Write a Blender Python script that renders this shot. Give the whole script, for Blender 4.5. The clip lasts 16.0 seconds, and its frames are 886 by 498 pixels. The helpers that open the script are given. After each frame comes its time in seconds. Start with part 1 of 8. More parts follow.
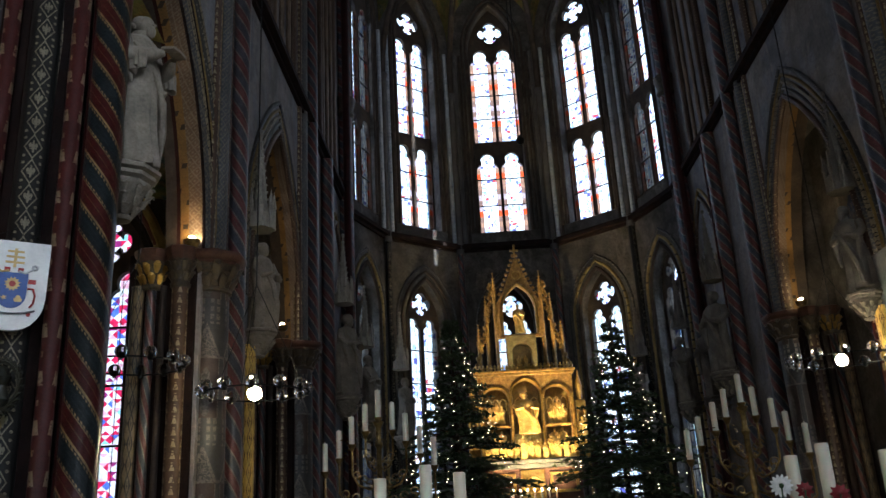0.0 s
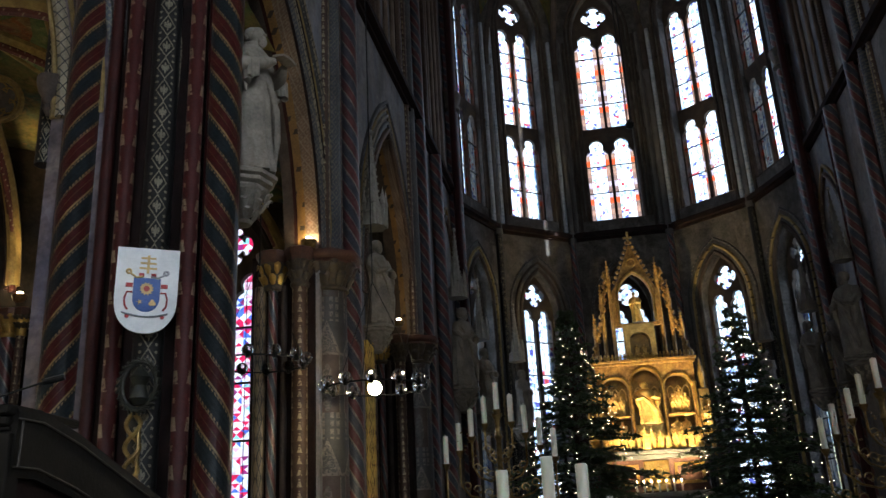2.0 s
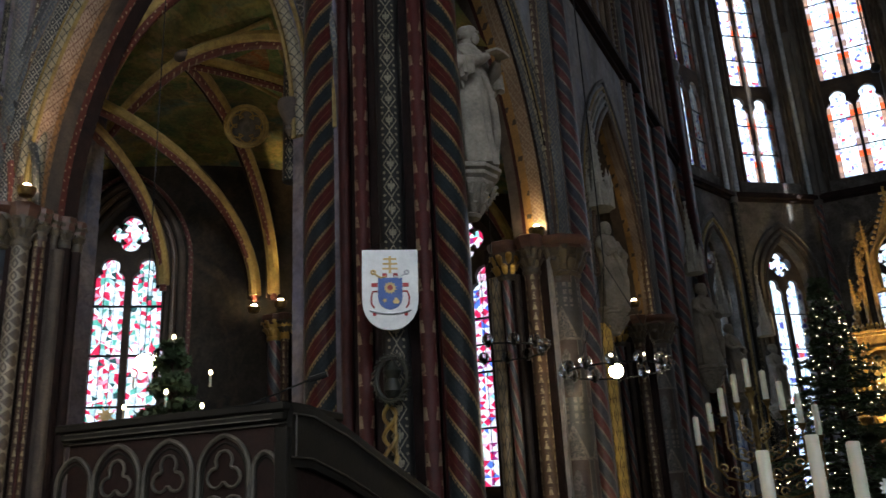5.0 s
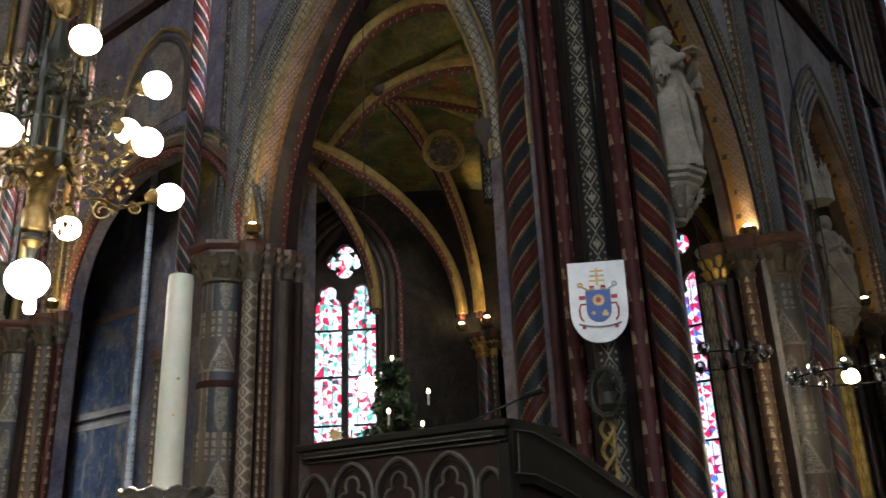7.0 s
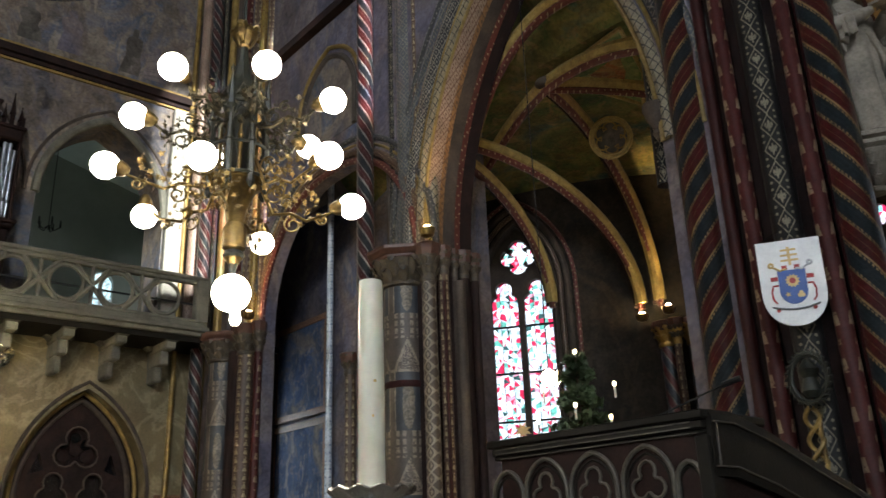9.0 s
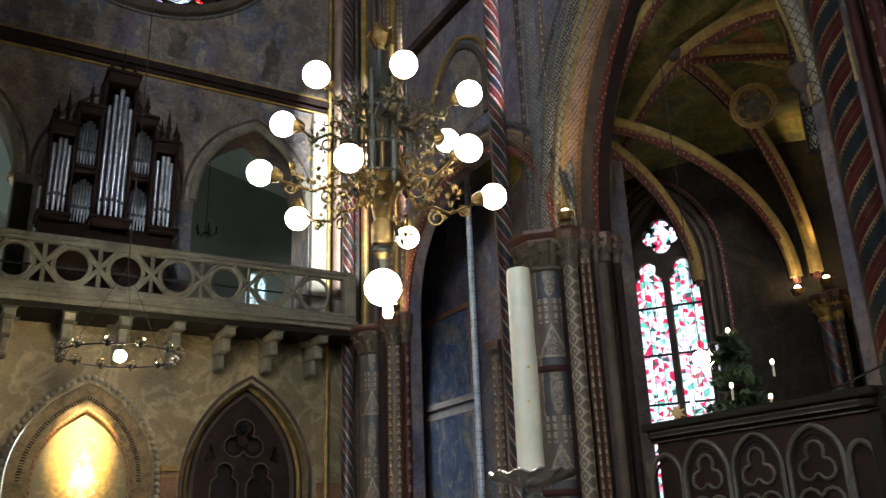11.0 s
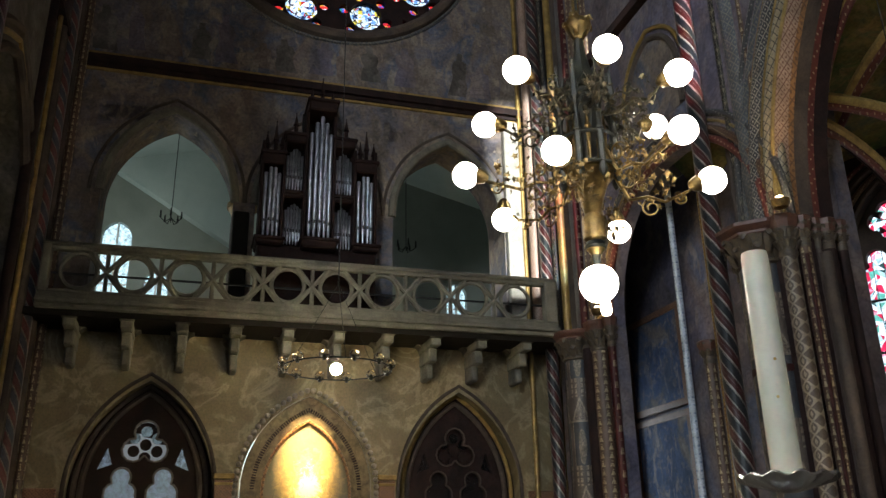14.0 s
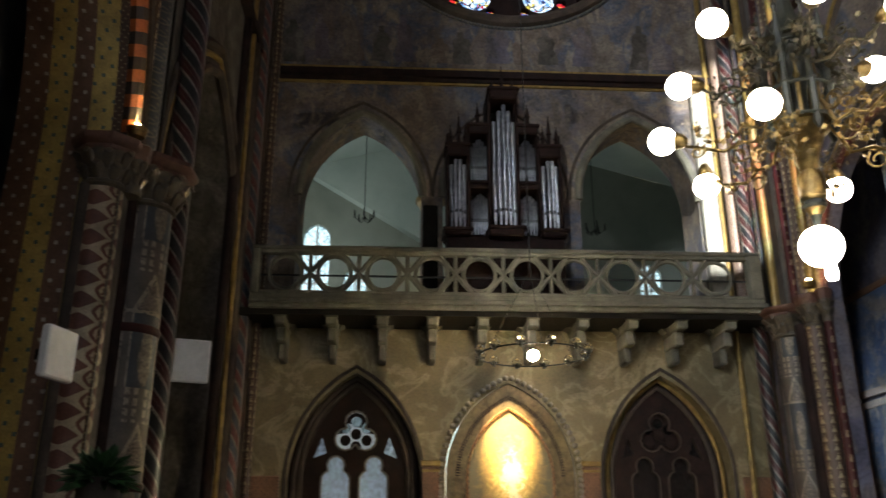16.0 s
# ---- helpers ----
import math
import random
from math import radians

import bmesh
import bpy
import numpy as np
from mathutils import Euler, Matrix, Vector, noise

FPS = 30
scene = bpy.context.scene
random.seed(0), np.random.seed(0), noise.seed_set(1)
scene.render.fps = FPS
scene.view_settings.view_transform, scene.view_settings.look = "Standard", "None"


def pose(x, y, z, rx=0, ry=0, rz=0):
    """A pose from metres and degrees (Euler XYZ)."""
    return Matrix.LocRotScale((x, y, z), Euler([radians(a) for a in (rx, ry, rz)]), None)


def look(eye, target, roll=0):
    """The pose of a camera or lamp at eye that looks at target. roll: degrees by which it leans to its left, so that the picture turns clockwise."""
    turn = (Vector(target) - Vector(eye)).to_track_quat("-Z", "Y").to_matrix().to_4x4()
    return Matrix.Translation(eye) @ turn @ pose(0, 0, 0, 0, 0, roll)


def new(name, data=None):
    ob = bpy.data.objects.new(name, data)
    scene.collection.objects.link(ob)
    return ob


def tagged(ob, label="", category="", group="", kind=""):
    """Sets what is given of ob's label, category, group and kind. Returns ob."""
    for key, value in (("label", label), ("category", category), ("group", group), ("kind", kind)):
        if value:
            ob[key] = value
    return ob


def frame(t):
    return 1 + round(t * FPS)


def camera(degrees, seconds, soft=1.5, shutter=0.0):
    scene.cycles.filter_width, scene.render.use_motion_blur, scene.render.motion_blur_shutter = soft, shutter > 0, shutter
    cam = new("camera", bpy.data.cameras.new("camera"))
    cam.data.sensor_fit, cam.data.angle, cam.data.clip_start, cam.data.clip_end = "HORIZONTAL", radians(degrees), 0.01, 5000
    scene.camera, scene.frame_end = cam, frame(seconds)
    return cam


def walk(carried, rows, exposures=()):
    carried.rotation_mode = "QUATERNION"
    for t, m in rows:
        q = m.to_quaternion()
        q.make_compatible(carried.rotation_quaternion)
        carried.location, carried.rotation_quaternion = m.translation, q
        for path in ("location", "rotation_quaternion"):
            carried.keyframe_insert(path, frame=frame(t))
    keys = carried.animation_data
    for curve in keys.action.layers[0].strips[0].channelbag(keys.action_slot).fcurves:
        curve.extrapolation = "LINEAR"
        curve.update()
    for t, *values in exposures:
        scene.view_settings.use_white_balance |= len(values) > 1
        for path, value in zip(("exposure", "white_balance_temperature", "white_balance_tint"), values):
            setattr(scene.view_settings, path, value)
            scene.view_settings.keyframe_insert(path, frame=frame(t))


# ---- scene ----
cam = camera(55.60, 16.0, soft=1.35, shutter=0.4)
PATH = [
    (0.0, pose(-0.115, 0.363, 1.709, 108.41, 3.02, 0.00)),
    (0.5, pose(-0.117, 0.368, 1.711, 108.42, 2.93, 2.03)),
    (1.0, pose(-0.119, 0.367, 1.711, 108.33, 2.81, 3.69)),
    (1.5, pose(-0.119, 0.358, 1.709, 108.40, 2.81, 5.63)),
    (2.0, pose(-0.120, 0.356, 1.708, 108.30, 2.87, 7.93)),
    (2.5, pose(-0.122, 0.349, 1.707, 108.28, 2.82, 9.98)),
    (3.0, pose(-0.121, 0.353, 1.707, 108.17, 2.81, 12.12)),
    (3.5, pose(-0.125, 0.348, 1.707, 107.85, 2.84, 14.88)),
    (4.0, pose(-0.130, 0.346, 1.705, 107.80, 3.00, 18.03)),
    (6.5, pose(-0.145, 0.275, 1.711, 109.25, 2.27, 34.32)),
    (7.0, pose(-0.172, 0.259, 1.716, 109.66, 2.19, 38.16)),
    (7.5, pose(-0.188, 0.254, 1.721, 109.75, 2.20, 41.33)),
    (8.0, pose(-0.202, 0.248, 1.724, 109.84, 2.21, 44.02)),
    (8.5, pose(-0.214, 0.244, 1.727, 109.82, 2.14, 47.03)),
    (9.0, pose(-0.227, 0.233, 1.726, 109.77, 2.00, 50.35)),
    (11.5, pose(-0.190, 0.135, 1.714, 109.53, 1.50, 62.42)),
    (12.0, pose(-0.182, 0.113, 1.713, 110.12, 0.84, 64.74)),
    (12.5, pose(-0.206, 0.100, 1.712, 110.41, 0.82, 66.93)),
    (13.0, pose(-0.256, 0.101, 1.710, 110.10, 0.86, 69.20)),
    (13.5, pose(-0.336, 0.108, 1.709, 110.01, 0.82, 71.93)),
    (14.0, pose(-0.419, 0.115, 1.706, 110.16, 0.92, 73.70)),
    (14.5, pose(-0.494, 0.128, 1.700, 109.53, 0.90, 75.08)),
    (15.0, pose(-0.553, 0.112, 1.696, 109.32, 0.75, 77.13)),
    (15.5, pose(-0.571, 0.085, 1.690, 109.42, 0.36, 81.22)),
    (16.0, pose(-0.560, 0.075, 1.686, 109.52, 0.10, 86.84)),
]
walk(cam, PATH, [(0.0, 1.88, 6150, 10), (4.0, 1.9, 6250, 10), (6.5, 2.03, 6600, 10), (8.0, 2.2, 6600, 10), (11.5, 2.1, 6500, 10), (13.0, 1.92, 6450, 10), (14.5, 1.9, 6450, 10), (16.0, 2.1, 6600, 10)])

# ---- world and daylight ----
world = bpy.data.worlds.new("sky")
world.use_nodes = True
scene.world = world
wn = world.node_tree
sky = wn.nodes.new("ShaderNodeTexSky")
sky.sky_type, sky.sun_disc = "NISHITA", False
sky.sun_elevation, sky.sun_rotation = radians(14), radians(90)
wn.links.new(sky.outputs[0], wn.nodes["Background"].inputs[0])
wn.nodes["Background"].inputs[1].default_value = 0.1


UNSEEN = 5.2  # base strength of the fill lamps in unseen nave and gallery windows


def lamp(kind, m, power, colour=(1, 1, 1), size=1.0, size_y=None, spot=60, blend=0.6):
    """A lamp at the pose m; it shines along its own -z."""
    data = bpy.data.lights.new("lamp_" + kind.lower(), kind)
    data.energy, data.color = power, colour
    if kind == "AREA":
        data.shape, data.size, data.size_y = "RECTANGLE", size, size_y or size
    elif kind == "SUN":
        data.angle = radians(0.6)
    else:
        data.shadow_soft_size = size
        if kind == "SPOT":
            data.spot_size, data.spot_blend = radians(spot), blend
    ob = new("lamp_" + kind.lower(), data)
    ob.matrix_world = m
    return ob


DAY = (0.82, 0.92, 1.0)
SKY_GLOW = 1.0  # radiance of the overcast sky behind the glass
# low winter sun, which falls through one lancet placed unseen in the far transept
lamp("SUN", look((24.8, 4.6, 22.0), (-19, 8.0, 11.1)), 5.0, (1.0, 0.95, 0.86))

# ---- mesh helpers ----
class Mesh:
    """Collects vertices and faces for one mesh."""

    def __init__(self):
        self.v, self.f = [], []

    def add(self, verts, faces):
        n = len(self.v)
        self.v += [tuple(p) for p in verts]
        self.f += [tuple(i + n for i in f) for f in faces]
        return self

    def box(self, x0, x1, y0, y1, z0, z1, bevel=0.0, m=None):
        b = min(bevel, (x1 - x0) / 3, (y1 - y0) / 3, (z1 - z0) / 3)
        if b <= 0:
            vs = [(x, y, z) for z in (z0, z1) for x, y in ((x0, y0), (x1, y0), (x1, y1), (x0, y1))]
            fs = [(3, 2, 1, 0), (4, 5, 6, 7), (0, 1, 5, 4), (1, 2, 6, 5), (2, 3, 7, 6), (3, 0, 4, 7)]
        else:
            def ring(i, z):
                return [(x0 + i, y0 + b, z), (x0 + b, y0 + i, z), (x1 - b, y0 + i, z), (x1 - i, y0 + b, z),
                        (x1 - i, y1 - b, z), (x1 - b, y1 - i, z), (x0 + b, y1 - i, z), (x0 + i, y1 - b, z)]
            vs = ring(b * 0.9, z0) + ring(0, z0 + b) + ring(0, z1 - b) + ring(b * 0.9, z1)
            fs = [tuple(range(7, -1, -1)), tuple(range(24, 32))]
            fs += [(k * 8 + i, k * 8 + (i + 1) % 8, k * 8 + 8 + (i + 1) % 8, k * 8 + 8 + i) for k in range(3) for i in range(8)]
        if m is not None:
            vs = [m @ Vector(p) for p in vs]
        return self.add(vs, fs)

    def loft(self, rings, closed=False, caps=True):
        n, k = len(rings[0]), len(rings)
        vs = [p for r in rings for p in r]
        fs = [(a * n + i, a * n + (i + 1) % n, ((a + 1) % k) * n + (i + 1) % n, ((a + 1) % k) * n + i)
              for a in range(k if closed else k - 1) for i in range(n)]
        if caps and not closed:
            fs += [tuple(range(n - 1, -1, -1)), tuple((k - 1) * n + i for i in range(n))]
        return self.add(vs, fs)

    def lathe(self, profile, n=16, at=(0, 0, 0), m=None):
        """Turned shape from rows of (radius, z)."""
        rings = [[Vector((at[0] + r * math.cos(2 * math.pi * i / n), at[1] + r * math.sin(2 * math.pi * i / n), at[2] + z)) for i in range(n)]
                 for r, z in profile]
        if m is not None:
            rings = [[m @ p for p in r] for r in rings]
        return self.loft(rings)

    def tube(self, path, radius, n=6, closed=False, flat=1.0):
        """Round bar along a path; radius is a number or one for each point."""
        path = [Vector(p) for p in path]
        k = len(path)
        rings, side = [], None
        for i, p in enumerate(path):
            d = path[(i + 1) % k] - path[i - 1] if closed else path[min(i + 1, k - 1)] - path[max(i - 1, 0)]
            d = d.normalized() if d.length > 1e-9 else Vector((0, 0, 1))
            if side is None:
                side = d.cross(Vector((0, 0, 1)) if abs(d.z) < 0.9 else Vector((1, 0, 0))).normalized()
            side = (side - d * side.dot(d)).normalized()
            up = d.cross(side)
            r = radius[i] if isinstance(radius, (list, tuple)) else radius
            rings.append([p + side * (r * math.cos(2 * math.pi * j / n)) + up * (flat * r * math.sin(2 * math.pi * j / n)) for j in range(n)])
        return self.loft(rings, closed)

    def ball(self, c, r, n=10, k=6, sx=1, sy=1, sz=1):
        rings = []
        for a in range(1, k):
            t = math.pi * a / k
            rings.append([(c[0] + sx * r * math.sin(t) * math.cos(2 * math.pi * i / n), c[1] + sy * r * math.sin(t) * math.sin(2 * math.pi * i / n),
                           c[2] - sz * r * math.cos(t)) for i in range(n)])
        return self.loft(rings)

    def data(self, smooth=True):
        me = bpy.data.meshes.new("mesh")
        me.from_pydata(self.v, [], self.f)
        me.update()
        if smooth:
            me.polygons.foreach_set("use_smooth", [True] * len(me.polygons))
            me.set_sharp_from_angle(angle=radians(38))
        return me


def plate(loops, w0, w1, m):
    """A flat plate with holes: loops of (u, v), from depth w0 to w1, laid at the pose m."""
    cu = bpy.data.curves.new("plate", "CURVE")
    cu.dimensions, cu.fill_mode, cu.extrude = "2D", "BOTH", abs(w1 - w0) / 2
    for lp in loops:
        s = cu.splines.new("POLY")
        s.points.add(len(lp) - 1)
        s.points.foreach_set("co", [c for u, v in lp for c in (u, v, 0, 1)])
        s.use_cyclic_u = True
    ob = bpy.data.objects.new("plate", cu)
    me = bpy.data.meshes.new_from_object(ob)
    bpy.data.objects.remove(ob)
    bpy.data.curves.remove(cu)
    me.materials.clear()
    me.transform(m @ Matrix.Translation((0, 0, (w0 + w1) / 2)))
    return me


def thing(name, at=(0, 0, 0), label="", category="", group="", kind=""):
    ob = new(name)
    ob.empty_display_size = 0.1
    ob.matrix_basis = at if isinstance(at, Matrix) else Matrix.Translation(at)
    return tagged(ob, label, category, group, kind)


def world_of(ob):
    return ob.matrix_basis.copy() if ob.parent is None else world_of(ob.parent) @ ob.matrix_parent_inverse @ ob.matrix_basis


def part(name, mesh, material, parent=None, label="", at=None):
    """Links a mesh as one object; with a parent it is that thing's part. The mesh is in world space, or in that of the pose at."""
    me = mesh.data() if isinstance(mesh, Mesh) else mesh
    if not me.materials:
        me.materials.append(material)
    ob = new(name, me)
    if parent:
        ob.parent = parent
        ob.matrix_parent_inverse = world_of(parent).inverted()
    if at is not None:
        ob.matrix_basis = at
    if label:
        ob["label"] = label
    return ob


def structure(name, mesh, material, label, category):
    return tagged(part(name, mesh, material), label, category, kind="structure")


def facing(x, y, dx, dy, base=None):
    """Pose of a wall's face: u runs along (dx, dy), v upwards, w towards the room."""
    u = Vector((dx, dy, 0)).normalized()
    w = u.cross(Vector((0, 0, 1)))
    m = Matrix(((u.x, 0, w.x, x), (u.y, 0, w.y, y), (0, 1, 0, 0), (0, 0, 0, 1)))
    return base @ m if base is not None else m


def pointed(a, rise, spring, c=0.0, n=14, foot=None):
    """A pointed arch's line from its left foot over the apex to the right one."""
    big = (a * a + rise * rise) / (2 * a)
    top = math.atan2(rise, big - a) if big > a else math.pi / 2 + math.atan2(a - big, rise)
    right = [(c + a - big + big * math.cos(top * i / n), spring + big * math.sin(top * i / n)) for i in range(n + 1)]
    left = [(2 * c - u, v) for u, v in right]
    line = left + right[-2::-1]
    if foot is not None:
        line = [(c - a, foot)] + line + [(c + a, foot)]
    return line


def foil(c, d, r, k, n=8, turn=math.pi / 2, fat=1.0):
    """Outline of a k-lobed foil round c: lobes of radius r, d from the middle."""
    out, half = [], math.pi / 2 + math.pi / k * 0.55 * fat
    for j in range(k):
        a = turn + 2 * math.pi * j / k
        for i in range(n + 1):
            b = a - half + 2 * half * i / n
            out.append((c[0] + d * math.cos(a) + r * math.cos(b), c[1] + d * math.sin(a) + r * math.sin(b)))
    return out


def light_shape(u0, u1, v0, v1, cusp=True):
    """One light of a traceried window, with a lobed head."""
    c, a = (u0 + u1) / 2, (u1 - u0) / 2
    head = []
    if cusp:
        s = v1 - 1.75 * a
        head = [(u1, s), (u1 - 0.02 * a, s + 0.35 * a), (u1 - 0.22 * a, s + 0.62 * a), (c + 0.55 * a, s + 0.75 * a)]
        head += [(c + 0.62 * a * math.cos(t), v1 - 0.62 * a + 0.62 * a * math.sin(t)) for t in [math.pi * i / 10 for i in range(11)]]
        head += [(2 * c - u, v) for u, v in head[3::-1]]
        return [(u0, v0), (u1, v0)] + head
    return [(u0, v0), (u1, v0)] + pointed(a, a * 1.1, v1 - a * 1.1, c)[::-1]


def on(m, line, w=0.0):
    return [m @ Vector((u, v, w)) for u, v in line]


def circle(c, r, n=24):
    return [(c[0] + r * math.cos(2 * math.pi * i / n), c[1] + r * math.sin(2 * math.pi * i / n)) for i in range(n)]


def strip(m, line, w0, w1):
    """A lining along a line of the wall's face, from depth w0 to w1."""
    vs = [p for u, v in line for p in (m @ Vector((u, v, w0)), m @ Vector((u, v, w1)))]
    return Mesh().add(vs, [(2 * i, 2 * i + 1, 2 * i + 3, 2 * i + 2) for i in range(len(line) - 1)])

# ---- materials ----
class Nodes:
    """Short hand for a node material."""

    def __init__(self, name, rough=0.6, metal=0.0, spec=0.4):
        self.mat = bpy.data.materials.new(name)
        self.mat.use_nodes = True
        self.t = self.mat.node_tree
        self.b = self.t.nodes["Principled BSDF"]
        self.b.inputs["Roughness"].default_value = rough
        self.b.inputs["Metallic"].default_value = metal
        self.b.inputs["Specular IOR Level"].default_value = spec
        self.co = self.t.nodes.new("ShaderNodeTexCoord").outputs["Object"]

    def put(self, socket, value):
        if isinstance(value, bpy.types.NodeSocket):
            self.t.links.new(value, socket)
        else:
            socket.default_value = value if not (isinstance(value, tuple) and len(value) == 3 and socket.type == "RGBA") else (*value, 1)

    def math(self, op, a, b=0.0, c=0.0):
        n = self.t.nodes.new("ShaderNodeMath")
        n.operation = op
        for s, x in zip(n.inputs, (a, b, c)):
            self.put(s, x)
        return n.outputs[0]

    def axes(self, co=None):
        n = self.t.nodes.new("ShaderNodeSeparateXYZ")
        self.put(n.inputs[0], co or self.co)
        return n.outputs

    def vec(self, x, y, z):
        n = self.t.nodes.new("ShaderNodeCombineXYZ")
        for s, v in zip(n.inputs, (x, y, z)):
            self.put(s, v)
        return n.outputs[0]

    def noise(self, scale, detail=4.0, rough=0.6, distort=0.0, co=None):
        n = self.t.nodes.new("ShaderNodeTexNoise")
        self.put(n.inputs["Vector"], co or self.co)
        for k, v in (("Scale", scale), ("Detail", detail), ("Roughness", rough), ("Distortion", distort)):
            n.inputs[k].default_value = v
        return n.outputs["Fac"]

    def voronoi(self, scale, out="Color", feature="F1", co=None):
        n = self.t.nodes.new("ShaderNodeTexVoronoi")
        n.feature = feature
        self.put(n.inputs["Vector"], co or self.co)
        n.inputs["Scale"].default_value = scale
        return n.outputs[out]

    def ramp(self, fac, stops, hard=False):
        n = self.t.nodes.new("ShaderNodeValToRGB")
        n.color_ramp.interpolation = "CONSTANT" if hard else "LINEAR"
        els = n.color_ramp.elements
        while len(els) < len(stops):
            els.new(0.5)
        for e, (p, c) in zip(els, sorted(stops, key=lambda s: s[0])):
            e.position, e.color = p, (*c, 1)
        self.put(n.inputs[0], fac)
        return n.outputs[0]

    def mix(self, fac, a, b, how="MIX"):
        n = self.t.nodes.new("ShaderNodeMix")
        n.data_type, n.blend_type = "RGBA", how
        self.put(n.inputs[0], fac)
        self.put(n.inputs[6], a)
        self.put(n.inputs[7], b)
        return n.outputs[2]

    def wear(self, colour, fine=30.0, coarse=2.5, amount=0.55):
        """Grime at two scales over a colour."""
        g = self.ramp(self.noise(coarse, 5, 0.65), [(0.3, (1 - amount,) * 3), (0.65, (1.0,) * 3)])
        h = self.ramp(self.noise(fine, 3), [(0.3, (1 - amount * 0.6,) * 3), (0.6, (1.0,) * 3)])
        return self.mix(1.0, self.mix(1.0, colour, g, "MULTIPLY"), h, "MULTIPLY")

    def done(self, colour, bump=0.0, height=None, scale=40.0, dist=0.02):
        self.put(self.b.inputs["Base Color"], colour)
        if bump:
            n = self.t.nodes.new("ShaderNodeBump")
            n.inputs["Strength"].default_value, n.inputs["Distance"].default_value = bump, dist
            self.put(n.inputs["Height"], height if height is not None else self.noise(scale, 5))
            self.t.links.new(n.outputs[0], self.b.inputs["Normal"])
        return self.mat


def plain(name, colour, rough=0.6, metal=0.0, second=None, scale=3.0, amount=0.4, bump=0.25, fine=30.0):
    n = Nodes(name, rough, metal)
    c = n.mix(n.ramp(n.noise(scale, 5, 0.6, 0.4), [(0.35, (0,) * 3), (0.65, (1,) * 3)]), colour, second or tuple(x * 0.72 for x in colour))
    return n.done(n.wear(c, fine, scale * 0.7, amount), bump)


def spiral(name, one, two, line, pitch, turns=1, rough=0.3):
    """Painted spiral bands with dotted gilt edges round a shaft that stands on its own z axis."""
    n = Nodes(name, rough)
    x, y, z = n.axes()
    a = n.math("DIVIDE", n.math("ARCTAN2", y, x), 2 * math.pi)
    t = n.math("FRACT", n.math("ADD", n.math("DIVIDE", z, pitch), n.math("MULTIPLY", a, turns)))
    mid = tuple(v * 1.5 for v in two)
    thin = tuple(v * 0.5 for v in line)
    c = n.ramp(t, [(0.0, line), (0.03, one), (0.235, thin), (0.247, one), (0.44, line), (0.46, two),
                   (0.64, mid), (0.66, two), (0.78, mid), (0.8, two), (0.97, line)], True)
    dots = n.math("MULTIPLY", n.math("GREATER_THAN", n.math("FRACT", n.math("MULTIPLY", a, 14.0 * abs(turns))), 0.45),
                  n.math("LESS_THAN", n.math("ABSOLUTE", n.math("SUBTRACT", t, 0.5)), 0.022))
    dots = n.math("MAXIMUM", dots, n.math("MULTIPLY", n.math("GREATER_THAN", n.math("FRACT", n.math("MULTIPLY", a, 14.0 * abs(turns))), 0.45),
                  n.math("LESS_THAN", n.math("ABSOLUTE", n.math("SUBTRACT", t, 0.93)), 0.022)))
    c = n.mix(dots, c, line)
    return n.done(n.wear(c, 24, 3, 0.5), 0.2)


def fleur(name, ground, line, period, rough=0.5, phase=1.1):
    """A shaft painted with a chain of cream lozenges, a lily in each and dots between them."""
    n = Nodes(name, rough)
    x, y, z = n.axes()
    u = n.math("MULTIPLY", n.math("SINE", n.math("ADD", n.math("ARCTAN2", y, x), phase)), 1.4)
    f = n.math("SUBTRACT", n.math("FRACT", n.math("DIVIDE", z, period)), 0.5)
    au, af = n.math("ABSOLUTE", u), n.math("ABSOLUTE", f)
    edge = n.math("ABSOLUTE", n.math("SUBTRACT", n.math("ADD", n.math("MULTIPLY", au, 0.62), af), 0.47))
    m = n.math("LESS_THAN", edge, 0.042)
    stem = n.math("MULTIPLY", n.math("LESS_THAN", au, n.math("SUBTRACT", 0.16, n.math("MULTIPLY", af, 0.45))), n.math("LESS_THAN", af, 0.25))
    lobe = n.math("ADD", n.math("POWER", n.math("DIVIDE", n.math("SUBTRACT", au, 0.26), 0.13), 2.0), n.math("POWER", n.math("DIVIDE", n.math("SUBTRACT", f, 0.05), 0.1), 2.0))
    bar = n.math("MULTIPLY", n.math("LESS_THAN", au, 0.3), n.math("LESS_THAN", n.math("ABSOLUTE", n.math("ADD", f, 0.08)), 0.025))
    m = n.math("MAXIMUM", n.math("MAXIMUM", m, stem), n.math("MAXIMUM", n.math("LESS_THAN", lobe, 1.0), bar))
    spot = n.math("ADD", n.math("POWER", n.math("DIVIDE", n.math("SUBTRACT", au, 0.72), 0.14), 2.0), n.math("POWER", n.math("DIVIDE", n.math("SUBTRACT", af, 0.36), 0.06), 2.0))
    m = n.math("MAXIMUM", m, n.math("LESS_THAN", spot, 1.0))
    m = n.math("MULTIPLY", m, n.math("GREATER_THAN", n.noise(38, 3), 0.36))
    return n.done(n.wear(n.mix(m, ground, line), 40, 3, 0.5), 0.15)


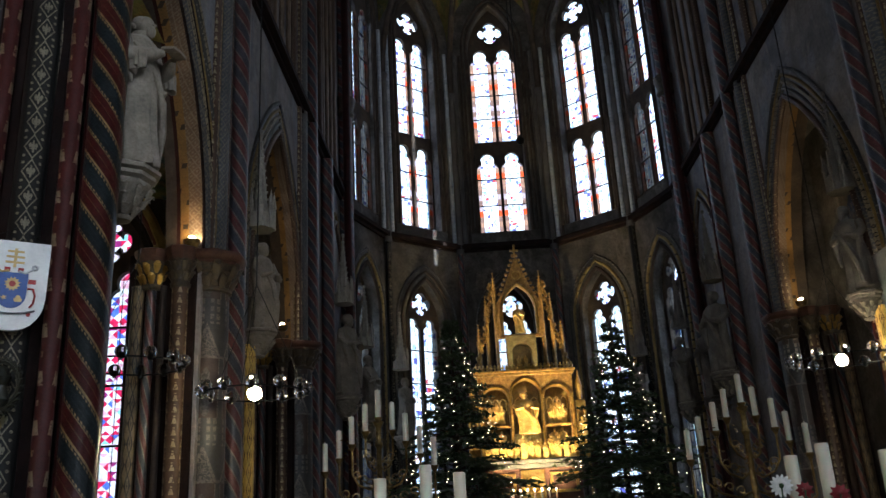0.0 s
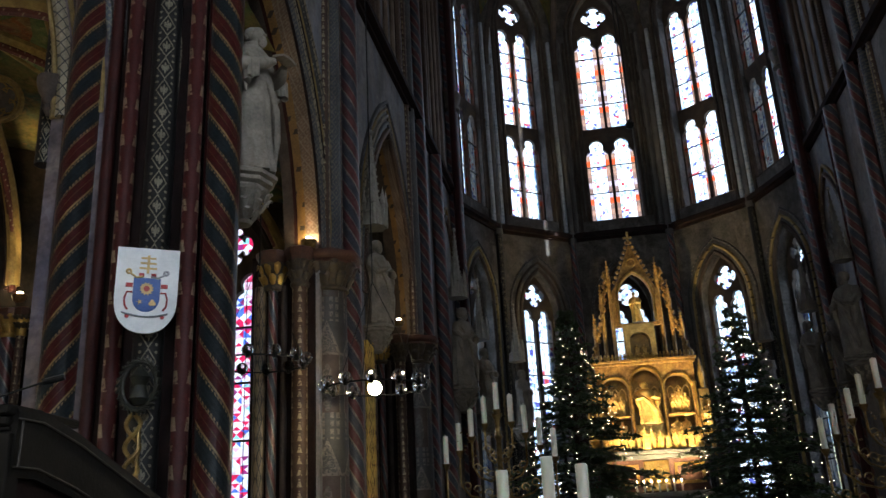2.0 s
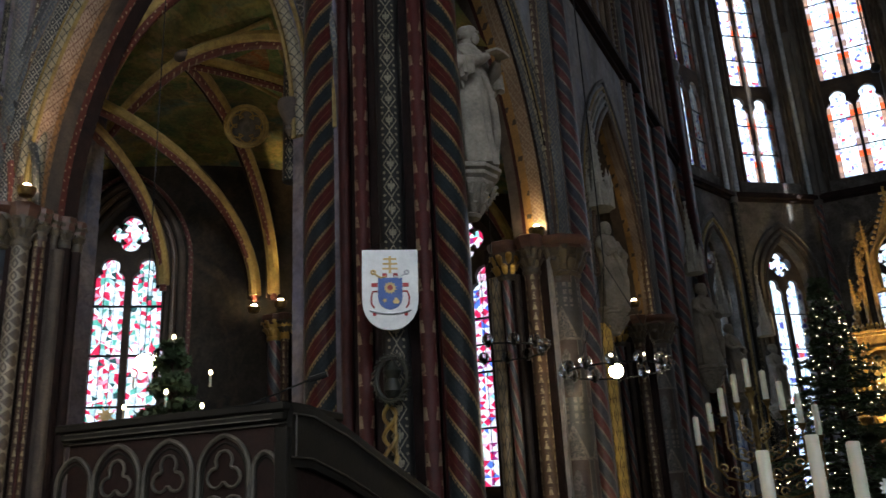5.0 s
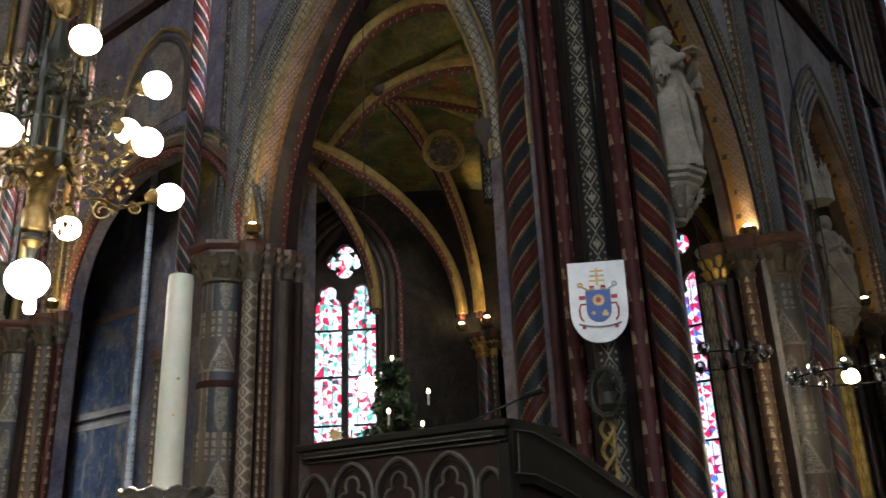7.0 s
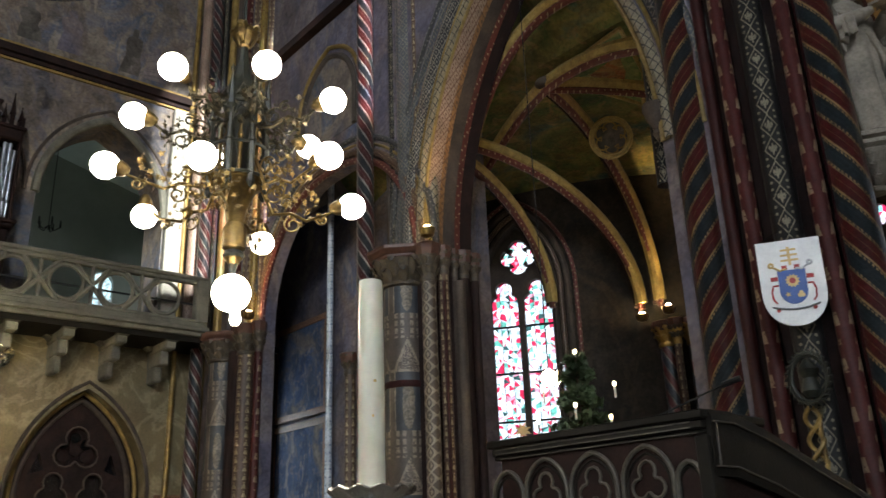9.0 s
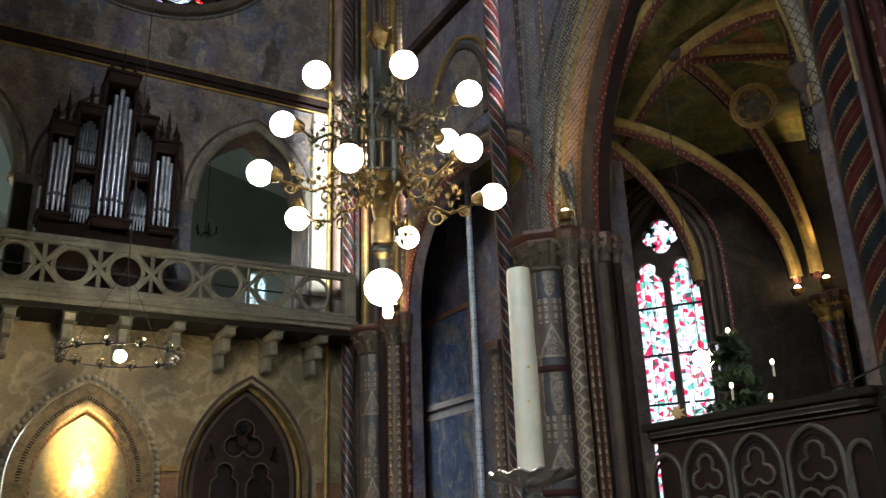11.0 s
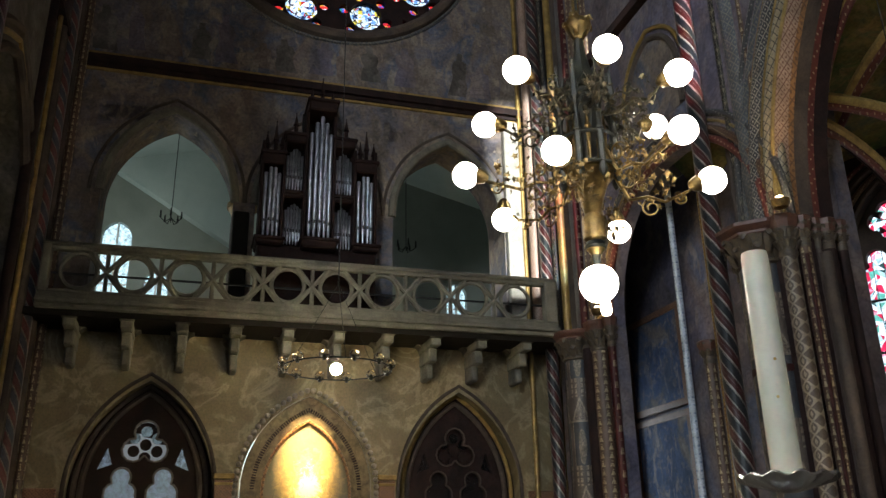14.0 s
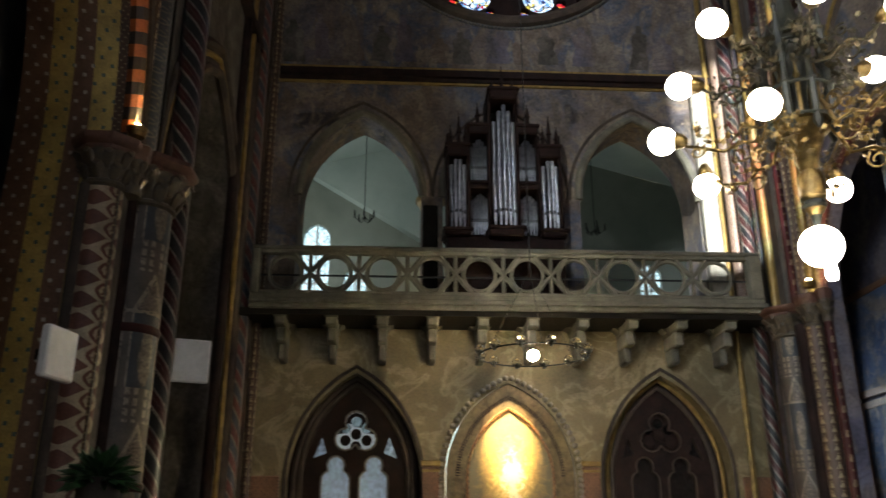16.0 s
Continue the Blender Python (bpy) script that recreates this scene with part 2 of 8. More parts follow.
def lattice(name, ground, line, period, across, width=0.16, spot=True, rough=0.5, phase=1.1):
    """A shaft painted with crossing waved lines that frame lozenges."""
    n = Nodes(name, rough)
    x, y, z = n.axes()
    a = n.math("MULTIPLY", n.math("ADD", n.math("ARCTAN2", y, x), phase), across)
    s = n.math("SINE", n.math("MULTIPLY", z, math.pi / period))
    u = n.math("SINE", a)
    d = n.math("MINIMUM", n.math("ABSOLUTE", n.math("SUBTRACT", u, n.math("MULTIPLY", s, 0.8))),
               n.math("ABSOLUTE", n.math("ADD", u, n.math("MULTIPLY", s, 0.8))))
    c = n.mix(n.math("LESS_THAN", d, width), ground, line)
    if spot:
        f = n.math("ABSOLUTE", n.math("SUBTRACT", n.math("FRACT", n.math("DIVIDE", z, period)), 0.5))
        e = n.math("ADD", n.math("MULTIPLY", f, 2.6), n.math("MULTIPLY", n.math("ABSOLUTE", u), 2.4))
        p = n.math("MULTIPLY", n.math("LESS_THAN", e, 0.7), n.math("GREATER_THAN", n.noise(30, 2), 0.4))
        c = n.mix(p, c, line)
    return n.done(n.wear(c, 40, 3, 0.5), 0.15)


def motif(name, ground, mark, period, across, fill=0.3, rough=0.5):
    """A painted shaft with small pale emblems one over another."""
    n = Nodes(name, rough)
    x, y, z = n.axes()
    a = n.math("ABSOLUTE", n.math("SINE", n.math("MULTIPLY", n.math("ARCTAN2", y, x), across)))
    t = n.math("FRACT", n.math("DIVIDE", z, period))
    w = n.math("SUBTRACT", 0.75, n.math("MULTIPLY", t, 0.9))
    p = n.math("MULTIPLY", n.math("LESS_THAN", t, fill), n.math("LESS_THAN", a, w))
    q = n.math("MULTIPLY", n.math("LESS_THAN", n.math("ABSOLUTE", n.math("SUBTRACT", t, 0.65)), 0.06), n.math("LESS_THAN", a, 0.3))
    p = n.math("MULTIPLY", n.math("MAXIMUM", p, q), n.math("GREATER_THAN", n.noise(30, 2), 0.4))
    return n.done(n.wear(n.mix(p, ground, mark), 40, 3, 0.5), 0.15)


def gothic(name, ground, niche, pale, phase, rise=1.9, start=0.15):
    """A drum painted with niches that hold pale shapes, gables over them and small tracery above."""
    n = Nodes(name, 0.5)
    x, y, z = n.axes()
    f = n.math("FRACT", n.math("DIVIDE", n.math("ADD", n.math("ARCTAN2", y, x), phase + 4 * math.pi), math.pi / 2))
    u = n.math("MULTIPLY", n.math("ABSOLUTE", n.math("SUBTRACT", f, 0.5)), 2.0)
    t = n.math("FRACT", n.math("ADD", n.math("DIVIDE", z, rise), start))
    low = n.math("LESS_THAN", t, 0.5)
    field = n.math("MULTIPLY", low, n.math("LESS_THAN", u, 0.78))
    wob = n.math("MULTIPLY", n.math("SUBTRACT", n.noise(9, 3), 0.5), 0.3)
    e = n.math("ADD", n.math("POWER", n.math("DIVIDE", n.math("ADD", u, wob), 0.36), 2.0), n.math("POWER", n.math("DIVIDE", n.math("SUBTRACT", t, 0.21), 0.2), 2.0))
    shape = n.math("LESS_THAN", e, 1.0)
    gable = n.math("LESS_THAN", n.math("ABSOLUTE", n.math("SUBTRACT", u, n.math("MULTIPLY", n.math("SUBTRACT", 0.76, t), 3.1))), 0.09)
    gable = n.math("MULTIPLY", gable, n.math("GREATER_THAN", t, 0.5))
    sill = n.math("LESS_THAN", n.math("ABSOLUTE", n.math("SUBTRACT", t, 0.5)), 0.012)
    lace = n.math("MULTIPLY", n.math("GREATER_THAN", n.math("FRACT", n.math("MULTIPLY", u, 2.6)), 0.45), n.math("GREATER_THAN", n.math("FRACT", n.math("MULTIPLY", t, 15.0)), 0.3))
    lace = n.math("MULTIPLY", n.math("MULTIPLY", lace, n.math("LESS_THAN", u, 0.8)), n.math("GREATER_THAN", t, 0.78))
    fill = n.math("MULTIPLY", n.math("LESS_THAN", u, n.math("MULTIPLY", n.math("SUBTRACT", 0.74, t), 3.1)), n.math("GREATER_THAN", n.voronoi(22, "Distance", "DISTANCE_TO_EDGE"), 0.07))
    fill = n.math("MULTIPLY", n.math("SUBTRACT", 1.0, fill), n.math("MULTIPLY", n.math("GREATER_THAN", t, 0.5), n.math("LESS_THAN", u, n.math("MULTIPLY", n.math("SUBTRACT", 0.74, t), 3.1))))
    edge = n.math("MULTIPLY", low, n.math("LESS_THAN", n.math("ABSOLUTE", n.math("SUBTRACT", u, 0.8)), 0.035))
    line = n.math("MAXIMUM", n.math("MAXIMUM", gable, sill), n.math("MAXIMUM", n.math("MAXIMUM", lace, fill), edge))
    line = n.math("MULTIPLY", line, n.math("GREATER_THAN", n.noise(26, 3), 0.42))
    c = n.mix(field, ground, niche)
    robe = n.mix(n.ramp(n.noise(16, 3, 0.6, 1.0), [(0.4, (0,) * 3), (0.6, (1,) * 3)]), tuple(v * 0.75 for v in pale), tuple(v * 0.3 for v in pale))
    c = n.mix(n.math("MULTIPLY", shape, field), c, robe)
    c = n.mix(line, c, pale)
    return n.done(n.wear(c, 40, 3, 0.5), 0.15)


def diaper(name, ground, mark, size, rough=0.5, metal=0.0, dots=True, lines=True):
    """A wall painted all over with a small slanting grid and flowers in it."""
    n = Nodes(name, rough, metal)
    x, y, z = n.axes()
    u = n.math("DIVIDE", n.math("ADD", x, y), size)
    v = n.math("DIVIDE", z, size)
    p = n.math("ABSOLUTE", n.math("SUBTRACT", n.math("FRACT", n.math("ADD", u, v)), 0.5))
    q = n.math("ABSOLUTE", n.math("SUBTRACT", n.math("FRACT", n.math("SUBTRACT", u, v)), 0.5))
    line = n.math("GREATER_THAN", n.math("MAXIMUM", p, q), 0.43 if lines else 2.0)
    if dots:
        line = n.math("MAXIMUM", line, n.math("LESS_THAN", n.math("ADD", p, q), 0.2))
    return n.done(n.wear(n.mix(line, ground, mark), 40, 2, 0.5), 0.15)


def fresco(name, colours, scale=0.7, dim=0.5):
    """A faded wall painting: figures dissolve into clouds of earth colours."""
    n = Nodes(name, 0.85, 0, 0.2)
    cloud = n.noise(scale * 0.6, 5, 0.55, 1.0)
    k = len(colours)
    c = n.ramp(cloud, [(0.3 + 0.42 * i / (k - 1), col) for i, col in enumerate(colours)])
    x, y, z = n.axes()
    tall = n.vec(x, y, n.math("MULTIPLY", z, 0.42))
    c = n.mix(n.ramp(n.noise(scale * 2.3, 3, 0.5, 0.5, tall), [(0.54, (0,) * 3), (0.6, (0.6,) * 3)]), c, tuple(v * 0.62 for v in colours[2]))
    c = n.mix(n.ramp(n.noise(scale * 3.1, 3, 0.5, 0.7, tall), [(0.6, (0,) * 3), (0.66, (0.55,) * 3)]), c, tuple(v * 1.15 for v in colours[-1]))
    fold = n.math("SINE", n.math("MULTIPLY", n.noise(scale * 1.7, 4, 0.5, 1.8), 34.0))
    c = n.mix(n.ramp(fold, [(0.55, (0,) * 3), (0.95, (0.22,) * 3)]), c, tuple(v * 0.5 for v in colours[0]))
    c = n.mix(n.ramp(n.noise(scale * 4.5, 5, 0.6, 0.6), [(0.52, (0,) * 3), (0.7, (0.55,) * 3)]), c, colours[-1])
    return n.done(n.wear(c, 14, 1.2, dim), 0.12)


def glass(name, stops, pattern="island", scale=4.0):
    """Stained glass: light comes through tinted by the piece's colour."""
    n = Nodes(name, 0.15)
    if pattern == "island":
        fac = n.t.nodes.new("ShaderNodeNewGeometry").outputs["Random Per Island"]
    else:
        fac = n.math("FRACT", n.math("MULTIPLY", n.axes(n.voronoi(scale))[0], 7.3))
    c = n.ramp(fac, stops, True)
    c = n.mix(1.0, c, n.ramp(n.noise(9, 3), [(0.3, (0.6,) * 3), (0.6, (1.0,) * 3)]), "MULTIPLY")
    clear = n.t.nodes.new("ShaderNodeBsdfTransparent")
    n.put(clear.inputs[0], c)
    gloss = n.t.nodes.new("ShaderNodeBsdfGlossy")
    gloss.inputs["Roughness"].default_value = 0.2
    mix = n.t.nodes.new("ShaderNodeMixShader")
    mix.inputs[0].default_value = 0.04
    n.t.links.new(clear.outputs[0], mix.inputs[1])
    n.t.links.new(gloss.outputs[0], mix.inputs[2])
    n.t.links.new(mix.outputs[0], n.t.nodes["Material Output"].inputs[0])
    return n.mat


def glow(name, colour, strength):
    n = Nodes(name, 0.4)
    n.b.inputs["Emission Color"].default_value = (*colour, 1)
    n.b.inputs["Emission Strength"].default_value = strength
    return n.done(colour)


stone = plain("grey_painted_stone", (0.16, 0.15, 0.14), 0.8, second=(0.09, 0.09, 0.095), scale=1.3)
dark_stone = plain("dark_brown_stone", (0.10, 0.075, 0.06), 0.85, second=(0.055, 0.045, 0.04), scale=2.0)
pale_stone = plain("pale_carved_stone", (0.42, 0.39, 0.34), 0.8, second=(0.3, 0.28, 0.25), scale=4.0, amount=0.35)
balcony_stone = plain("weathered_limestone", (0.185, 0.17, 0.135), 0.85, second=(0.11, 0.105, 0.085), scale=2.2)
maroon = plain("maroon_paint", (0.05, 0.012, 0.01), 0.55, second=(0.03, 0.009, 0.009), scale=3)
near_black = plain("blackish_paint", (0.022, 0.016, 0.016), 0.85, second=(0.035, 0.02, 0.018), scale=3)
near_black.node_tree.nodes["Principled BSDF"].inputs["Specular IOR Level"].default_value = 0.1
dark_stone.node_tree.nodes["Principled BSDF"].inputs["Specular IOR Level"].default_value = 0.22
maroon.node_tree.nodes["Principled BSDF"].inputs["Specular IOR Level"].default_value = 0.15
gold = plain("gilding", (0.75, 0.5, 0.16), 0.32, 0.9, second=(0.5, 0.3, 0.09), scale=8, amount=0.35)
gold_leaf = plain("bright_gold_leaf", (0.85, 0.6, 0.22), 0.4, 0.45, second=(0.7, 0.45, 0.14), scale=8, amount=0.25)
dull_gold = plain("dull_gilt_paint", (0.36, 0.24, 0.07), 0.45, 0.35, second=(0.24, 0.15, 0.05), scale=6)
brass = plain("tarnished_brass", (0.36, 0.24, 0.09), 0.34, 0.95, second=(0.16, 0.11, 0.05), scale=12)
old_brass = plain("dark_old_brass", (0.13, 0.1, 0.055), 0.4, 0.8, second=(0.05, 0.045, 0.03), scale=12)
dark_bronze = plain("dark_bronze", (0.01, 0.014, 0.013), 0.5, 0.0, second=(0.03, 0.027, 0.015), scale=14)
RED, BLUE, LINE = (0.055, 0.0095, 0.009), (0.0125, 0.0165, 0.019), (0.25, 0.17, 0.08)
twist_r = spiral("red_blue_spiral_rising", RED, BLUE, LINE, 0.56, -3.0)
twist_l = spiral("red_blue_spiral_falling", RED, BLUE, LINE, 0.56, 3.0)
twist_s = spiral("slim_red_blue_spiral", RED, BLUE, (0.42, 0.38, 0.34), 0.5, 3.0)
twist_dark = spiral("dark_red_blue_spiral", (0.15, 0.045, 0.042), (0.055, 0.062, 0.08), (0.3, 0.26, 0.21), 0.55, 3.0)
lozenge = fleur("black_with_cream_lilies", (0.014, 0.013, 0.013), (0.22, 0.19, 0.135), 0.27)
lozenge_gold = lattice("gold_lozenges", (0.85, 0.56, 0.13), (0.09, 0.04, 0.015), 0.3, 3.0, 0.12)
castle = motif("red_with_cream_towers", (0.06, 0.011, 0.01), (0.27, 0.2, 0.13), 0.45, 1.5)
sprig = motif("brown_with_cream_sprigs", (0.10, 0.055, 0.035), (0.45, 0.36, 0.22), 0.17, 2.5, 0.5)
for m__ in (castle, lozenge, twist_r, twist_l):
    m__.node_tree.nodes["Principled BSDF"].inputs["Specular IOR Level"].default_value = 0.18
vine_brown = lattice("brown_with_pale_vines", (0.085, 0.06, 0.045), (0.26, 0.215, 0.16), 0.19, 1.5, 0.22)
lozenge_tan = lattice("tan_and_black_lozenges", (0.2, 0.15, 0.09), (0.03, 0.024, 0.02), 0.3, 3.0, 0.2)
vine = lattice("red_brown_with_cream_vines", (0.13, 0.045, 0.03), (0.42, 0.34, 0.24), 0.26, 1.5, 0.24)
drum_paint = gothic("slate_with_painted_niches", (0.085, 0.066, 0.056), (0.035, 0.04, 0.05), (0.26, 0.215, 0.165), radians(33 + 45))
drum_choir = gothic("dark_slate_with_painted_niches", (0.06, 0.058, 0.06), (0.07, 0.046, 0.038), (0.18, 0.16, 0.14), radians(75 + 45))
blue_dots = motif("white_blue_banding", (0.55, 0.6, 0.68), (0.2, 0.26, 0.38), 0.16, 2.0, 0.25)
diaper_gold = diaper("gold_diaper", (0.38, 0.26, 0.07), (0.13, 0.045, 0.02), 0.16, 0.4, 0.3)
diaper_dark = diaper("grey_blue_diaper", (0.085, 0.09, 0.10), (0.19, 0.17, 0.14), 0.2)
diaper_terra = diaper("terracotta_diaper", (0.26, 0.13, 0.07), (0.11, 0.05, 0.03), 0.13)
yellow_soffit = diaper("yellow_flowered_paint", (0.58, 0.42, 0.14), (0.12, 0.17, 0.15), 0.24, lines=False)
fresco_blue = fresco("faded_blue_fresco", [(0.05, 0.043, 0.05), (0.14, 0.13, 0.15), (0.24, 0.19, 0.155), (0.11, 0.13, 0.185), (0.33, 0.265, 0.2)], 0.9)
fresco_violet = fresco("greyish_violet_fresco", [(0.07, 0.06, 0.085), (0.15, 0.14, 0.19), (0.2, 0.16, 0.16), (0.11, 0.13, 0.2), (0.27, 0.22, 0.2)], 0.5)
fresco_tan = fresco("tan_fresco", [(0.13, 0.1, 0.085), (0.2, 0.16, 0.13), (0.24, 0.2, 0.17), (0.16, 0.12, 0.1), (0.3, 0.25, 0.21)], 0.9)
fresco_brown = fresco("brown_grey_fresco", [(0.05, 0.042, 0.036), (0.11, 0.095, 0.085), (0.16, 0.15, 0.14), (0.09, 0.08, 0.07), (0.2, 0.18, 0.16)], 0.6)
fresco_panel = fresco("blue_panel_painting", [(0.03, 0.045, 0.09), (0.05, 0.075, 0.16), (0.075, 0.1, 0.17), (0.17, 0.14, 0.12), (0.27, 0.22, 0.19)], 1.4, 0.4)
fresco_grey = fresco("blue_grey_plaster_painting", [(0.2, 0.2, 0.225), (0.28, 0.285, 0.32), (0.34, 0.31, 0.3), (0.25, 0.26, 0.31), (0.38, 0.34, 0.32)], 0.5, 0.35)
fresco_vault = fresco("green_brown_vault_painting", [(0.04, 0.07, 0.05), (0.12, 0.16, 0.06), (0.24, 0.2, 0.07), (0.07, 0.13, 0.11), (0.36, 0.22, 0.1)], 0.8)
vault_green = fresco("green_vault_field", [(0.1, 0.16, 0.06), (0.16, 0.23, 0.09), (0.24, 0.28, 0.11), (0.13, 0.2, 0.09), (0.34, 0.32, 0.15)], 1.5, 0.4)
vault_robe = fresco("orange_robe_painting", [(0.3, 0.1, 0.04), (0.42, 0.17, 0.06), (0.36, 0.24, 0.1), (0.22, 0.08, 0.05), (0.5, 0.36, 0.2)], 3.0, 0.35)
band_dots = diaper("gilt_band_with_dark_dots", (0.36, 0.26, 0.1), (0.06, 0.04, 0.02), 0.3, lines=False)
gilt_lane = diaper("ochre_lane_with_dark_roundels", (0.27, 0.15, 0.045), (0.05, 0.03, 0.02), 0.4, lines=False)
pink_lane = diaper("pale_pink_patterned_lane", (0.38, 0.27, 0.21), (0.17, 0.09, 0.065), 0.16)
rope_line = diaper("cream_and_dark_rope_painting", (0.3, 0.25, 0.17), (0.04, 0.035, 0.03), 0.17, dots=False)
bead_line = diaper("dark_with_pale_beads", (0.06, 0.058, 0.06), (0.26, 0.24, 0.21), 0.14, lines=False)
line_gold = plain("thin_ochre_line_paint", (0.3, 0.21, 0.07), 0.5, 0.1, second=(0.2, 0.13, 0.045), scale=6)
orange_lane = diaper("orange_brown_lane", (0.3, 0.15, 0.06), (0.16, 0.08, 0.04), 0.25)
flower_lane = diaper("brown_lane_with_white_flowers", (0.2, 0.11, 0.075), (0.55, 0.48, 0.43), 0.24, lines=False)
castle_flat = diaper("maroon_with_cream_dots", (0.13, 0.03, 0.022), (0.4, 0.3, 0.2), 0.16, lines=False)
sprig_flat = diaper("brown_and_cream_small_pattern", (0.10, 0.055, 0.035), (0.36, 0.29, 0.18), 0.1, lines=False)
zigzag = diaper("black_and_cream_zigzag", (0.035, 0.035, 0.04), (0.3, 0.27, 0.23), 0.16)
# very dark brown painting for the chapel walls
chapel_dark = fresco("blackish_chapel_painting", [(0.02, 0.016, 0.014), (0.032, 0.026, 0.022), (0.045, 0.035, 0.027), (0.022, 0.02, 0.02), (0.06, 0.045, 0.03)], 1.1)
warm_soffit = diaper("ochre_brown_painted_soffit", (0.2, 0.13, 0.085), (0.27, 0.21, 0.16), 0.15)
# darker copy of statue_stone: the right side's dimmer light is put into the colour
shaded_stone = plain("shaded_brown_statue_stone", (0.2, 0.175, 0.15), 0.8, second=(0.13, 0.115, 0.1), scale=3, amount=0.4, bump=0.2)
statue_stone = plain("grey_statue_stone", (0.32, 0.275, 0.22), 0.8, second=(0.22, 0.19, 0.155), scale=3, amount=0.45, bump=0.15)
wax = plain("ivory_wax", (0.66, 0.61, 0.48), 0.4, second=(0.58, 0.54, 0.42), scale=6, amount=0.08, bump=0.05)
wax.node_tree.nodes["Principled BSDF"].inputs["Subsurface Weight"].default_value = 0.15
white_paint = plain("white_paint", (0.78, 0.78, 0.78), 0.5, second=(0.68, 0.68, 0.69), scale=5, amount=0.12, bump=0.05)
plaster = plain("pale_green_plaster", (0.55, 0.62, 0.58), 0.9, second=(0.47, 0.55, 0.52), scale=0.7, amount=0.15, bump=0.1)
# darker copy of plaster: the back wall's shade is put into the colour
plaster_shade = plain("shaded_beige_green_plaster", (0.3, 0.32, 0.28), 0.9, second=(0.25, 0.27, 0.24), scale=0.7, amount=0.15, bump=0.1)
wood = plain("dark_stained_oak", (0.012, 0.0095, 0.007), 0.45, second=(0.008, 0.0065, 0.005), scale=7)
wood_red = plain("reddish_dark_wood", (0.022, 0.009, 0.007), 0.45, second=(0.014, 0.007, 0.006), scale=7)
wood_line = plain("worn_gilt_line", (0.085, 0.072, 0.05), 0.55, second=(0.035, 0.03, 0.024), scale=9)
for w__ in (wood, wood_red):
    w__.node_tree.nodes["Principled BSDF"].inputs["Roughness"].default_value = 0.7
    w__.node_tree.nodes["Principled BSDF"].inputs["Specular IOR Level"].default_value = 0.15
iron = plain("black_iron", (0.02, 0.02, 0.02), 0.5, 0.6, scale=9)
lead = plain("lead_and_iron_bars", (0.012, 0.012, 0.014), 0.7, scale=9)
tin = plain("dulled_tin_pipe", (0.55, 0.58, 0.63), 0.28, 0.95, second=(0.32, 0.34, 0.38), scale=6, amount=0.3)
silver = plain("polished_silver", (0.72, 0.71, 0.68), 0.25, 0.95, second=(0.5, 0.49, 0.46), scale=9, amount=0.25)
cloth = plain("white_linen", (0.8, 0.79, 0.76), 0.9, scale=5, amount=0.1)
tile = plain("worn_stone_floor", (0.2, 0.18, 0.15), 0.4, second=(0.12, 0.1, 0.09), scale=1.5)
bark = plain("brown_bark", (0.09, 0.06, 0.04), 0.9, scale=12)
needle = plain("dark_green_needles", (0.075, 0.105, 0.045), 0.6, second=(0.045, 0.075, 0.032), scale=5, amount=0.3, bump=0)
shield_blue = plain("blue_enamel", (0.03, 0.09, 0.34), 0.4, scale=8, amount=0.15)
shield_gold = plain("yellow_gold_paint", (0.72, 0.5, 0.2), 0.4, scale=9, amount=0.2)
shield_red = plain("crimson_paint", (0.4, 0.03, 0.03), 0.45, scale=9, amount=0.2)
shield_grey = plain("silver_grey_paint", (0.55, 0.56, 0.6), 0.45, scale=9, amount=0.15)
petal_white = plain("white_petal", (0.8, 0.8, 0.78), 0.6, scale=20, amount=0.1)
petal_red = plain("dark_red_petal", (0.25, 0.01, 0.02), 0.6, scale=20, amount=0.2)
leaf_green = plain("green_leaf", (0.03, 0.09, 0.03), 0.5, scale=15)

n_ = Nodes("veined_yellow_marble_paint", 0.55)
w_ = n_.math("SINE", n_.math("MULTIPLY", n_.noise(0.9, 5, 0.6, 0.8), 30.0))
marble_wall = n_.done(n_.wear(n_.ramp(w_, [(0.0, (0.2, 0.155, 0.08)), (0.6, (0.225, 0.18, 0.1)), (1.0, (0.3, 0.245, 0.145))]), 20, 1.0, 0.4), 0.15)

n_ = Nodes("clear_blown_glass", 0.02)
n_.b.inputs["Transmission Weight"].default_value = 1.0
n_.b.inputs["IOR"].default_value = 1.45
crystal = n_.done((0.95, 0.97, 0.97))

globe_lit = glow("lit_opal_globe", (1.0, 0.93, 0.78), 9.5)
bulb_lit = glow("lit_warm_bulb", (1.0, 0.82, 0.5), 250.0)
bulb_soft = glow("softer_warm_bulb", (1.0, 0.8, 0.46), 48.0)
bulb_right = glow("glaring_warm_bulb", (1.0, 0.82, 0.5), 85.0)
tiny_lit = glow("lit_tree_bulb", (1.0, 0.82, 0.48), 3.2)
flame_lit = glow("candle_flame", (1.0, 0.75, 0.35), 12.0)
uplight_lit = glow("uplight_lens", (1.0, 0.78, 0.42), 30.0)

W_ = (0.88, 0.94, 1.0)
apse_glass = glass("pale_apse_glass", [(0.0, W_), (0.2, (0.5, 0.66, 0.85)), (0.36, W_), (0.56, (0.3, 0.45, 0.75)), (0.66, (0.7, 0.8, 0.9)), (0.8, (0.1, 0.11, 0.4)),
                                       (0.87, W_), (0.94, (0.5, 0.07, 0.09)), (0.96, (0.6, 0.62, 0.7))])
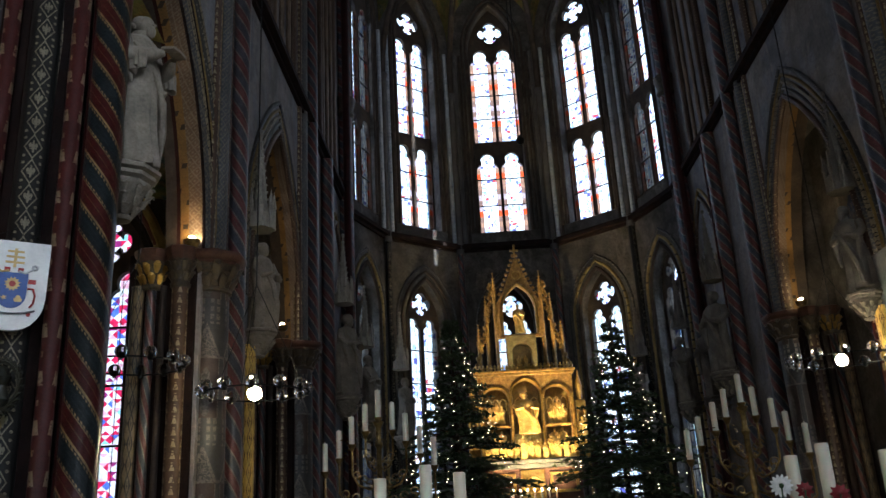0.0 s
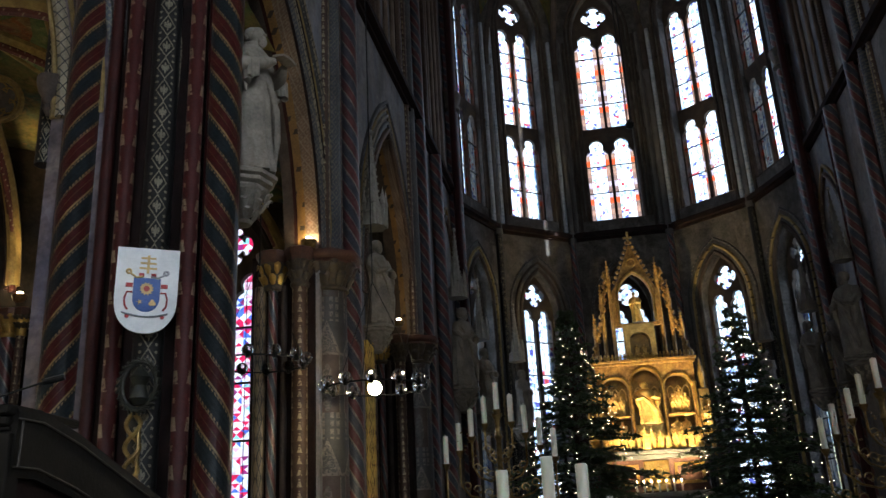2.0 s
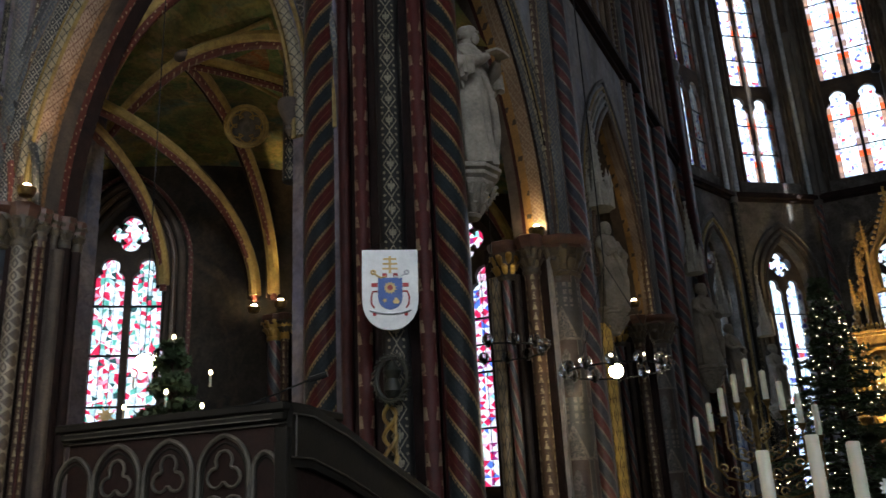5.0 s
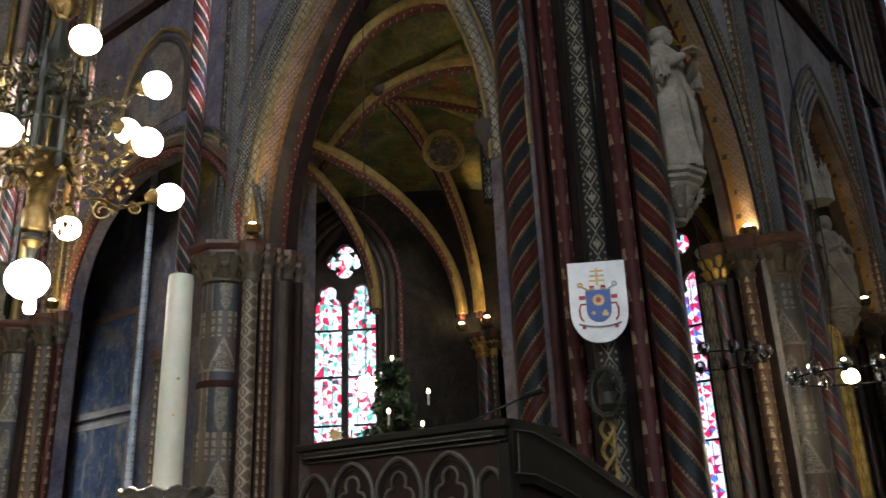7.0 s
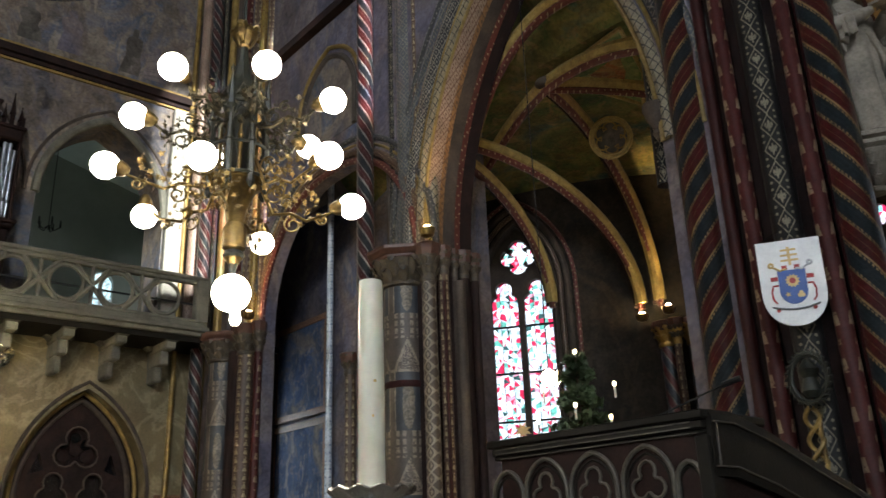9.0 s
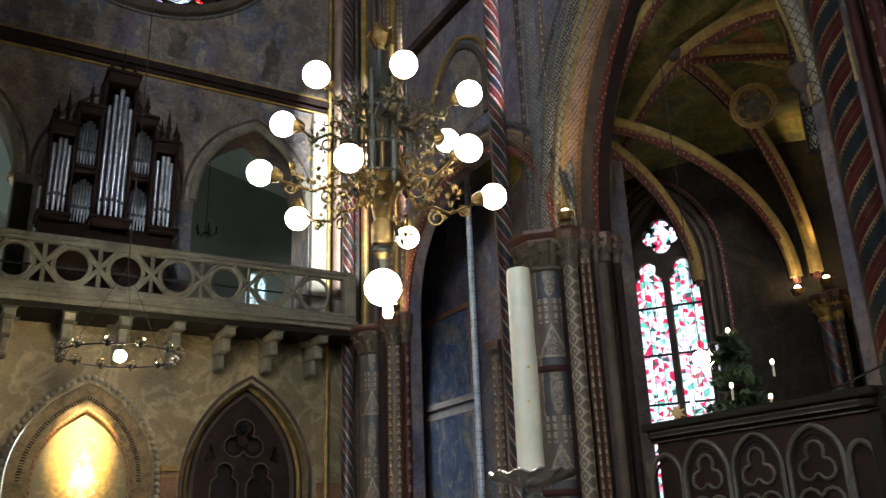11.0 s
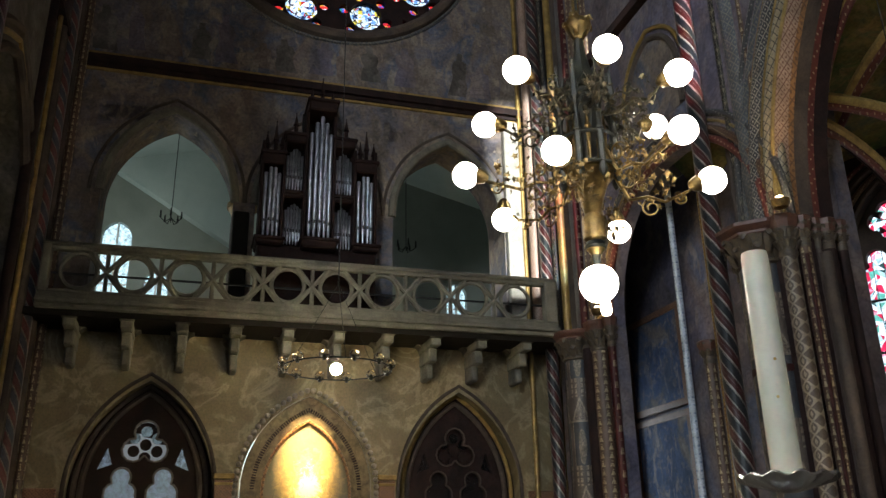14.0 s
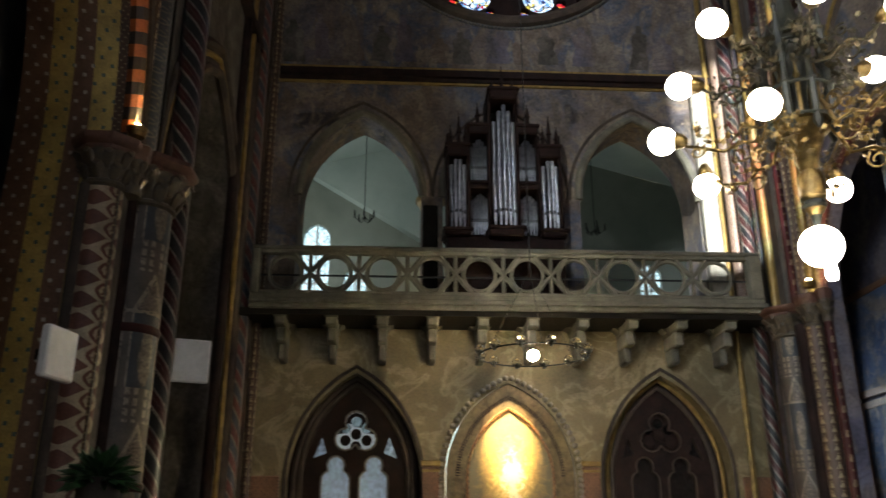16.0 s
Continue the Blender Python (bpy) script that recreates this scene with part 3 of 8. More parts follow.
border_glass = glass("amber_border_glass", [(0.0, (0.3, 0.17, 0.12)), (0.4, (0.2, 0.12, 0.1)), (0.66, (0.12, 0.14, 0.4)), (0.74, (0.6, 0.07, 0.02)), (0.8, (0.35, 0.3, 0.35))])
pin_glass = glass("red_white_blue_glass", [(0.0, W_), (0.3, (0.9, 0.75, 0.88)), (0.42, (0.72, 0.02, 0.1)), (0.6, (0.9, 0.5, 0.65)), (0.68, (0.1, 0.2, 0.75)),
                                          (0.77, (0.3, 0.75, 0.8)), (0.83, (0.35, 0.03, 0.2)), (0.9, W_)])
chapel_glass = glass("white_red_green_glass", [(0.0, W_), (0.24, (0.6, 0.72, 0.8)), (0.4, (0.6, 0.02, 0.07)), (0.56, (0.12, 0.42, 0.34)), (0.64, (0.03, 0.08, 0.08)),
                                              (0.7, W_), (0.84, (0.4, 0.58, 0.62)), (0.93, (0.75, 0.3, 0.4))])
rose_glass = glass("dark_jewel_glass", [(0.0, (0.6, 0.02, 0.02)), (0.3, (0.15, 0.005, 0.01)), (0.45, (0.02, 0.25, 0.1)), (0.52, (0.7, 0.75, 0.8)), (0.6, (0.7, 0.4, 0.05)),
                                        (0.78, (0.05, 0.1, 0.5)), (0.9, (0.4, 0.02, 0.05))])
heart_glass = glass("white_blue_yellow_rosette_glass", [(0.0, (0.7, 0.75, 0.85)), (0.25, (0.15, 0.3, 0.6)), (0.42, (0.6, 0.66, 0.72)), (0.55, (0.65, 0.5, 0.06)), (0.68, (0.03, 0.04, 0.12)), (0.82, (0.35, 0.5, 0.75)), (0.93, (0.5, 0.03, 0.03))])
sun_glass = glass("bright_tinted_glass", [(0.0, W_), (0.2, (0.95, 0.35, 0.4)), (0.4, (0.3, 0.5, 0.95)), (0.55, (1.0, 0.85, 0.4)), (0.7, (0.9, 0.6, 0.8)), (0.85, (0.4, 0.85, 0.8))])
clear_glass = glass("plain_leaded_glass", [(0.0, W_), (0.5, (0.8, 0.9, 0.92))])


def sky_glow(power, made={}):
    if power not in made:
        made[power] = glow("overcast_sky", DAY, SKY_GLOW * power)
    return made[power]


n_ = Nodes("orange_and_black_voussoirs", 0.5)
t_ = n_.math("FRACT", n_.math("DIVIDE", n_.math("ADD", n_.axes()[2], n_.math("MULTIPLY", n_.axes()[0], 0.4)), 0.36))
voussoir_paint = n_.done(n_.wear(n_.ramp(t_, [(0.0, (0.35, 0.1, 0.03)), (0.5, (0.02, 0.015, 0.015))], True), 30, 3, 0.4), 0.15)

# ---- plan ----
CH = Matrix.Translation((2.35, 17, 0)) @ pose(0, 0, 0, 0, 0, -2.75) @ Matrix.Translation((0, -17, 0))  # the choir's own axes
STRING, CAP = 12.9, 6.5
CHOIR_CAP = 6.15
ORGAN = facing(-19.0, 0, 0, 1)
EAST = facing(0, 8.6, 1, 0)
WEST = facing(0, -3.4, -1, 0)
LEFT = facing(-5.95, 0, 0, 1, CH)
RIGHT = facing(5.95, 0, 0, -1, CH)
APSE = [(-6.0, 28.4), (-4.85, 31.5), (-2.0, 33.8), (2.0, 33.8), (4.85, 31.5), (6.0, 28.4)]


def rect(u0, u1, v0, v1):
    return [(u0, v0), (u1, v0), (u1, v1), (u0, v1)]


def mosaic(m, u0, u1, v0, v1, cell, w, jitter=0.3, cut=2, tri=False, clear=()):
    """Pieces of glass that fill a rectangle, each an island of its own."""
    k, l = max(1, round((u1 - u0) / cell)), max(1, round((v1 - v0) / cell))
    rnd = random.Random(int(1000 * (u0 + v0 + cell)))
    grid = {}
    for i in range(k + 1):
        for j in range(l + 1):
            ju = (rnd.random() - 0.5) * jitter * cell if 0 < i < k else 0
            jv = (rnd.random() - 0.5) * jitter * cell if 0 < j < l else 0
            grid[i, j] = m @ Vector((u0 + (u1 - u0) * i / k + ju, v0 + (v1 - v0) * j / l + jv, w))
    me = Mesh()
    for i in range(k):
        for j in range(l):
            q = [grid[i, j], grid[i + 1, j], grid[i + 1, j + 1], grid[i, j + 1]]
            mu, mv = u0 + (u1 - u0) * (i + 0.5) / k, v0 + (v1 - v0) * (j + 0.5) / l
            if any(math.hypot(mu - a, mv - b) < r for a, b, r in clear):
                continue
            if tri:
                c = sum(q, Vector()) / 4
                for s in range(4):
                    me.add([q[s], q[(s + 1) % 4], c], [(0, 1, 2)])
            elif cut == 2 and rnd.random() < 0.6:
                s = rnd.randrange(2)
                me.add([q[s], q[s + 1], q[(s + 2) % 4]], [(0, 1, 2)])
                me.add([q[(s + 2) % 4], q[(s + 3) % 4], q[s]], [(0, 1, 2)])
            else:
                me.add(q, [(0, 1, 2, 3)])
    return me.data(False)


def backdrop(m, w, h, power=1.0):
    """Bright overcast sky right outside a window."""
    me = Mesh().add([m @ Vector((x * w / 2, y * h / 2, 0)) for x, y in ((-1, -1), (1, -1), (1, 1), (-1, 1))], [(3, 2, 1, 0)]).data(False)
    return structure("backdrop", me, sky_glow(power), "bright overcast sky outside a window", "sky")


def window(name, m, outline, rows, foils, mat, label, cell=0.22, tri=False, border=None, depth=-0.45, power=1.0, bars=0.95, jitter=0.5):
    """A stone window: tracery plate, glass for each light, iron bars, and the daylight behind it."""
    win = thing(name, m @ Matrix.Translation((0, outline[0][1], depth)), label, "window", kind="structure")
    big = [(u * 1.0, v) for u, v in outline]
    holes = [light_shape(*r) for r in rows] + [foil(*f) for f in foils]
    part("tracery", plate([big] + holes, depth - 0.16, depth, m), dark_stone, win)
    for u0, u1, v0, v1, *_ in rows:
        g = (u1 - u0) * 0.17 if border else 0
        part("pane", mosaic(m, u0 + g, u1 - g, v0, v1, cell, depth - 0.1, jitter, tri=tri), mat, win)
        if g:
            for s0, s1 in ((u0, u0 + g), (u1 - g, u1)):
                part("border_pane", mosaic(m, s0, s1, v0, v1 - g, g * 1.6, depth - 0.1, 0.1, 1), border, win)
        frame_bars = Mesh()
        k = max(2, round((v1 - v0) / bars))
        for i in range(1, k):
            v = v0 + (v1 - v0) * i / k
            frame_bars.box(u0, u1, v - 0.022, v + 0.022, depth - 0.09, depth - 0.05, m=m)
        for i in (1, 2):
            u = u0 + (u1 - u0) * i / 3
            frame_bars.box(u - 0.006, u + 0.006, v0, v1, depth - 0.09, depth - 0.07, m=m)
        part("iron_bar", frame_bars, lead, win)
    for c, d, r, *_ in foils:
        part("pane", mosaic(m, c[0] - d - r, c[0] + d + r, c[1] - d - r, c[1] + d + r, cell * 0.8, depth - 0.1, jitter), mat, win)
    us, vs = [u for u, v in outline], [v for u, v in outline]
    w, h = max(us) - min(us), max(vs) - min(vs)
    spot = m @ Matrix.Translation(((max(us) + min(us)) / 2, (max(vs) + min(vs)) / 2, depth - 0.7)) @ pose(0, 0, 0, 180)
    backdrop(spot, w * 1.15, h * 1.05, power)
    return win


def mouldings(name, m, line, rolls, parent, every=1):
    """Rolls along an arch: rows of (outward offset, depth, radius, material)."""
    mid = (sum(u for u, v in line) / len(line))
    top = max(v for u, v in line)
    low = min(v for u, v in line)
    for off, w, r, mat in rolls:
        pts = []
        for i, (u, v) in enumerate(line):
            a, b = line[max(i - 1, 0)], line[min(i + 1, len(line) - 1)]
            d = Vector((b[0] - a[0], b[1] - a[1])).normalized()
            nrm = Vector((-d.y, d.x))
            if i == len(line) // 2:
                nrm = Vector((0, 1.15))
            pts.append((u + nrm.x * off, v + nrm.y * off))
        part(name, Mesh().tube(on(m, pts, w), r, 8), mat, parent)


# ---- floor and shell ----
structure("floor", Mesh().box(-28, 30, -30, 36, -0.3, 0.0), tile, "worn stone floor of the church", "floor")
# flat slabs out of view, added to shut the sky out above
high = Mesh().box(-27, 31, -31, 9.4, 25.5, 25.8).box(-12, 20, 9.4, 27.5, 25.5, 25.8)
structure("ceiling", high, dark_stone, "flat unseen ceiling that closes the church above the nave", "ceiling")

# ---- organ wall (end of the transept) ----
ARCHES = [(-0.85, 1.45), (2.5, 1.4), (5.85, 1.45)]
lower_holes = [pointed(1.42, 2.3, 3.0, -0.8, foot=0.02), pointed(1.4, 2.0, 3.1, 2.55, foot=0.02), pointed(1.42, 2.3, 3.0, 6.0, foot=0.02)]
low = structure("wall_organ_lower", plate([rect(-4.6, 8.9, 0, 6.7)] + lower_holes, -1.2, 0, ORGAN), marble_wall,
                "yellowish wall painted like veined marble with pointed niches", "wall")
upper_holes = [pointed(a, 2.15, 9.6, c, foot=7.0) for c, a in ARCHES] + [circle((2.85, 18.2), 3.55, 40)]
up = structure("wall_organ_upper", plate([rect(-4.6, 9.9, 6.7, 25.5)] + upper_holes, -1.2, 0, ORGAN), fresco_blue,
               "wall with faded blue and brown frescoes", "wall")
for c, a in ARCHES:
    mouldings("archivolt", ORGAN, pointed(a, 2.15, 9.6, c, foot=9.55), [(0.02, 0.0, 0.1, balcony_stone), (0.24, 0.0, 0.04, dark_stone)], up)
st = Mesh()
for v, w, h in ((12.62, 0.1, 0.1), (12.72, 0.2, 0.16), (12.88, 0.14, 0.06)):
    st.box(-3.4, 8.6, v, v + h, -0.05, w, m=ORGAN)
part("string_course", st, near_black, up)
part("gilt_line", Mesh().box(-3.4, 8.6, 12.56, 12.62, -0.02, 0.06, m=ORGAN).box(-3.4, 8.6, 12.96, 13.02, -0.02, 0.1, m=ORGAN), dull_gold, up)
for u in (-0.85 + 1.68, 2.5 + 1.62):
    drum = thing("gallery_column", ORGAN @ Matrix.Translation((u, 7.0, -0.5)), "dark polished column between gallery arches", "column", "gallery columns")
    at = Matrix.Translation((-19.45, u, 6.75))
    part("column_shaft", Mesh().lathe([(0.26, 0), (0.26, 0.1), (0.2, 0.2), (0.19, 2.5)], 16), dark_stone, drum, at=at)
    part("capital", Mesh().lathe([(0.2, 2.45), (0.23, 2.5), (0.21, 2.55), (0.33, 2.8), (0.36, 2.8), (0.36, 2.92)], 16), dull_gold, drum, at=at)

# rose window
RC = Vector((2.85, 18.2))
rose = thing("rose_window", ORGAN @ Matrix.Translation((RC.x, 14.6, -0.4)), "round rose window with dark jewel-coloured glass", "window", kind="structure")


def round_rose(d, a):
    return RC.x + d * math.cos(a), RC.y + d * math.sin(a)


hearts = [round_rose(2.8, radians(-72 + 36 * i)) for i in range(10)]
petals = [circle(h, 0.44, 16) for h in hearts]
for i, h in enumerate(hearts):
    for j in range(6):
        t = radians(-72 + 36 * i + 60 * j)
        petals.append(circle((h[0] + 0.61 * math.cos(t), h[1] + 0.61 * math.sin(t)), 0.145, 10))
petals += [foil(round_rose(1.55, math.pi * i / 4), 0.2, 0.24, 4) for i in range(8)] + [circle(RC, 0.8)]
petals += [circle(round_rose(3.3, radians(-90 + 36 * i)), 0.1, 3) for i in range(10)]
part("tracery", plate([circle(RC, 3.6, 48)] + petals, -0.6, -0.4, ORGAN), near_black, rose)
part("pane", mosaic(ORGAN, RC.x - 3.6, RC.x + 3.6, 14.6, 21.8, 0.1, -0.5, 0.7, clear=[(a, b, 0.46) for a, b in hearts]), rose_glass, rose)
for h in hearts:
    part("roundel", mosaic(ORGAN, h[0] - 0.45, h[0] + 0.45, h[1] - 0.45, h[1] + 0.45, 0.09, -0.5, 0.8), heart_glass, rose)
    part("roundel_lead", Mesh().tube(on(ORGAN, foil(h, 0.22, 0.14, 6), -0.44), 0.014, 5, True), lead, rose)
part("frame_ring", Mesh().tube(on(ORGAN, circle(RC, 3.7, 48), 0.02), 0.16, 8, True), dark_stone, rose)
part("frame_bead", Mesh().tube(on(ORGAN, circle(RC, 3.92, 48), 0.02), 0.05, 6, True), diaper_dark, rose)
backdrop(ORGAN @ Matrix.Translation((RC.x, 18.2, -1.4)) @ pose(0, 0, 0, 180), 7, 7, 0.6)
# shapes of the wall painting over the string course
rnd = random.Random(12)
for k in range(15):
    u, hgt = -2.6 + 0.72 * k + rnd.uniform(-0.15, 0.15), rnd.uniform(0.95, 1.45) * (0.7 if k in (5, 6, 7, 8) else 1.0)
    w, lean, z0 = rnd.uniform(0.2, 0.34), rnd.uniform(-0.12, 0.12), 13.15 + rnd.uniform(0, 0.12)
    side = [(1.0, 0.0), (0.92, 0.2), (0.7, 0.42), (0.88, 0.6), (0.75, 0.74), (0.3, 0.8), (0.34, 0.88), (0.26, 0.97)]
    out = [(u + w * q * rnd.uniform(0.85, 1.15) + lean * v * hgt, z0 + v * hgt) for q, v in side]
    out += [(u - w * q * rnd.uniform(0.85, 1.15) + lean * v * hgt, z0 + v * hgt) for q, v in side[::-1]]
    part("painted_shape", plate([out], 0.0, 0.003, ORGAN), (fresco_brown, fresco_violet, fresco_tan)[k % 3], up)

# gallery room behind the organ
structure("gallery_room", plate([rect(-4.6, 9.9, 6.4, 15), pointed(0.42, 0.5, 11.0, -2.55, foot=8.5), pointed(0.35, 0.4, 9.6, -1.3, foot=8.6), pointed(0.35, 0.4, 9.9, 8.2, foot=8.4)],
          -7.2, -7.0, ORGAN), plaster_shade, "plastered wall of the gallery room with its shade in the colour", "wall")
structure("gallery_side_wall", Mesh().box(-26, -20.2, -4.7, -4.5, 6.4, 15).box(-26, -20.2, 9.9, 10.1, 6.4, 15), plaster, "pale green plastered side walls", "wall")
structure("gallery_floor", Mesh().box(-26, -17.8, -4.5, 9.9, 6.3, 6.44), wood, "gallery floor behind the balcony", "floor")
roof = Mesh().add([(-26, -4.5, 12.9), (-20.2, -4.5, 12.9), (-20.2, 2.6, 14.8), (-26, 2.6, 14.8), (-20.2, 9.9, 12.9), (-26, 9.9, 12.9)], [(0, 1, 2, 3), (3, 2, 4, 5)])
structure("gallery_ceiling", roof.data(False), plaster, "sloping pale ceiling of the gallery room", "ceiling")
# upright plate in the paler plaster stands in for the brighter ceiling slope
structure("gallery_slope", plate([[(-4.5, 14.1), (-4.5, 15), (3.5, 15), (3.5, 9.25)]], -7.0, -6.6, ORGAN), plaster, "pale upright plate standing in for the lit ceiling slope", "ceiling")
for u, v0, v1, w in ((-2.55, 8.5, 11.5, 0.9), (-1.3, 8.6, 10.0, 0.75), (8.2, 8.4, 10.3, 0.75)):
    win = thing("gallery_window", ORGAN @ Matrix.Translation((u, v0, -7.1)), "small arched window in a white reveal", "window", "gallery windows", "structure")
    part("window_frame", Mesh().box(u - 0.03, u + 0.03, v0, v1, -7.12, -7.06, m=ORGAN).box(u - w / 2, u + w / 2, v0 + 1, v0 + 1.05, -7.12, -7.06, m=ORGAN), white_paint, win)
    part("pane", Mesh().box(u - w / 2, u + w / 2, v0, v1, -7.14, -7.13, m=ORGAN).data(False), clear_glass, win)
    backdrop(ORGAN @ Matrix.Translation((u, (v0 + v1) / 2, -7.5)) @ pose(0, 0, 0, 180), w * 1.4, (v1 - v0) * 1.3, 0.45)

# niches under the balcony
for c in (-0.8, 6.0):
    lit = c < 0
    win = thing("niche_window", ORGAN @ Matrix.Translation((c, 0.5, -0.55)), "pointed niche with dark tracery and round leaded panes", "window", "niche windows", "structure")
    rows = [(c - 0.72, c - 0.1, 0.6, 3.55), (c + 0.1, c + 0.72, 0.6, 3.55)]
    tri = [[(c + s * 0.62, 3.62), (c + s * 0.92, 3.5), (c + s * 0.74, 3.98)] for s in (-1, 1)]
    holes = [light_shape(*r) for r in rows] + [foil((c, 4.04), 0.25, 0.24, 3)] + tri
    part("tracery", plate([pointed(1.44, 2.32, 3.0, c, foot=0.0)] + holes, -0.6, -0.42, ORGAN), near_black, win)
    for r in rows:
        part("pane", mosaic(ORGAN, r[0], r[1], r[2], r[3], 0.24, -0.55, 0.2), clear_glass, win)
        # pale edges on the lit niche, dark on the other: brightness put into colour
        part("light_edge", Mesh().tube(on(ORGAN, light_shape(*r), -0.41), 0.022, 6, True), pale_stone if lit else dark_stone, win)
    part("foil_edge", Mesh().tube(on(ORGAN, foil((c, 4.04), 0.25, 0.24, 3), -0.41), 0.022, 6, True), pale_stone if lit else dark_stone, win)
    spots = [circle((c + (0.27 if i else 0) * math.cos(math.pi / 2 + i * math.pi / 3), 4.04 + (0.27 if i else 0) * math.sin(math.pi / 2 + i * math.pi / 3)), 0.118, 14) for i in range(7)]
    part("foil_plate", plate([foil((c, 4.04), 0.24, 0.23, 3)] + spots, -0.56, -0.53, ORGAN), near_black, win)
    # dark sheet added so that no sky shows through the unlit niche
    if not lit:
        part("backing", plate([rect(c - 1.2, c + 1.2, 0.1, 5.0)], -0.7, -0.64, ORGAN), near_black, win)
    for q in spots:
        part("roundel", plate([[(u, v) for u, v in q]], -0.6, -0.58, ORGAN), clear_glass, win)
    for t in tri:
        part("corner_pane", plate([t], -0.57, -0.55, ORGAN), clear_glass, win)
    mouldings("niche_roll", ORGAN, pointed(1.16, 2.05, 3.05, c, foot=0.1), [(0.0, -0.38, 0.06, dark_stone), (0.13, -0.3, 0.05, dull_gold if not lit else dark_stone), (0.3, -0.02, 0.05, dark_stone)], win)
    if lit:
        backdrop(ORGAN @ Matrix.Translation((c, 2.6, -1.0)) @ pose(0, 0, 0, 180), 2.0, 4.2, 0.045)
c = 2.55
band_gold = plain("dark_gold_band", (0.17, 0.125, 0.06), 0.5, 0.2, second=(0.08, 0.05, 0.02), scale=6)
altar_niche = thing("painted_niche", ORGAN @ Matrix.Translation((c, 0.5, -0.4)), "pointed niche with a floodlit golden painting", "painting", kind="structure")
n_ = Nodes("golden_painting_lit_core", 0.5)
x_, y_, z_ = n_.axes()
# pale core and dark rim put the spotlight's pool into the colour
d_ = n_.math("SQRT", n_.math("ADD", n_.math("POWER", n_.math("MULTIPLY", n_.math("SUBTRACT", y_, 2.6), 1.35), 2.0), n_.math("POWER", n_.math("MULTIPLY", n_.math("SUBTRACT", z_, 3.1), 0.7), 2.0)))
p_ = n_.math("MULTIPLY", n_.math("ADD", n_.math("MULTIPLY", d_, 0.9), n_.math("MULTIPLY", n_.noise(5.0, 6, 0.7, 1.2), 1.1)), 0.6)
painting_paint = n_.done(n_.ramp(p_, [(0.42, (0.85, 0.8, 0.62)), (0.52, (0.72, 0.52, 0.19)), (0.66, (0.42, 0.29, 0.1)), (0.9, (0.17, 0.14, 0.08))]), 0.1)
part("painting", plate([pointed(1.1, 1.68, 3.05, c, foot=0.1)], -0.2, -0.16, ORGAN), painting_paint, altar_niche, "painting of pale shapes on gold with a spotlit core painted in")
inner, mid = pointed(0.93, 1.5, 3.05, c, foot=0.1), pointed(1.385, 1.985, 3.1, c, foot=0.1)
part("inscribed_band", plate([mid, [(u, v + 0.001) for u, v in inner]], -0.16, -0.05, ORGAN), band_gold, altar_niche, "gilt band with lettering")
mouldings("frame_roll", ORGAN, inner, [(0.0, -0.05, 0.035, orange_lane)], altar_niche)
rope = Mesh()
line = on(ORGAN, pointed(1.5, 2.13, 3.1, c, n=19, foot=1.6), 0.05)
for i in range(len(line) - 1):
    a, b = line[i], line[i + 1]
    k = max(1, round((b - a).length / 0.125))
    for j in range(k):
        rope.ball(a.lerp(b, (j + 0.5) / k), 0.064, 10, 6)
part("rope_moulding", rope, statue_stone, altar_niche, "pale twisted rope moulding")
letters = Mesh()
arc = pointed(1.14, 1.72, 3.07, c, n=40)
rnd = random.Random(3)
for i in range(1, len(arc) - 1):
    p, d = Vector(arc[i]), (Vector(arc[i + 1]) - Vector(arc[i - 1])).normalized()
    nr = Vector((-d.y, d.x))
    s = 0.012 + 0.01 * rnd.random()
    q = [p - d * s - nr * 0.045, p + d * s - nr * 0.045, p + d * s + nr * 0.045, p - d * s + nr * 0.045]
    letters.add([ORGAN @ Vector((v.x, v.y, -0.044)) for v in q], [(0, 1, 2, 3)])
part("inscription", letters, near_black, altar_niche)
for u in (0.83, 4.28):
    part("dado_pier", Mesh().box(u - 0.19, u + 0.19, 0, 3.3, -0.05, 0.08, 0.02, m=ORGAN), diaper_terra, low)
    part("dado_cap", Mesh().box(u - 0.21, u + 0.21, 3.3, 3.42, -0.05, 0.13, 0.02, m=ORGAN).box(u - 0.19, u + 0.19, 3.18, 3.24, -0.05, 0.1, 0.01, m=ORGAN), dull_gold, low)
part("dado_pier", Mesh().box(7.6, 8.4, 0, 3.1, -0.05, 0.06, 0.02, m=ORGAN), diaper_terra, low)
part("dado_pier", Mesh().box(-3.4, -2.35, 0, 3.1, -0.05, 0.06, 0.02, m=ORGAN), diaper_terra, low)
lamp("SPOT", look((-17.6, 2.55, 5.3), (-19.4, 2.55, 3.7)), 620, (1.0, 0.7, 0.3), 0.05, spot=40, blend=1.0)

# ---- transept side walls ----
B1, B2 = (-8.1, 2.4, 5.0), (-13.45, 2.7, 2.5)
east = structure("wall_transept_east", plate([rect(-10.65, -5.0, 0, 25.5), pointed(B1[1], B1[2], CAP, B1[0], foot=0.02)], -1.0, 0, EAST), fresco_violet,
                 "transept wall with greyish violet frescoes over a chapel arch", "wall")
structure("wall_transept_east_bay", plate([rect(-19, -10.65, 0, 25.5), pointed(B2[1], B2[2], CAP, B2[0], foot=0.02)], -0.3, 0, EAST), fresco_violet,
                     "transept wall with greyish violet frescoes over a low arch", "wall")
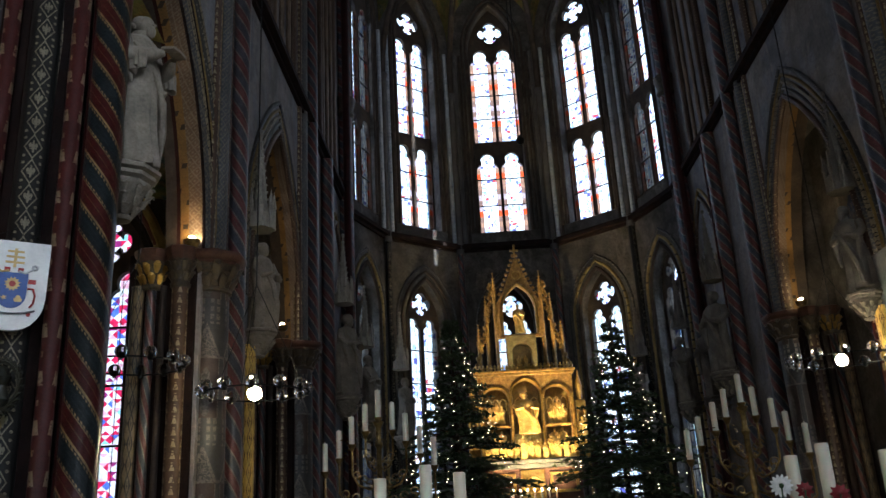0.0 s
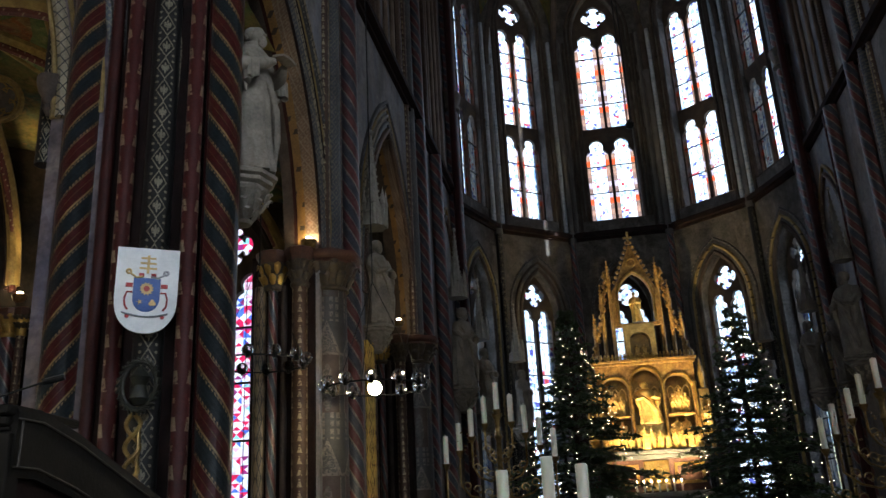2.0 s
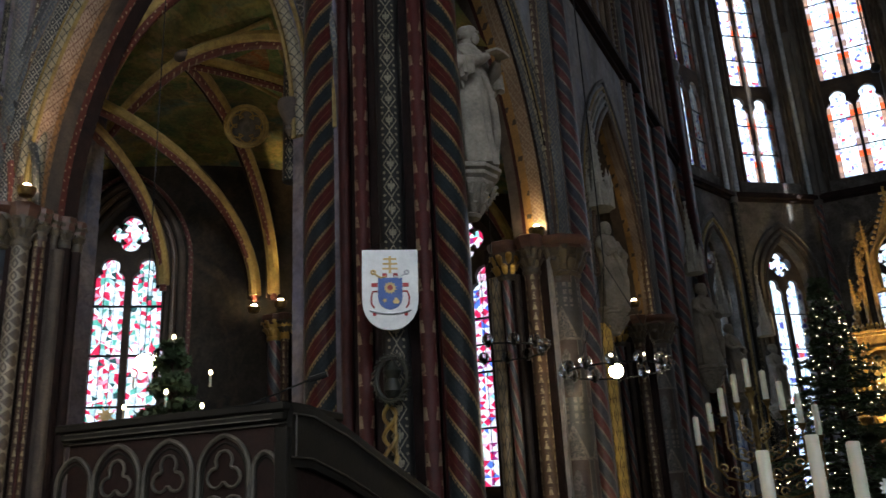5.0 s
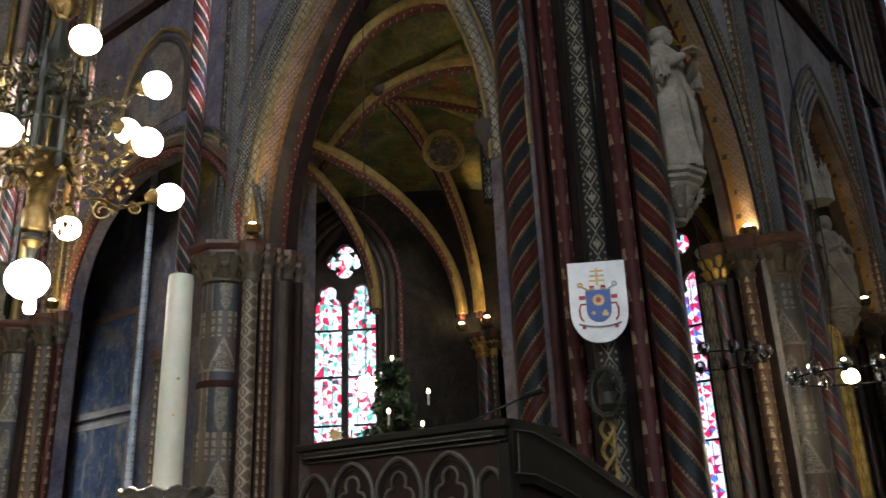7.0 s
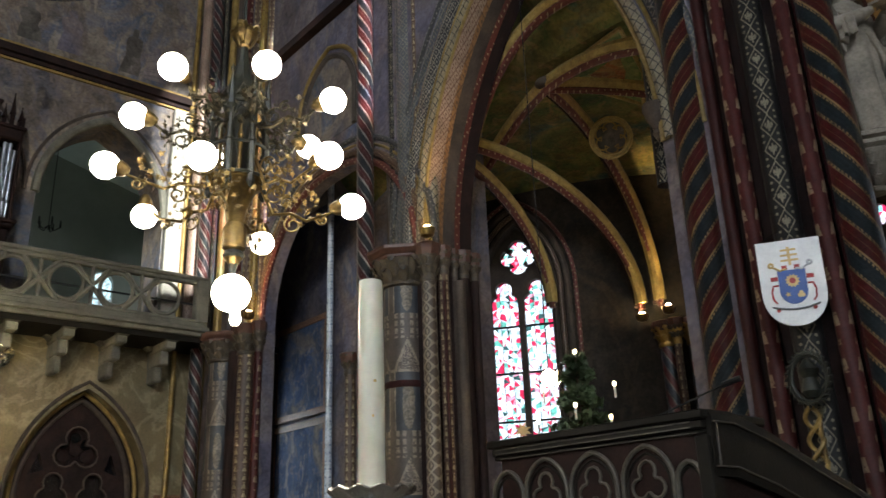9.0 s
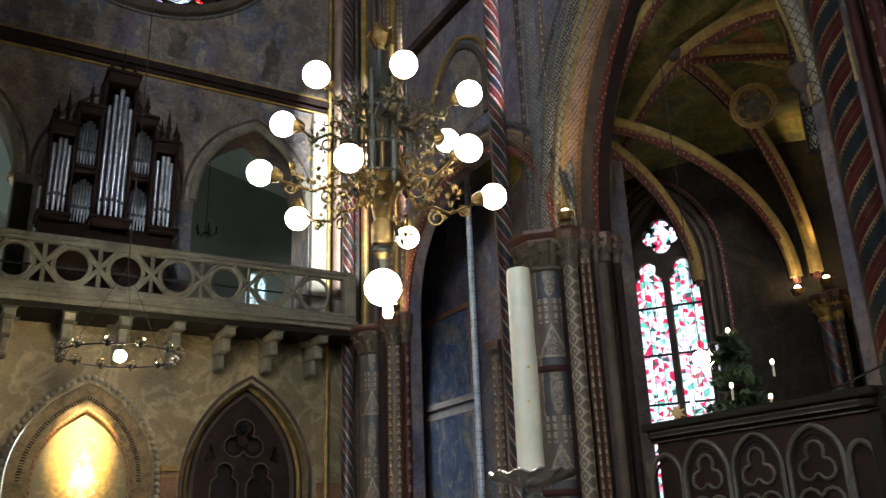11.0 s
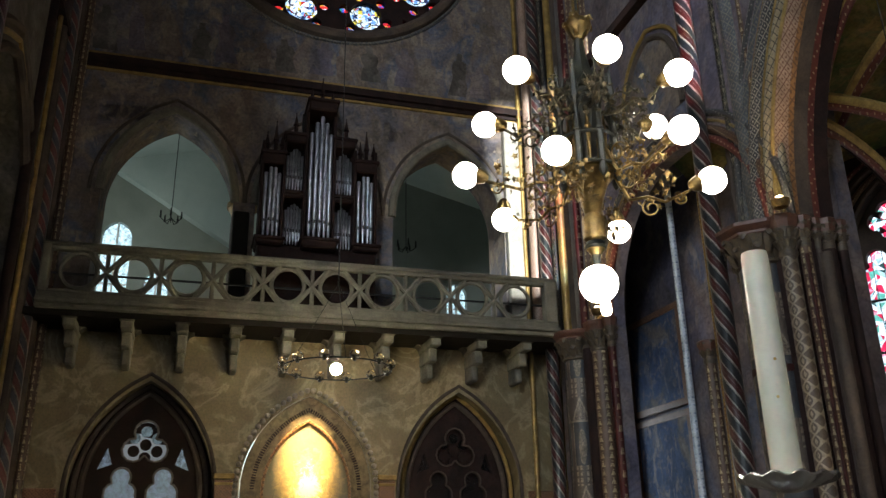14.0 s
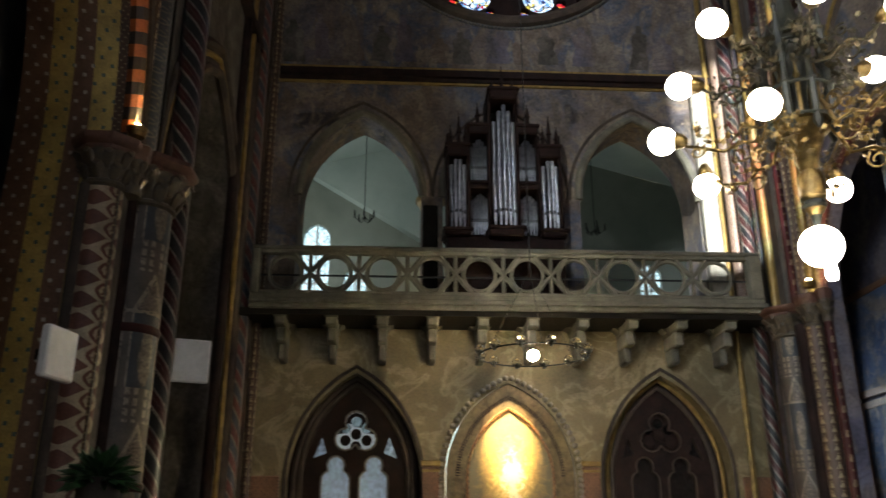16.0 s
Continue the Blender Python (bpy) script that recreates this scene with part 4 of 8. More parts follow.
west = structure("wall_transept_west", plate([rect(5.0, 19, 0, 25.5), pointed(B1[1], B1[2], CAP, 7.95, foot=0.02), pointed(B2[1], 3.6, CAP, 14.7, foot=0.02)],
                 -1.4, 0, WEST), fresco_brown, "shaded transept wall with yellow-soffited arch", "wall")
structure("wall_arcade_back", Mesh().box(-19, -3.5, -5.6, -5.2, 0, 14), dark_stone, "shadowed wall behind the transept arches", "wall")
for w0, w1, lane in ((0.0, -0.2, sprig_flat), (-0.2, -0.5, yellow_soffit), (-0.5, -0.75, flower_lane), (-0.75, -1.05, yellow_soffit), (-1.05, -1.4, flower_lane)):
    part("soffit", strip(WEST, pointed(B1[1] - 0.01, B1[2] - 0.01, CAP, 7.95, n=20, foot=0.02), w0, w1), lane, west)
rolls = [(0.02, 0.01, 0.035, line_gold), (0.14, 0.0, 0.085, rope_line), (0.29, 0.0, 0.035, line_gold), (0.46, 0.0, 0.11, zigzag), (0.62, 0.0, 0.03, line_gold), (0.76, 0.0, 0.06, diaper_dark), (0.95, 0.0, 0.055, bead_line)]
mouldings("archivolt", EAST, pointed(B1[1], B1[2], CAP, B1[0], n=20), rolls, east)
mouldings("archivolt", EAST, pointed(B2[1], B2[2], CAP, B2[0], n=20), [(0.03, 0.02, 0.07, castle_flat), (0.2, 0.0, 0.08, sprig_flat), (0.36, 0.0, 0.03, line_gold), (0.5, 0.0, 0.06, bead_line)], east)
mouldings("archivolt", WEST, pointed(B1[1], B1[2], CAP, 7.95, n=20), [(0.04, 0.02, 0.12, voussoir_paint), (0.3, 0.0, 0.06, dull_gold), (0.5, 0.0, 0.09, dark_stone)], west)
mouldings("archivolt", WEST, pointed(B2[1], 3.6, CAP, 14.7, n=20), [(0.04, 0.02, 0.1, dark_stone), (0.3, 0.0, 0.06, dull_gold), (0.5, 0.0, 0.1, dark_stone)], west)
for w0, w1, lane in ((0.0, -0.26, pink_lane), (-0.26, -0.36, orange_lane), (-0.36, -0.62, dark_stone), (-0.62, -0.74, castle_flat), (-0.74, -1.0, near_black)):
    part("soffit", strip(EAST, pointed(B1[1] - 0.01, B1[2] - 0.01, CAP, B1[0], n=20), w0, w1), lane, east)
st = Mesh().box(-18.6, -12.6, 12.7, 12.9, -0.05, 0.2, m=EAST).box(-11.2, -5.6, 12.7, 12.9, -0.05, 0.2, m=EAST)
part("string_course", st, near_black, east)
st = Mesh().box(5.4, 18.6, 12.7, 12.9, -0.05, 0.2, m=WEST)
part("string_course", st, near_black, west)
part("jamb", strip(EAST, [(B1[0] - B1[1] + 0.012, 0.02), (B1[0] - B1[1] + 0.012, CAP)], 0.0, -1.0), near_black, east)
# blind arch with beaded edge over the second bay
mouldings("blind_arch", EAST, pointed(1.0, 1.2, 10.6, -13.6, n=14, foot=9.8), [(0.0, 0.02, 0.07, dark_stone), (0.2, 0.02, 0.05, dull_gold)], east)
part("blind_panel", plate([pointed(0.95, 1.15, 10.6, -13.6, foot=9.8)], 0.0, 0.02, EAST), fresco_blue, east)

# second bay: painted back wall
structure("wall_chapel_painted", Mesh().box(-19.4, -11.4, 10.6, 10.9, 0, 10), fresco_violet, "back wall of the side bay with faded paintings", "wall")
for z0, z1 in ((2.0, 4.55), (4.95, 7.0)):
    pic = thing("wall_painting", (-17.8, 10.55, z0), "blue wall painting with pale shapes in a brown frame", "painting", "wall paintings")
    part("picture", Mesh().box(-18.95, -16.75, 10.54, 10.58, z0, z1), fresco_panel, pic)
    part("frame", plate([rect(-18.98, -16.6, z0 - 0.15, z1 + 0.15), rect(-18.95, -16.75, z0, z1)], -0.04, 0.05, facing(0, 10.56, 1, 0)), diaper_terra, pic)

# end wall and lancet stand out of view, added to brighten the side bay
BAY_END = facing(-19.0, 0, 0, 1)
bay_light = pointed(0.55, 0.8, 5.3, 9.75, foot=2.2)
structure("wall_bay_end", plate([rect(8.9, 10.6, 0, 6.7), bay_light], -0.4, 0, BAY_END), dark_stone, "unseen end wall of the side bay with an added lancet", "wall")
window("bay_fill_window", BAY_END, bay_light, [(9.25, 10.25, 2.3, 5.7)], [], clear_glass, "unseen plain lancet added to brighten the side bay", 0.2, depth=-0.2, power=2.0)

# ---- side chapel behind the first bay ----
DIAG = facing(-14.4, 12.4, 4.6, 3.2)
wl = 5.6
cw = pointed(0.78, 1.5, 7.3, 1.62, foot=2.0)
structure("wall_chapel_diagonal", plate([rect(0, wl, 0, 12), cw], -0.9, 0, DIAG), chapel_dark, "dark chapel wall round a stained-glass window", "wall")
window("chapel_window", DIAG, cw, [(0.92, 1.55, 2.2, 7.55), (1.69, 2.32, 2.2, 7.55)], [((1.62, 8.12), 0.2, 0.22, 4)], chapel_glass,
       "two-light window with white, red and green glass", 0.105, depth=-0.3, bars=1.05, jitter=0.8, power=0.6)
mouldings("window_roll", DIAG, cw, [(0.06, 0.0, 0.05, dark_stone), (0.2, 0.04, 0.06, sprig_flat), (0.36, 0.06, 0.07, dark_stone), (0.54, 0.08, 0.05, castle_flat)], bpy.data.objects["wall_chapel_diagonal"])
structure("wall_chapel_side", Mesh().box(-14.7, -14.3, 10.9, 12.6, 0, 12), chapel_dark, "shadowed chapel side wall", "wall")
BACK = facing(0, 17.0, 1, 0)
pw = pointed(0.95, 1.6, 7.0, -6.9, foot=2.2)
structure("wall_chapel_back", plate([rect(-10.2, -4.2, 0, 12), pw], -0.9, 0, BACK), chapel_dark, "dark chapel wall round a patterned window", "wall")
window("side_window", BACK, pw, [(-7.75, -6.97, 2.4, 7.2), (-6.83, -6.05, 2.4, 7.2)], [((-6.9, 7.85), 0.22, 0.26, 4)], pin_glass,
       "tall window of red, white and blue glass triangles", 0.18, True, depth=-0.3, bars=1.3, jitter=0.0, power=0.5)
CROWN = Vector((-9.3, 10.6, 9.8))


def web_z(x, y):
    """Height of the chapel vault's web."""
    d = math.hypot((x - CROWN.x) / 6.6, (y - CROWN.y) / 7.0)
    return 10.15 - 1.3 * min(d, 1.15) ** 2.2 + max(0, 10.6 - y) * 1.1


web = Mesh()
gx, gy = 22, 18
pts = []
for j in range(gy + 1):
    for i in range(gx + 1):
        x, y = -15.2 + 11.0 * i / gx, 9.2 + 8.2 * j / gy
        pts.append((x, y, web_z(x, y)))
web.add(pts, [(j * (gx + 1) + i, j * (gx + 1) + i + 1, (j + 1) * (gx + 1) + i + 1, (j + 1) * (gx + 1) + i) for j in range(gy) for i in range(gx)])
vault = structure("chapel_ceiling", web, fresco_vault, "painted green and brown chapel vault", "ceiling")


def rib(name, p, q, r, mat, parent):
    """Half an arch that springs at p and ends level at q."""
    p, q = Vector(p), Vector(q)
    path = []
    for i in range(15):
        t = math.pi / 2 * i / 14
        s = 1 - math.cos(t)
        path.append((p.x + (q.x - p.x) * s, p.y + (q.y - p.y) * s, p.z + (q.z - p.z) * math.sin(t)))
    return part(name, Mesh().tube(path, r, 8), mat, parent)


gilt_rib = plain("gilded_rib_paint", (0.46, 0.33, 0.11), 0.5, 0.15, second=(0.3, 0.2, 0.065), scale=5)
S = (-10.2, 14.6, CAP)
for p, q in ((S, CROWN), ((-10.9, 9.7, CAP), (-8.2, 9.75, 10.6)), ((-5.4, 9.7, CAP), (-8.2, 9.75, 10.6)), ((-10.6, 14.5, CAP), (-11.0, 10.3, 9.2)),
             ((-12.3, 13.6, 6.8), (-11.2, 10.2, 8.9)), ((-5.0, 9.9, CAP), CROWN), ((-5.2, 15.8, CAP), CROWN), ((-14.0, 12.0, CAP), CROWN)):
    rib("vault_rib", p, q, 0.13, gilt_rib, vault)
    rib("rib_edge", (p[0], p[1], p[2] - 0.13), (q[0], q[1], q[2] - 0.13), 0.075, castle_flat, vault)
    rib("rib_edge", (p[0] - 0.13, p[1], p[2] - 0.06), (q[0] - 0.13, q[1], q[2] - 0.06), 0.05, near_black, vault)
part("boss", Mesh().ball(CROWN, 0.22, 12, 8, sz=0.5), dark_stone, vault)
for c, r, paint in (((-9.6, 9.62, 10.36), 0.38, fresco_tan), ((-9.35, 12.42, 9.25), 0.4, fresco_brown)):
    face = look(c, (-0.2, 0.3, 1.7))
    for k in (1.0, 0.86):
        part("medallion_ring", Mesh().tube([face @ Vector((u, v, -0.1)) for u, v in circle((0, 0), r * k, 28)], 0.028, 6, True), gilt_rib, vault)
    part("medallion_foil", Mesh().tube([face @ Vector((u, v, -0.08)) for u, v in foil((0, 0), r * 0.45, r * 0.33, 6)], 0.018, 6, True), dull_gold, vault)
    part("medallion", plate([circle((0, 0), r * 0.95, 24)], -0.03, 0.0, face), paint, vault)
# painted field of the vault with a robed shape over gilt bands, laid on the curved web
def on_vault(corners, drop, mat, name, label=""):
    """A patch of the vault between four corners (x, y), drop below the web."""
    a, b, c, d = (Vector(p) for p in corners)
    k = 10
    me = Mesh()
    pts = []
    for j in range(k + 1):
        for i in range(k + 1):
            p = a.lerp(b, i / k).lerp(d.lerp(c, i / k), j / k)
            pts.append((p.x, p.y, web_z(p.x, p.y) - drop))
    me.add(pts, [(j * (k + 1) + i, j * (k + 1) + i + 1, (j + 1) * (k + 1) + i + 1, (j + 1) * (k + 1) + i) for j in range(k) for i in range(k)])
    part(name, me, mat, vault, label)


FIELD = [(-9.5, 10.98), (-7.55, 10.6), (-8.2, 12.1), (-8.9, 13.0)]
on_vault(FIELD, 0.03, vault_green, "painted_field", "green painted vault field")
mid = [sum(p[i] for p in FIELD) / 4 for i in (0, 1)]
on_vault([(mid[0] + (p[0] - mid[0]) * 0.42, mid[1] + (p[1] - mid[1]) * 0.36) for p in FIELD], 0.05, vault_robe, "painted_robe", "orange painted robe")
for a, b in zip(FIELD, FIELD[1:] + FIELD[:1]):
    part("field_band", Mesh().tube([(a[0] + (b[0] - a[0]) * t / 8, a[1] + (b[1] - a[1]) * t / 8, web_z(a[0] + (b[0] - a[0]) * t / 8, a[1] + (b[1] - a[1]) * t / 8) - 0.05) for t in range(9)], 0.04, 6), gilt_rib, vault)

# roof and end walls added to block the sky over the chapel vault
structure("chapel_roof", Mesh().box(-19, -4.2, 9.6, 17.9, 12.0, 12.3).box(-19.4, -19, 10.6, 17.9, 0, 12.3).box(-19.4, -19, 8.9, 10.6, 6.72, 12.3), dark_stone, "unseen roof and end walls that shut the sky out of the chapels", "ceiling")

# ---- choir walls ----
def choir_wall(name, m, s):
    c1, c2, c3 = s * 10.95, s * 18.1, s * 25.0
    u = sorted((s * 9.0, s * 28.5))
    holes = [pointed(2.05, 4.1, CHOIR_CAP, c1, foot=0.02), pointed(2.35, 4.65, CHOIR_CAP, c2, foot=0.02)]
    ob = structure(name, plate([rect(u[0], u[1], 0, 25.5)] + holes, -0.6, 0, m), fresco_grey, "choir wall with dark faded paint and pointed arches", "wall")
    gilt = [(0.02, 0.01, 0.03, near_black), (0.16, 0.0, 0.08, diaper_dark), (0.34, 0.0, 0.07, rope_line), (0.5, 0.0, 0.05, near_black), (0.62, 0.0, 0.045, line_gold), (0.78, 0.0, 0.06, bead_line), (0.95, 0.0, 0.06, rope_line)]
    mouldings("archivolt", m, pointed(2.05, 4.1, CHOIR_CAP, c1, n=18), gilt, ob)
    mouldings("archivolt", m, pointed(2.35, 4.65, CHOIR_CAP, c2, n=18), [(0.03, 0.02, 0.07, sprig_flat), (0.2, 0.0, 0.06, diaper_dark), (0.36, 0.0, 0.06, rope_line), (0.52, 0.0, 0.045, line_gold), (0.68, 0.0, 0.06, bead_line)], ob)
    for w0, w1, lane in ((0.0, -0.22, warm_soffit), (-0.22, -0.36, gilt_lane), (-0.36, -0.42, maroon), (-0.42, -0.6, dark_stone)):
        part("soffit", strip(m, pointed(2.03, 4.08, CHOIR_CAP, c1, n=18), w0, w1), lane, ob)
    for w0, w1, lane in ((0.0, -0.2, warm_soffit), (-0.2, -0.34, gilt_lane), (-0.34, -0.6, dark_stone)):
        part("soffit", strip(m, pointed(2.33, 4.63, CHOIR_CAP, c2, n=18), w0, w1), lane, ob)
    part("recess", plate([rect(*sorted((c2 - 2.6, c2 + 2.6)), 0, 11.4)], -1.45, -1.3, m), fresco_brown, ob)
    part("recess_side", Mesh().box(*sorted((c2 - 2.7, c2 - 2.46)), 0, 11.4, -1.4, -0.55, m=m).box(*sorted((c2 + 2.46, c2 + 2.7)), 0, 11.4, -1.4, -0.55, m=m).box(c2 - 2.7, c2 + 2.7, 10.8, 11.2, -1.4, -0.55, m=m), fresco_brown, ob)
    part("recess_window", plate([pointed(1.0, 1.7, 7.5, c2, foot=2.0)], -1.3, -1.26, m), fresco_panel, ob)
    st = Mesh()
    for v, w, h in ((12.62, 0.1, 0.1), (12.72, 0.26, 0.16), (12.88, 0.16, 0.08)):
        st.box(u[0], u[1], v, v + h, -0.05, w, m=m)
    part("string_course", st, near_black, ob)
    # blind clerestory: mullions and frames
    for c in (c1, c2, c3 - s * 0.6):
        for o in (-1.3, -0.75, 0.0, 0.75, 1.3):
            part("mullion", Mesh().tube(on(m, [(c + o, 13.0), (c + o, 21.0)], 0.05), 0.07 if abs(o) < 1 else 0.11, 8), sprig_flat if abs(o) > 1 else warm_soffit, ob)
    # frescoed field with a small arch beside the apse
    mouldings("blind_arch", m, pointed(1.3, 2.4, 9.0, c3 + s * 0.9, n=14, foot=3.0), [(0.0, 0.03, 0.08, sprig_flat), (0.25, 0.03, 0.06, dull_gold)], ob)
    return ob


choir_wall("wall_choir_north", LEFT, 1)
choir_wall("wall_choir_south", RIGHT, -1)
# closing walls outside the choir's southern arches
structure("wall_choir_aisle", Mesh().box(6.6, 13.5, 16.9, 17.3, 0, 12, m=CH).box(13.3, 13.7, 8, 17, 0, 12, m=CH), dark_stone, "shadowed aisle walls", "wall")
structure("aisle_ceiling", Mesh().box(6.6, 13.7, 8.5, 17.3, 11.8, 12.1, m=CH), fresco_vault, "dim aisle vault", "ceiling")

# ---- apse ----
for i in range(5):
    p, q = Vector(APSE[i]), Vector(APSE[i + 1])
    L = (q - p).length
    m = facing(p.x, p.y, q.x - p.x, q.y - p.y, CH)
    c = L / 2
    a = 1.06 if i == 2 else 0.98 if i in (1, 3) else 0.86
    top = pointed(a, 2.3, 22.3, c, foot=13.45)
    lowo = pointed(0.85, 1.75, 9.4, c, foot=1.6)
    wall = structure(f"wall_apse_{i + 1}", plate([rect(-0.05, L + 0.05, 0, 26.5), top, lowo], -0.9, 0, m), fresco_brown,
                     "apse wall with dark frescoes between two storeys of windows", "wall")
    l0, l1 = 0.06, a - 0.05
    rows = [(c - l1, c - l0, 13.62, 17.3), (c + l0, c + l1, 13.62, 17.3), (c - l1, c - l0, 17.85, 22.5), (c + l0, c + l1, 17.85, 22.5)]
    window(f"apse_window_{i + 1}", m, top, rows, [((c, 23.4), 0.26, 0.3, 4)], apse_glass, "tall two-storey apse window with pale glass and coloured bits", 0.135,
           border=border_glass, bars=1.25, depth=-0.15 if i in (0, 4) else -0.45)
    window(f"apse_low_window_{i + 1}", m, lowo, [(c - 0.72, c - 0.08, 1.9, 9.7), (c + 0.08, c + 0.72, 1.9, 9.7)], [((c, 10.3), 0.22, 0.25, 4)], apse_glass,
           "lower apse window with pale glass under a quatrefoil", 0.18, depth=-0.4, bars=1.2, power=0.8 if i != 2 else 0.6)
    mouldings("archivolt", m, lowo, [(0.12, 0.0, 0.07, dark_stone), (0.36, 0.02, 0.06, band_dots if i in (0, 4, 3) else dark_stone), (0.6, 0.0, 0.05, bead_line)], wall)
    mouldings("archivolt", m, top, [(0.1, 0.0, 0.08, dark_stone), (0.3, 0.04, 0.06, dark_stone)], wall)
    for u in (0.28, L - 0.28):
        part("jamb_shaft", Mesh().lathe([(0.085, 13.0), (0.085, 22.0)], 10), blue_dots if i in (0, 1, 3, 4) else diaper_dark, wall, at=m @ pose(u, 0, 0.08, -90))
    for u in (0.5, L - 0.5):
        part("jamb_shaft", Mesh().lathe([(0.06, 13.0), (0.06, 17.2), (0.1, 17.25), (0.1, 17.4), (0.06, 17.45), (0.06, 22.0)], 10), dark_stone, wall, at=m @ pose(u, 0, 0.02, -90))
    st = Mesh()
    for v, w, h in ((12.62, 0.1, 0.1), (12.72, 0.26, 0.16), (12.88, 0.16, 0.08)):
        st.box(0, L, v, v + h, -0.05, w, m=m)
    part("string_course", st, near_black, wall)
    # vault web over this side
    crown = CH @ Vector((0, 28.0, 27.0))
    edge = on(m, pointed(L / 2, 3.2, 22.6, c, n=10), 0.0)
    web = Mesh()
    rows_ = [[e.lerp(crown, t) + Vector((0, 0, 1.6 * math.sin(math.pi * t * 0.5) * (1 - t))) for e in edge] for t in (0, 0.2, 0.4, 0.6, 0.8, 0.97)]
    k = len(edge)
    web.add([p_ for r_ in rows_ for p_ in r_], [(a_ * k + b_, a_ * k + b_ + 1, (a_ + 1) * k + b_ + 1, (a_ + 1) * k + b_) for a_ in range(5) for b_ in range(k - 1)])
    structure(f"apse_ceiling_{i + 1}", web, fresco_vault, "dark painted apse vault", "ceiling")
for i, (x, y) in enumerate(APSE):
    d = Vector((-x, 27.0 - y)).normalized()
    at = CH @ Matrix.Translation((x + d.x * 0.12, y + d.y * 0.12, 0))
    vs = thing("vault_shaft", at, "slim painted wall shaft rising to the apse vault", "column", "apse shafts")
    part("lower_shaft", Mesh().lathe([(0.2, 0), (0.2, 0.4), (0.13, 0.5), (0.13, 12.5)], 12), lozenge if i in (1, 4) else twist_dark, vs, at=at)
    part("upper_shaft", Mesh().lathe([(0.17, 12.5), (0.17, 12.95), (0.12, 13.0), (0.12, 19.6), (0.22, 19.9), (0.22, 20.0)], 12), stone, vs, at=at)
    crown = CH @ Vector((0, 28.0, 27.2))
    p = at.translation
    path = [(p.x + (crown.x - p.x) * (1 - math.cos(t)), p.y + (crown.y - p.y) * (1 - math.cos(t)), 20 + 7.2 * math.sin(t)) for t in [math.pi / 2 * j / 12 for j in range(13)]]
    part("rib", Mesh().tube(path, 0.13, 8), dark_stone, vs)

# ---- unseen walls that close the church, opened for added light ----
structure("wall_nave_west", plate([rect(-32, 32, 0, 25.5), pointed(3.0, 4.0, 14, 2.5, foot=9)], -0.8, 0, facing(0, -30, -1, 0)), stone, "plain west wall of the nave", "wall")
structure("wall_nave_north", plate([rect(-30, -3.2, 0, 25.5)] + [pointed(1.4, 2, 17, -9 - 6.5 * k, foot=12) for k in range(3)], -0.8, 0, facing(-4.9, 0, 0, 1)), stone, "nave wall", "wall")
structure("wall_nave_south", plate([rect(3.2, 30, 0, 25.5)] + [pointed(1.4, 2, 17, 9 + 6.5 * k, foot=12) for k in range(3)], -0.8, 0, facing(10.3, 0, 0, -1)), stone, "nave wall", "wall")
structure("wall_transept_far", plate([rect(-9.9, 4.6, 0, 25.5), pointed(1.25, 1.6, 23.2, -4.75, foot=18.6), pointed(2.2, 3.0, 13.0, -2.6, foot=7.5)], -0.8, 0, facing(24.8, 0, 0, -1)), stone, "unseen far wall of the other transept with openings added for light", "wall")
structure("wall_transept_far_east", Mesh().box(9.6, 25, 8.6, 9.2, 0, 25.5), stone, "side wall of the other transept", "wall")
structure("wall_transept_far_west", Mesh().box(10.3, 25, -4.2, -3.4, 0, 25.5), stone, "side wall of the other transept", "wall")
# fill lamps in nave windows out of view, each side's strength tuned
for k in range(3):
    for s, x in ((1, -6.0), (-1, 11.4)):
        lamp("AREA", facing(x, -9 - 6.5 * k, 0, s) @ Matrix.Translation((0, 15, 0)) @ pose(0, 0, 0, 180), UNSEEN * math.pi * (18 if s > 0 else 70), DAY, 2.8, 6)
lamp("AREA", facing(2.5, -31, -1, 0) @ Matrix.Translation((0, 13, 0)) @ pose(0, 0, 0, 180), UNSEEN * math.pi * 230, DAY, 6, 8)
# fill lamp for the organ wall, in an invented window of the far transept
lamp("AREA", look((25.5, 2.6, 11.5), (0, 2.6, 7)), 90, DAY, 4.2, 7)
# sky panel behind that opening, which also keeps the sun out of it
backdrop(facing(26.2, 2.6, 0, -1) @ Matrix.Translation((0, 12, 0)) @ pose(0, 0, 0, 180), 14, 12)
# lancet out of view, placed to shape and tint the patch of sun
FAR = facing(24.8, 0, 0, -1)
far_win = thing("far_lancet", FAR @ Matrix.Translation((-4.75, 18.6, -0.4)), "unseen lancet of clear and coloured glass set to shape the sunbeam", "window", kind="structure")
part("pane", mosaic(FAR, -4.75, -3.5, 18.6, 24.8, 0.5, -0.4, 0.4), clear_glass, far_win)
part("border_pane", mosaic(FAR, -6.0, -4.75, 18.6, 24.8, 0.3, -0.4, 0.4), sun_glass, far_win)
# added fill lamp that stands in for an unbuilt side window of the gallery room
lamp("AREA", look((-23, -4.3, 9.6), (-23, 4, 10)), UNSEEN * math.pi * 1.8, (0.9, 1.0, 0.95), 2.4, 3)

# ---- piers and shafts ----
def column(parent, name, x, y, z0, z1, r, mat, label="", n=18):
    prof = [(r * 1.6, 0), (r * 1.6, 0.25), (r * 1.25, 0.32), (r * 1.3, 0.42), (r, 0.5), (r, z1 - z0)] if z0 < 0.1 else [(r, 0), (r, z1 - z0)]
    return part(name, Mesh().lathe(prof, n), mat, parent, label, Matrix.Translation((x, y, z0)))


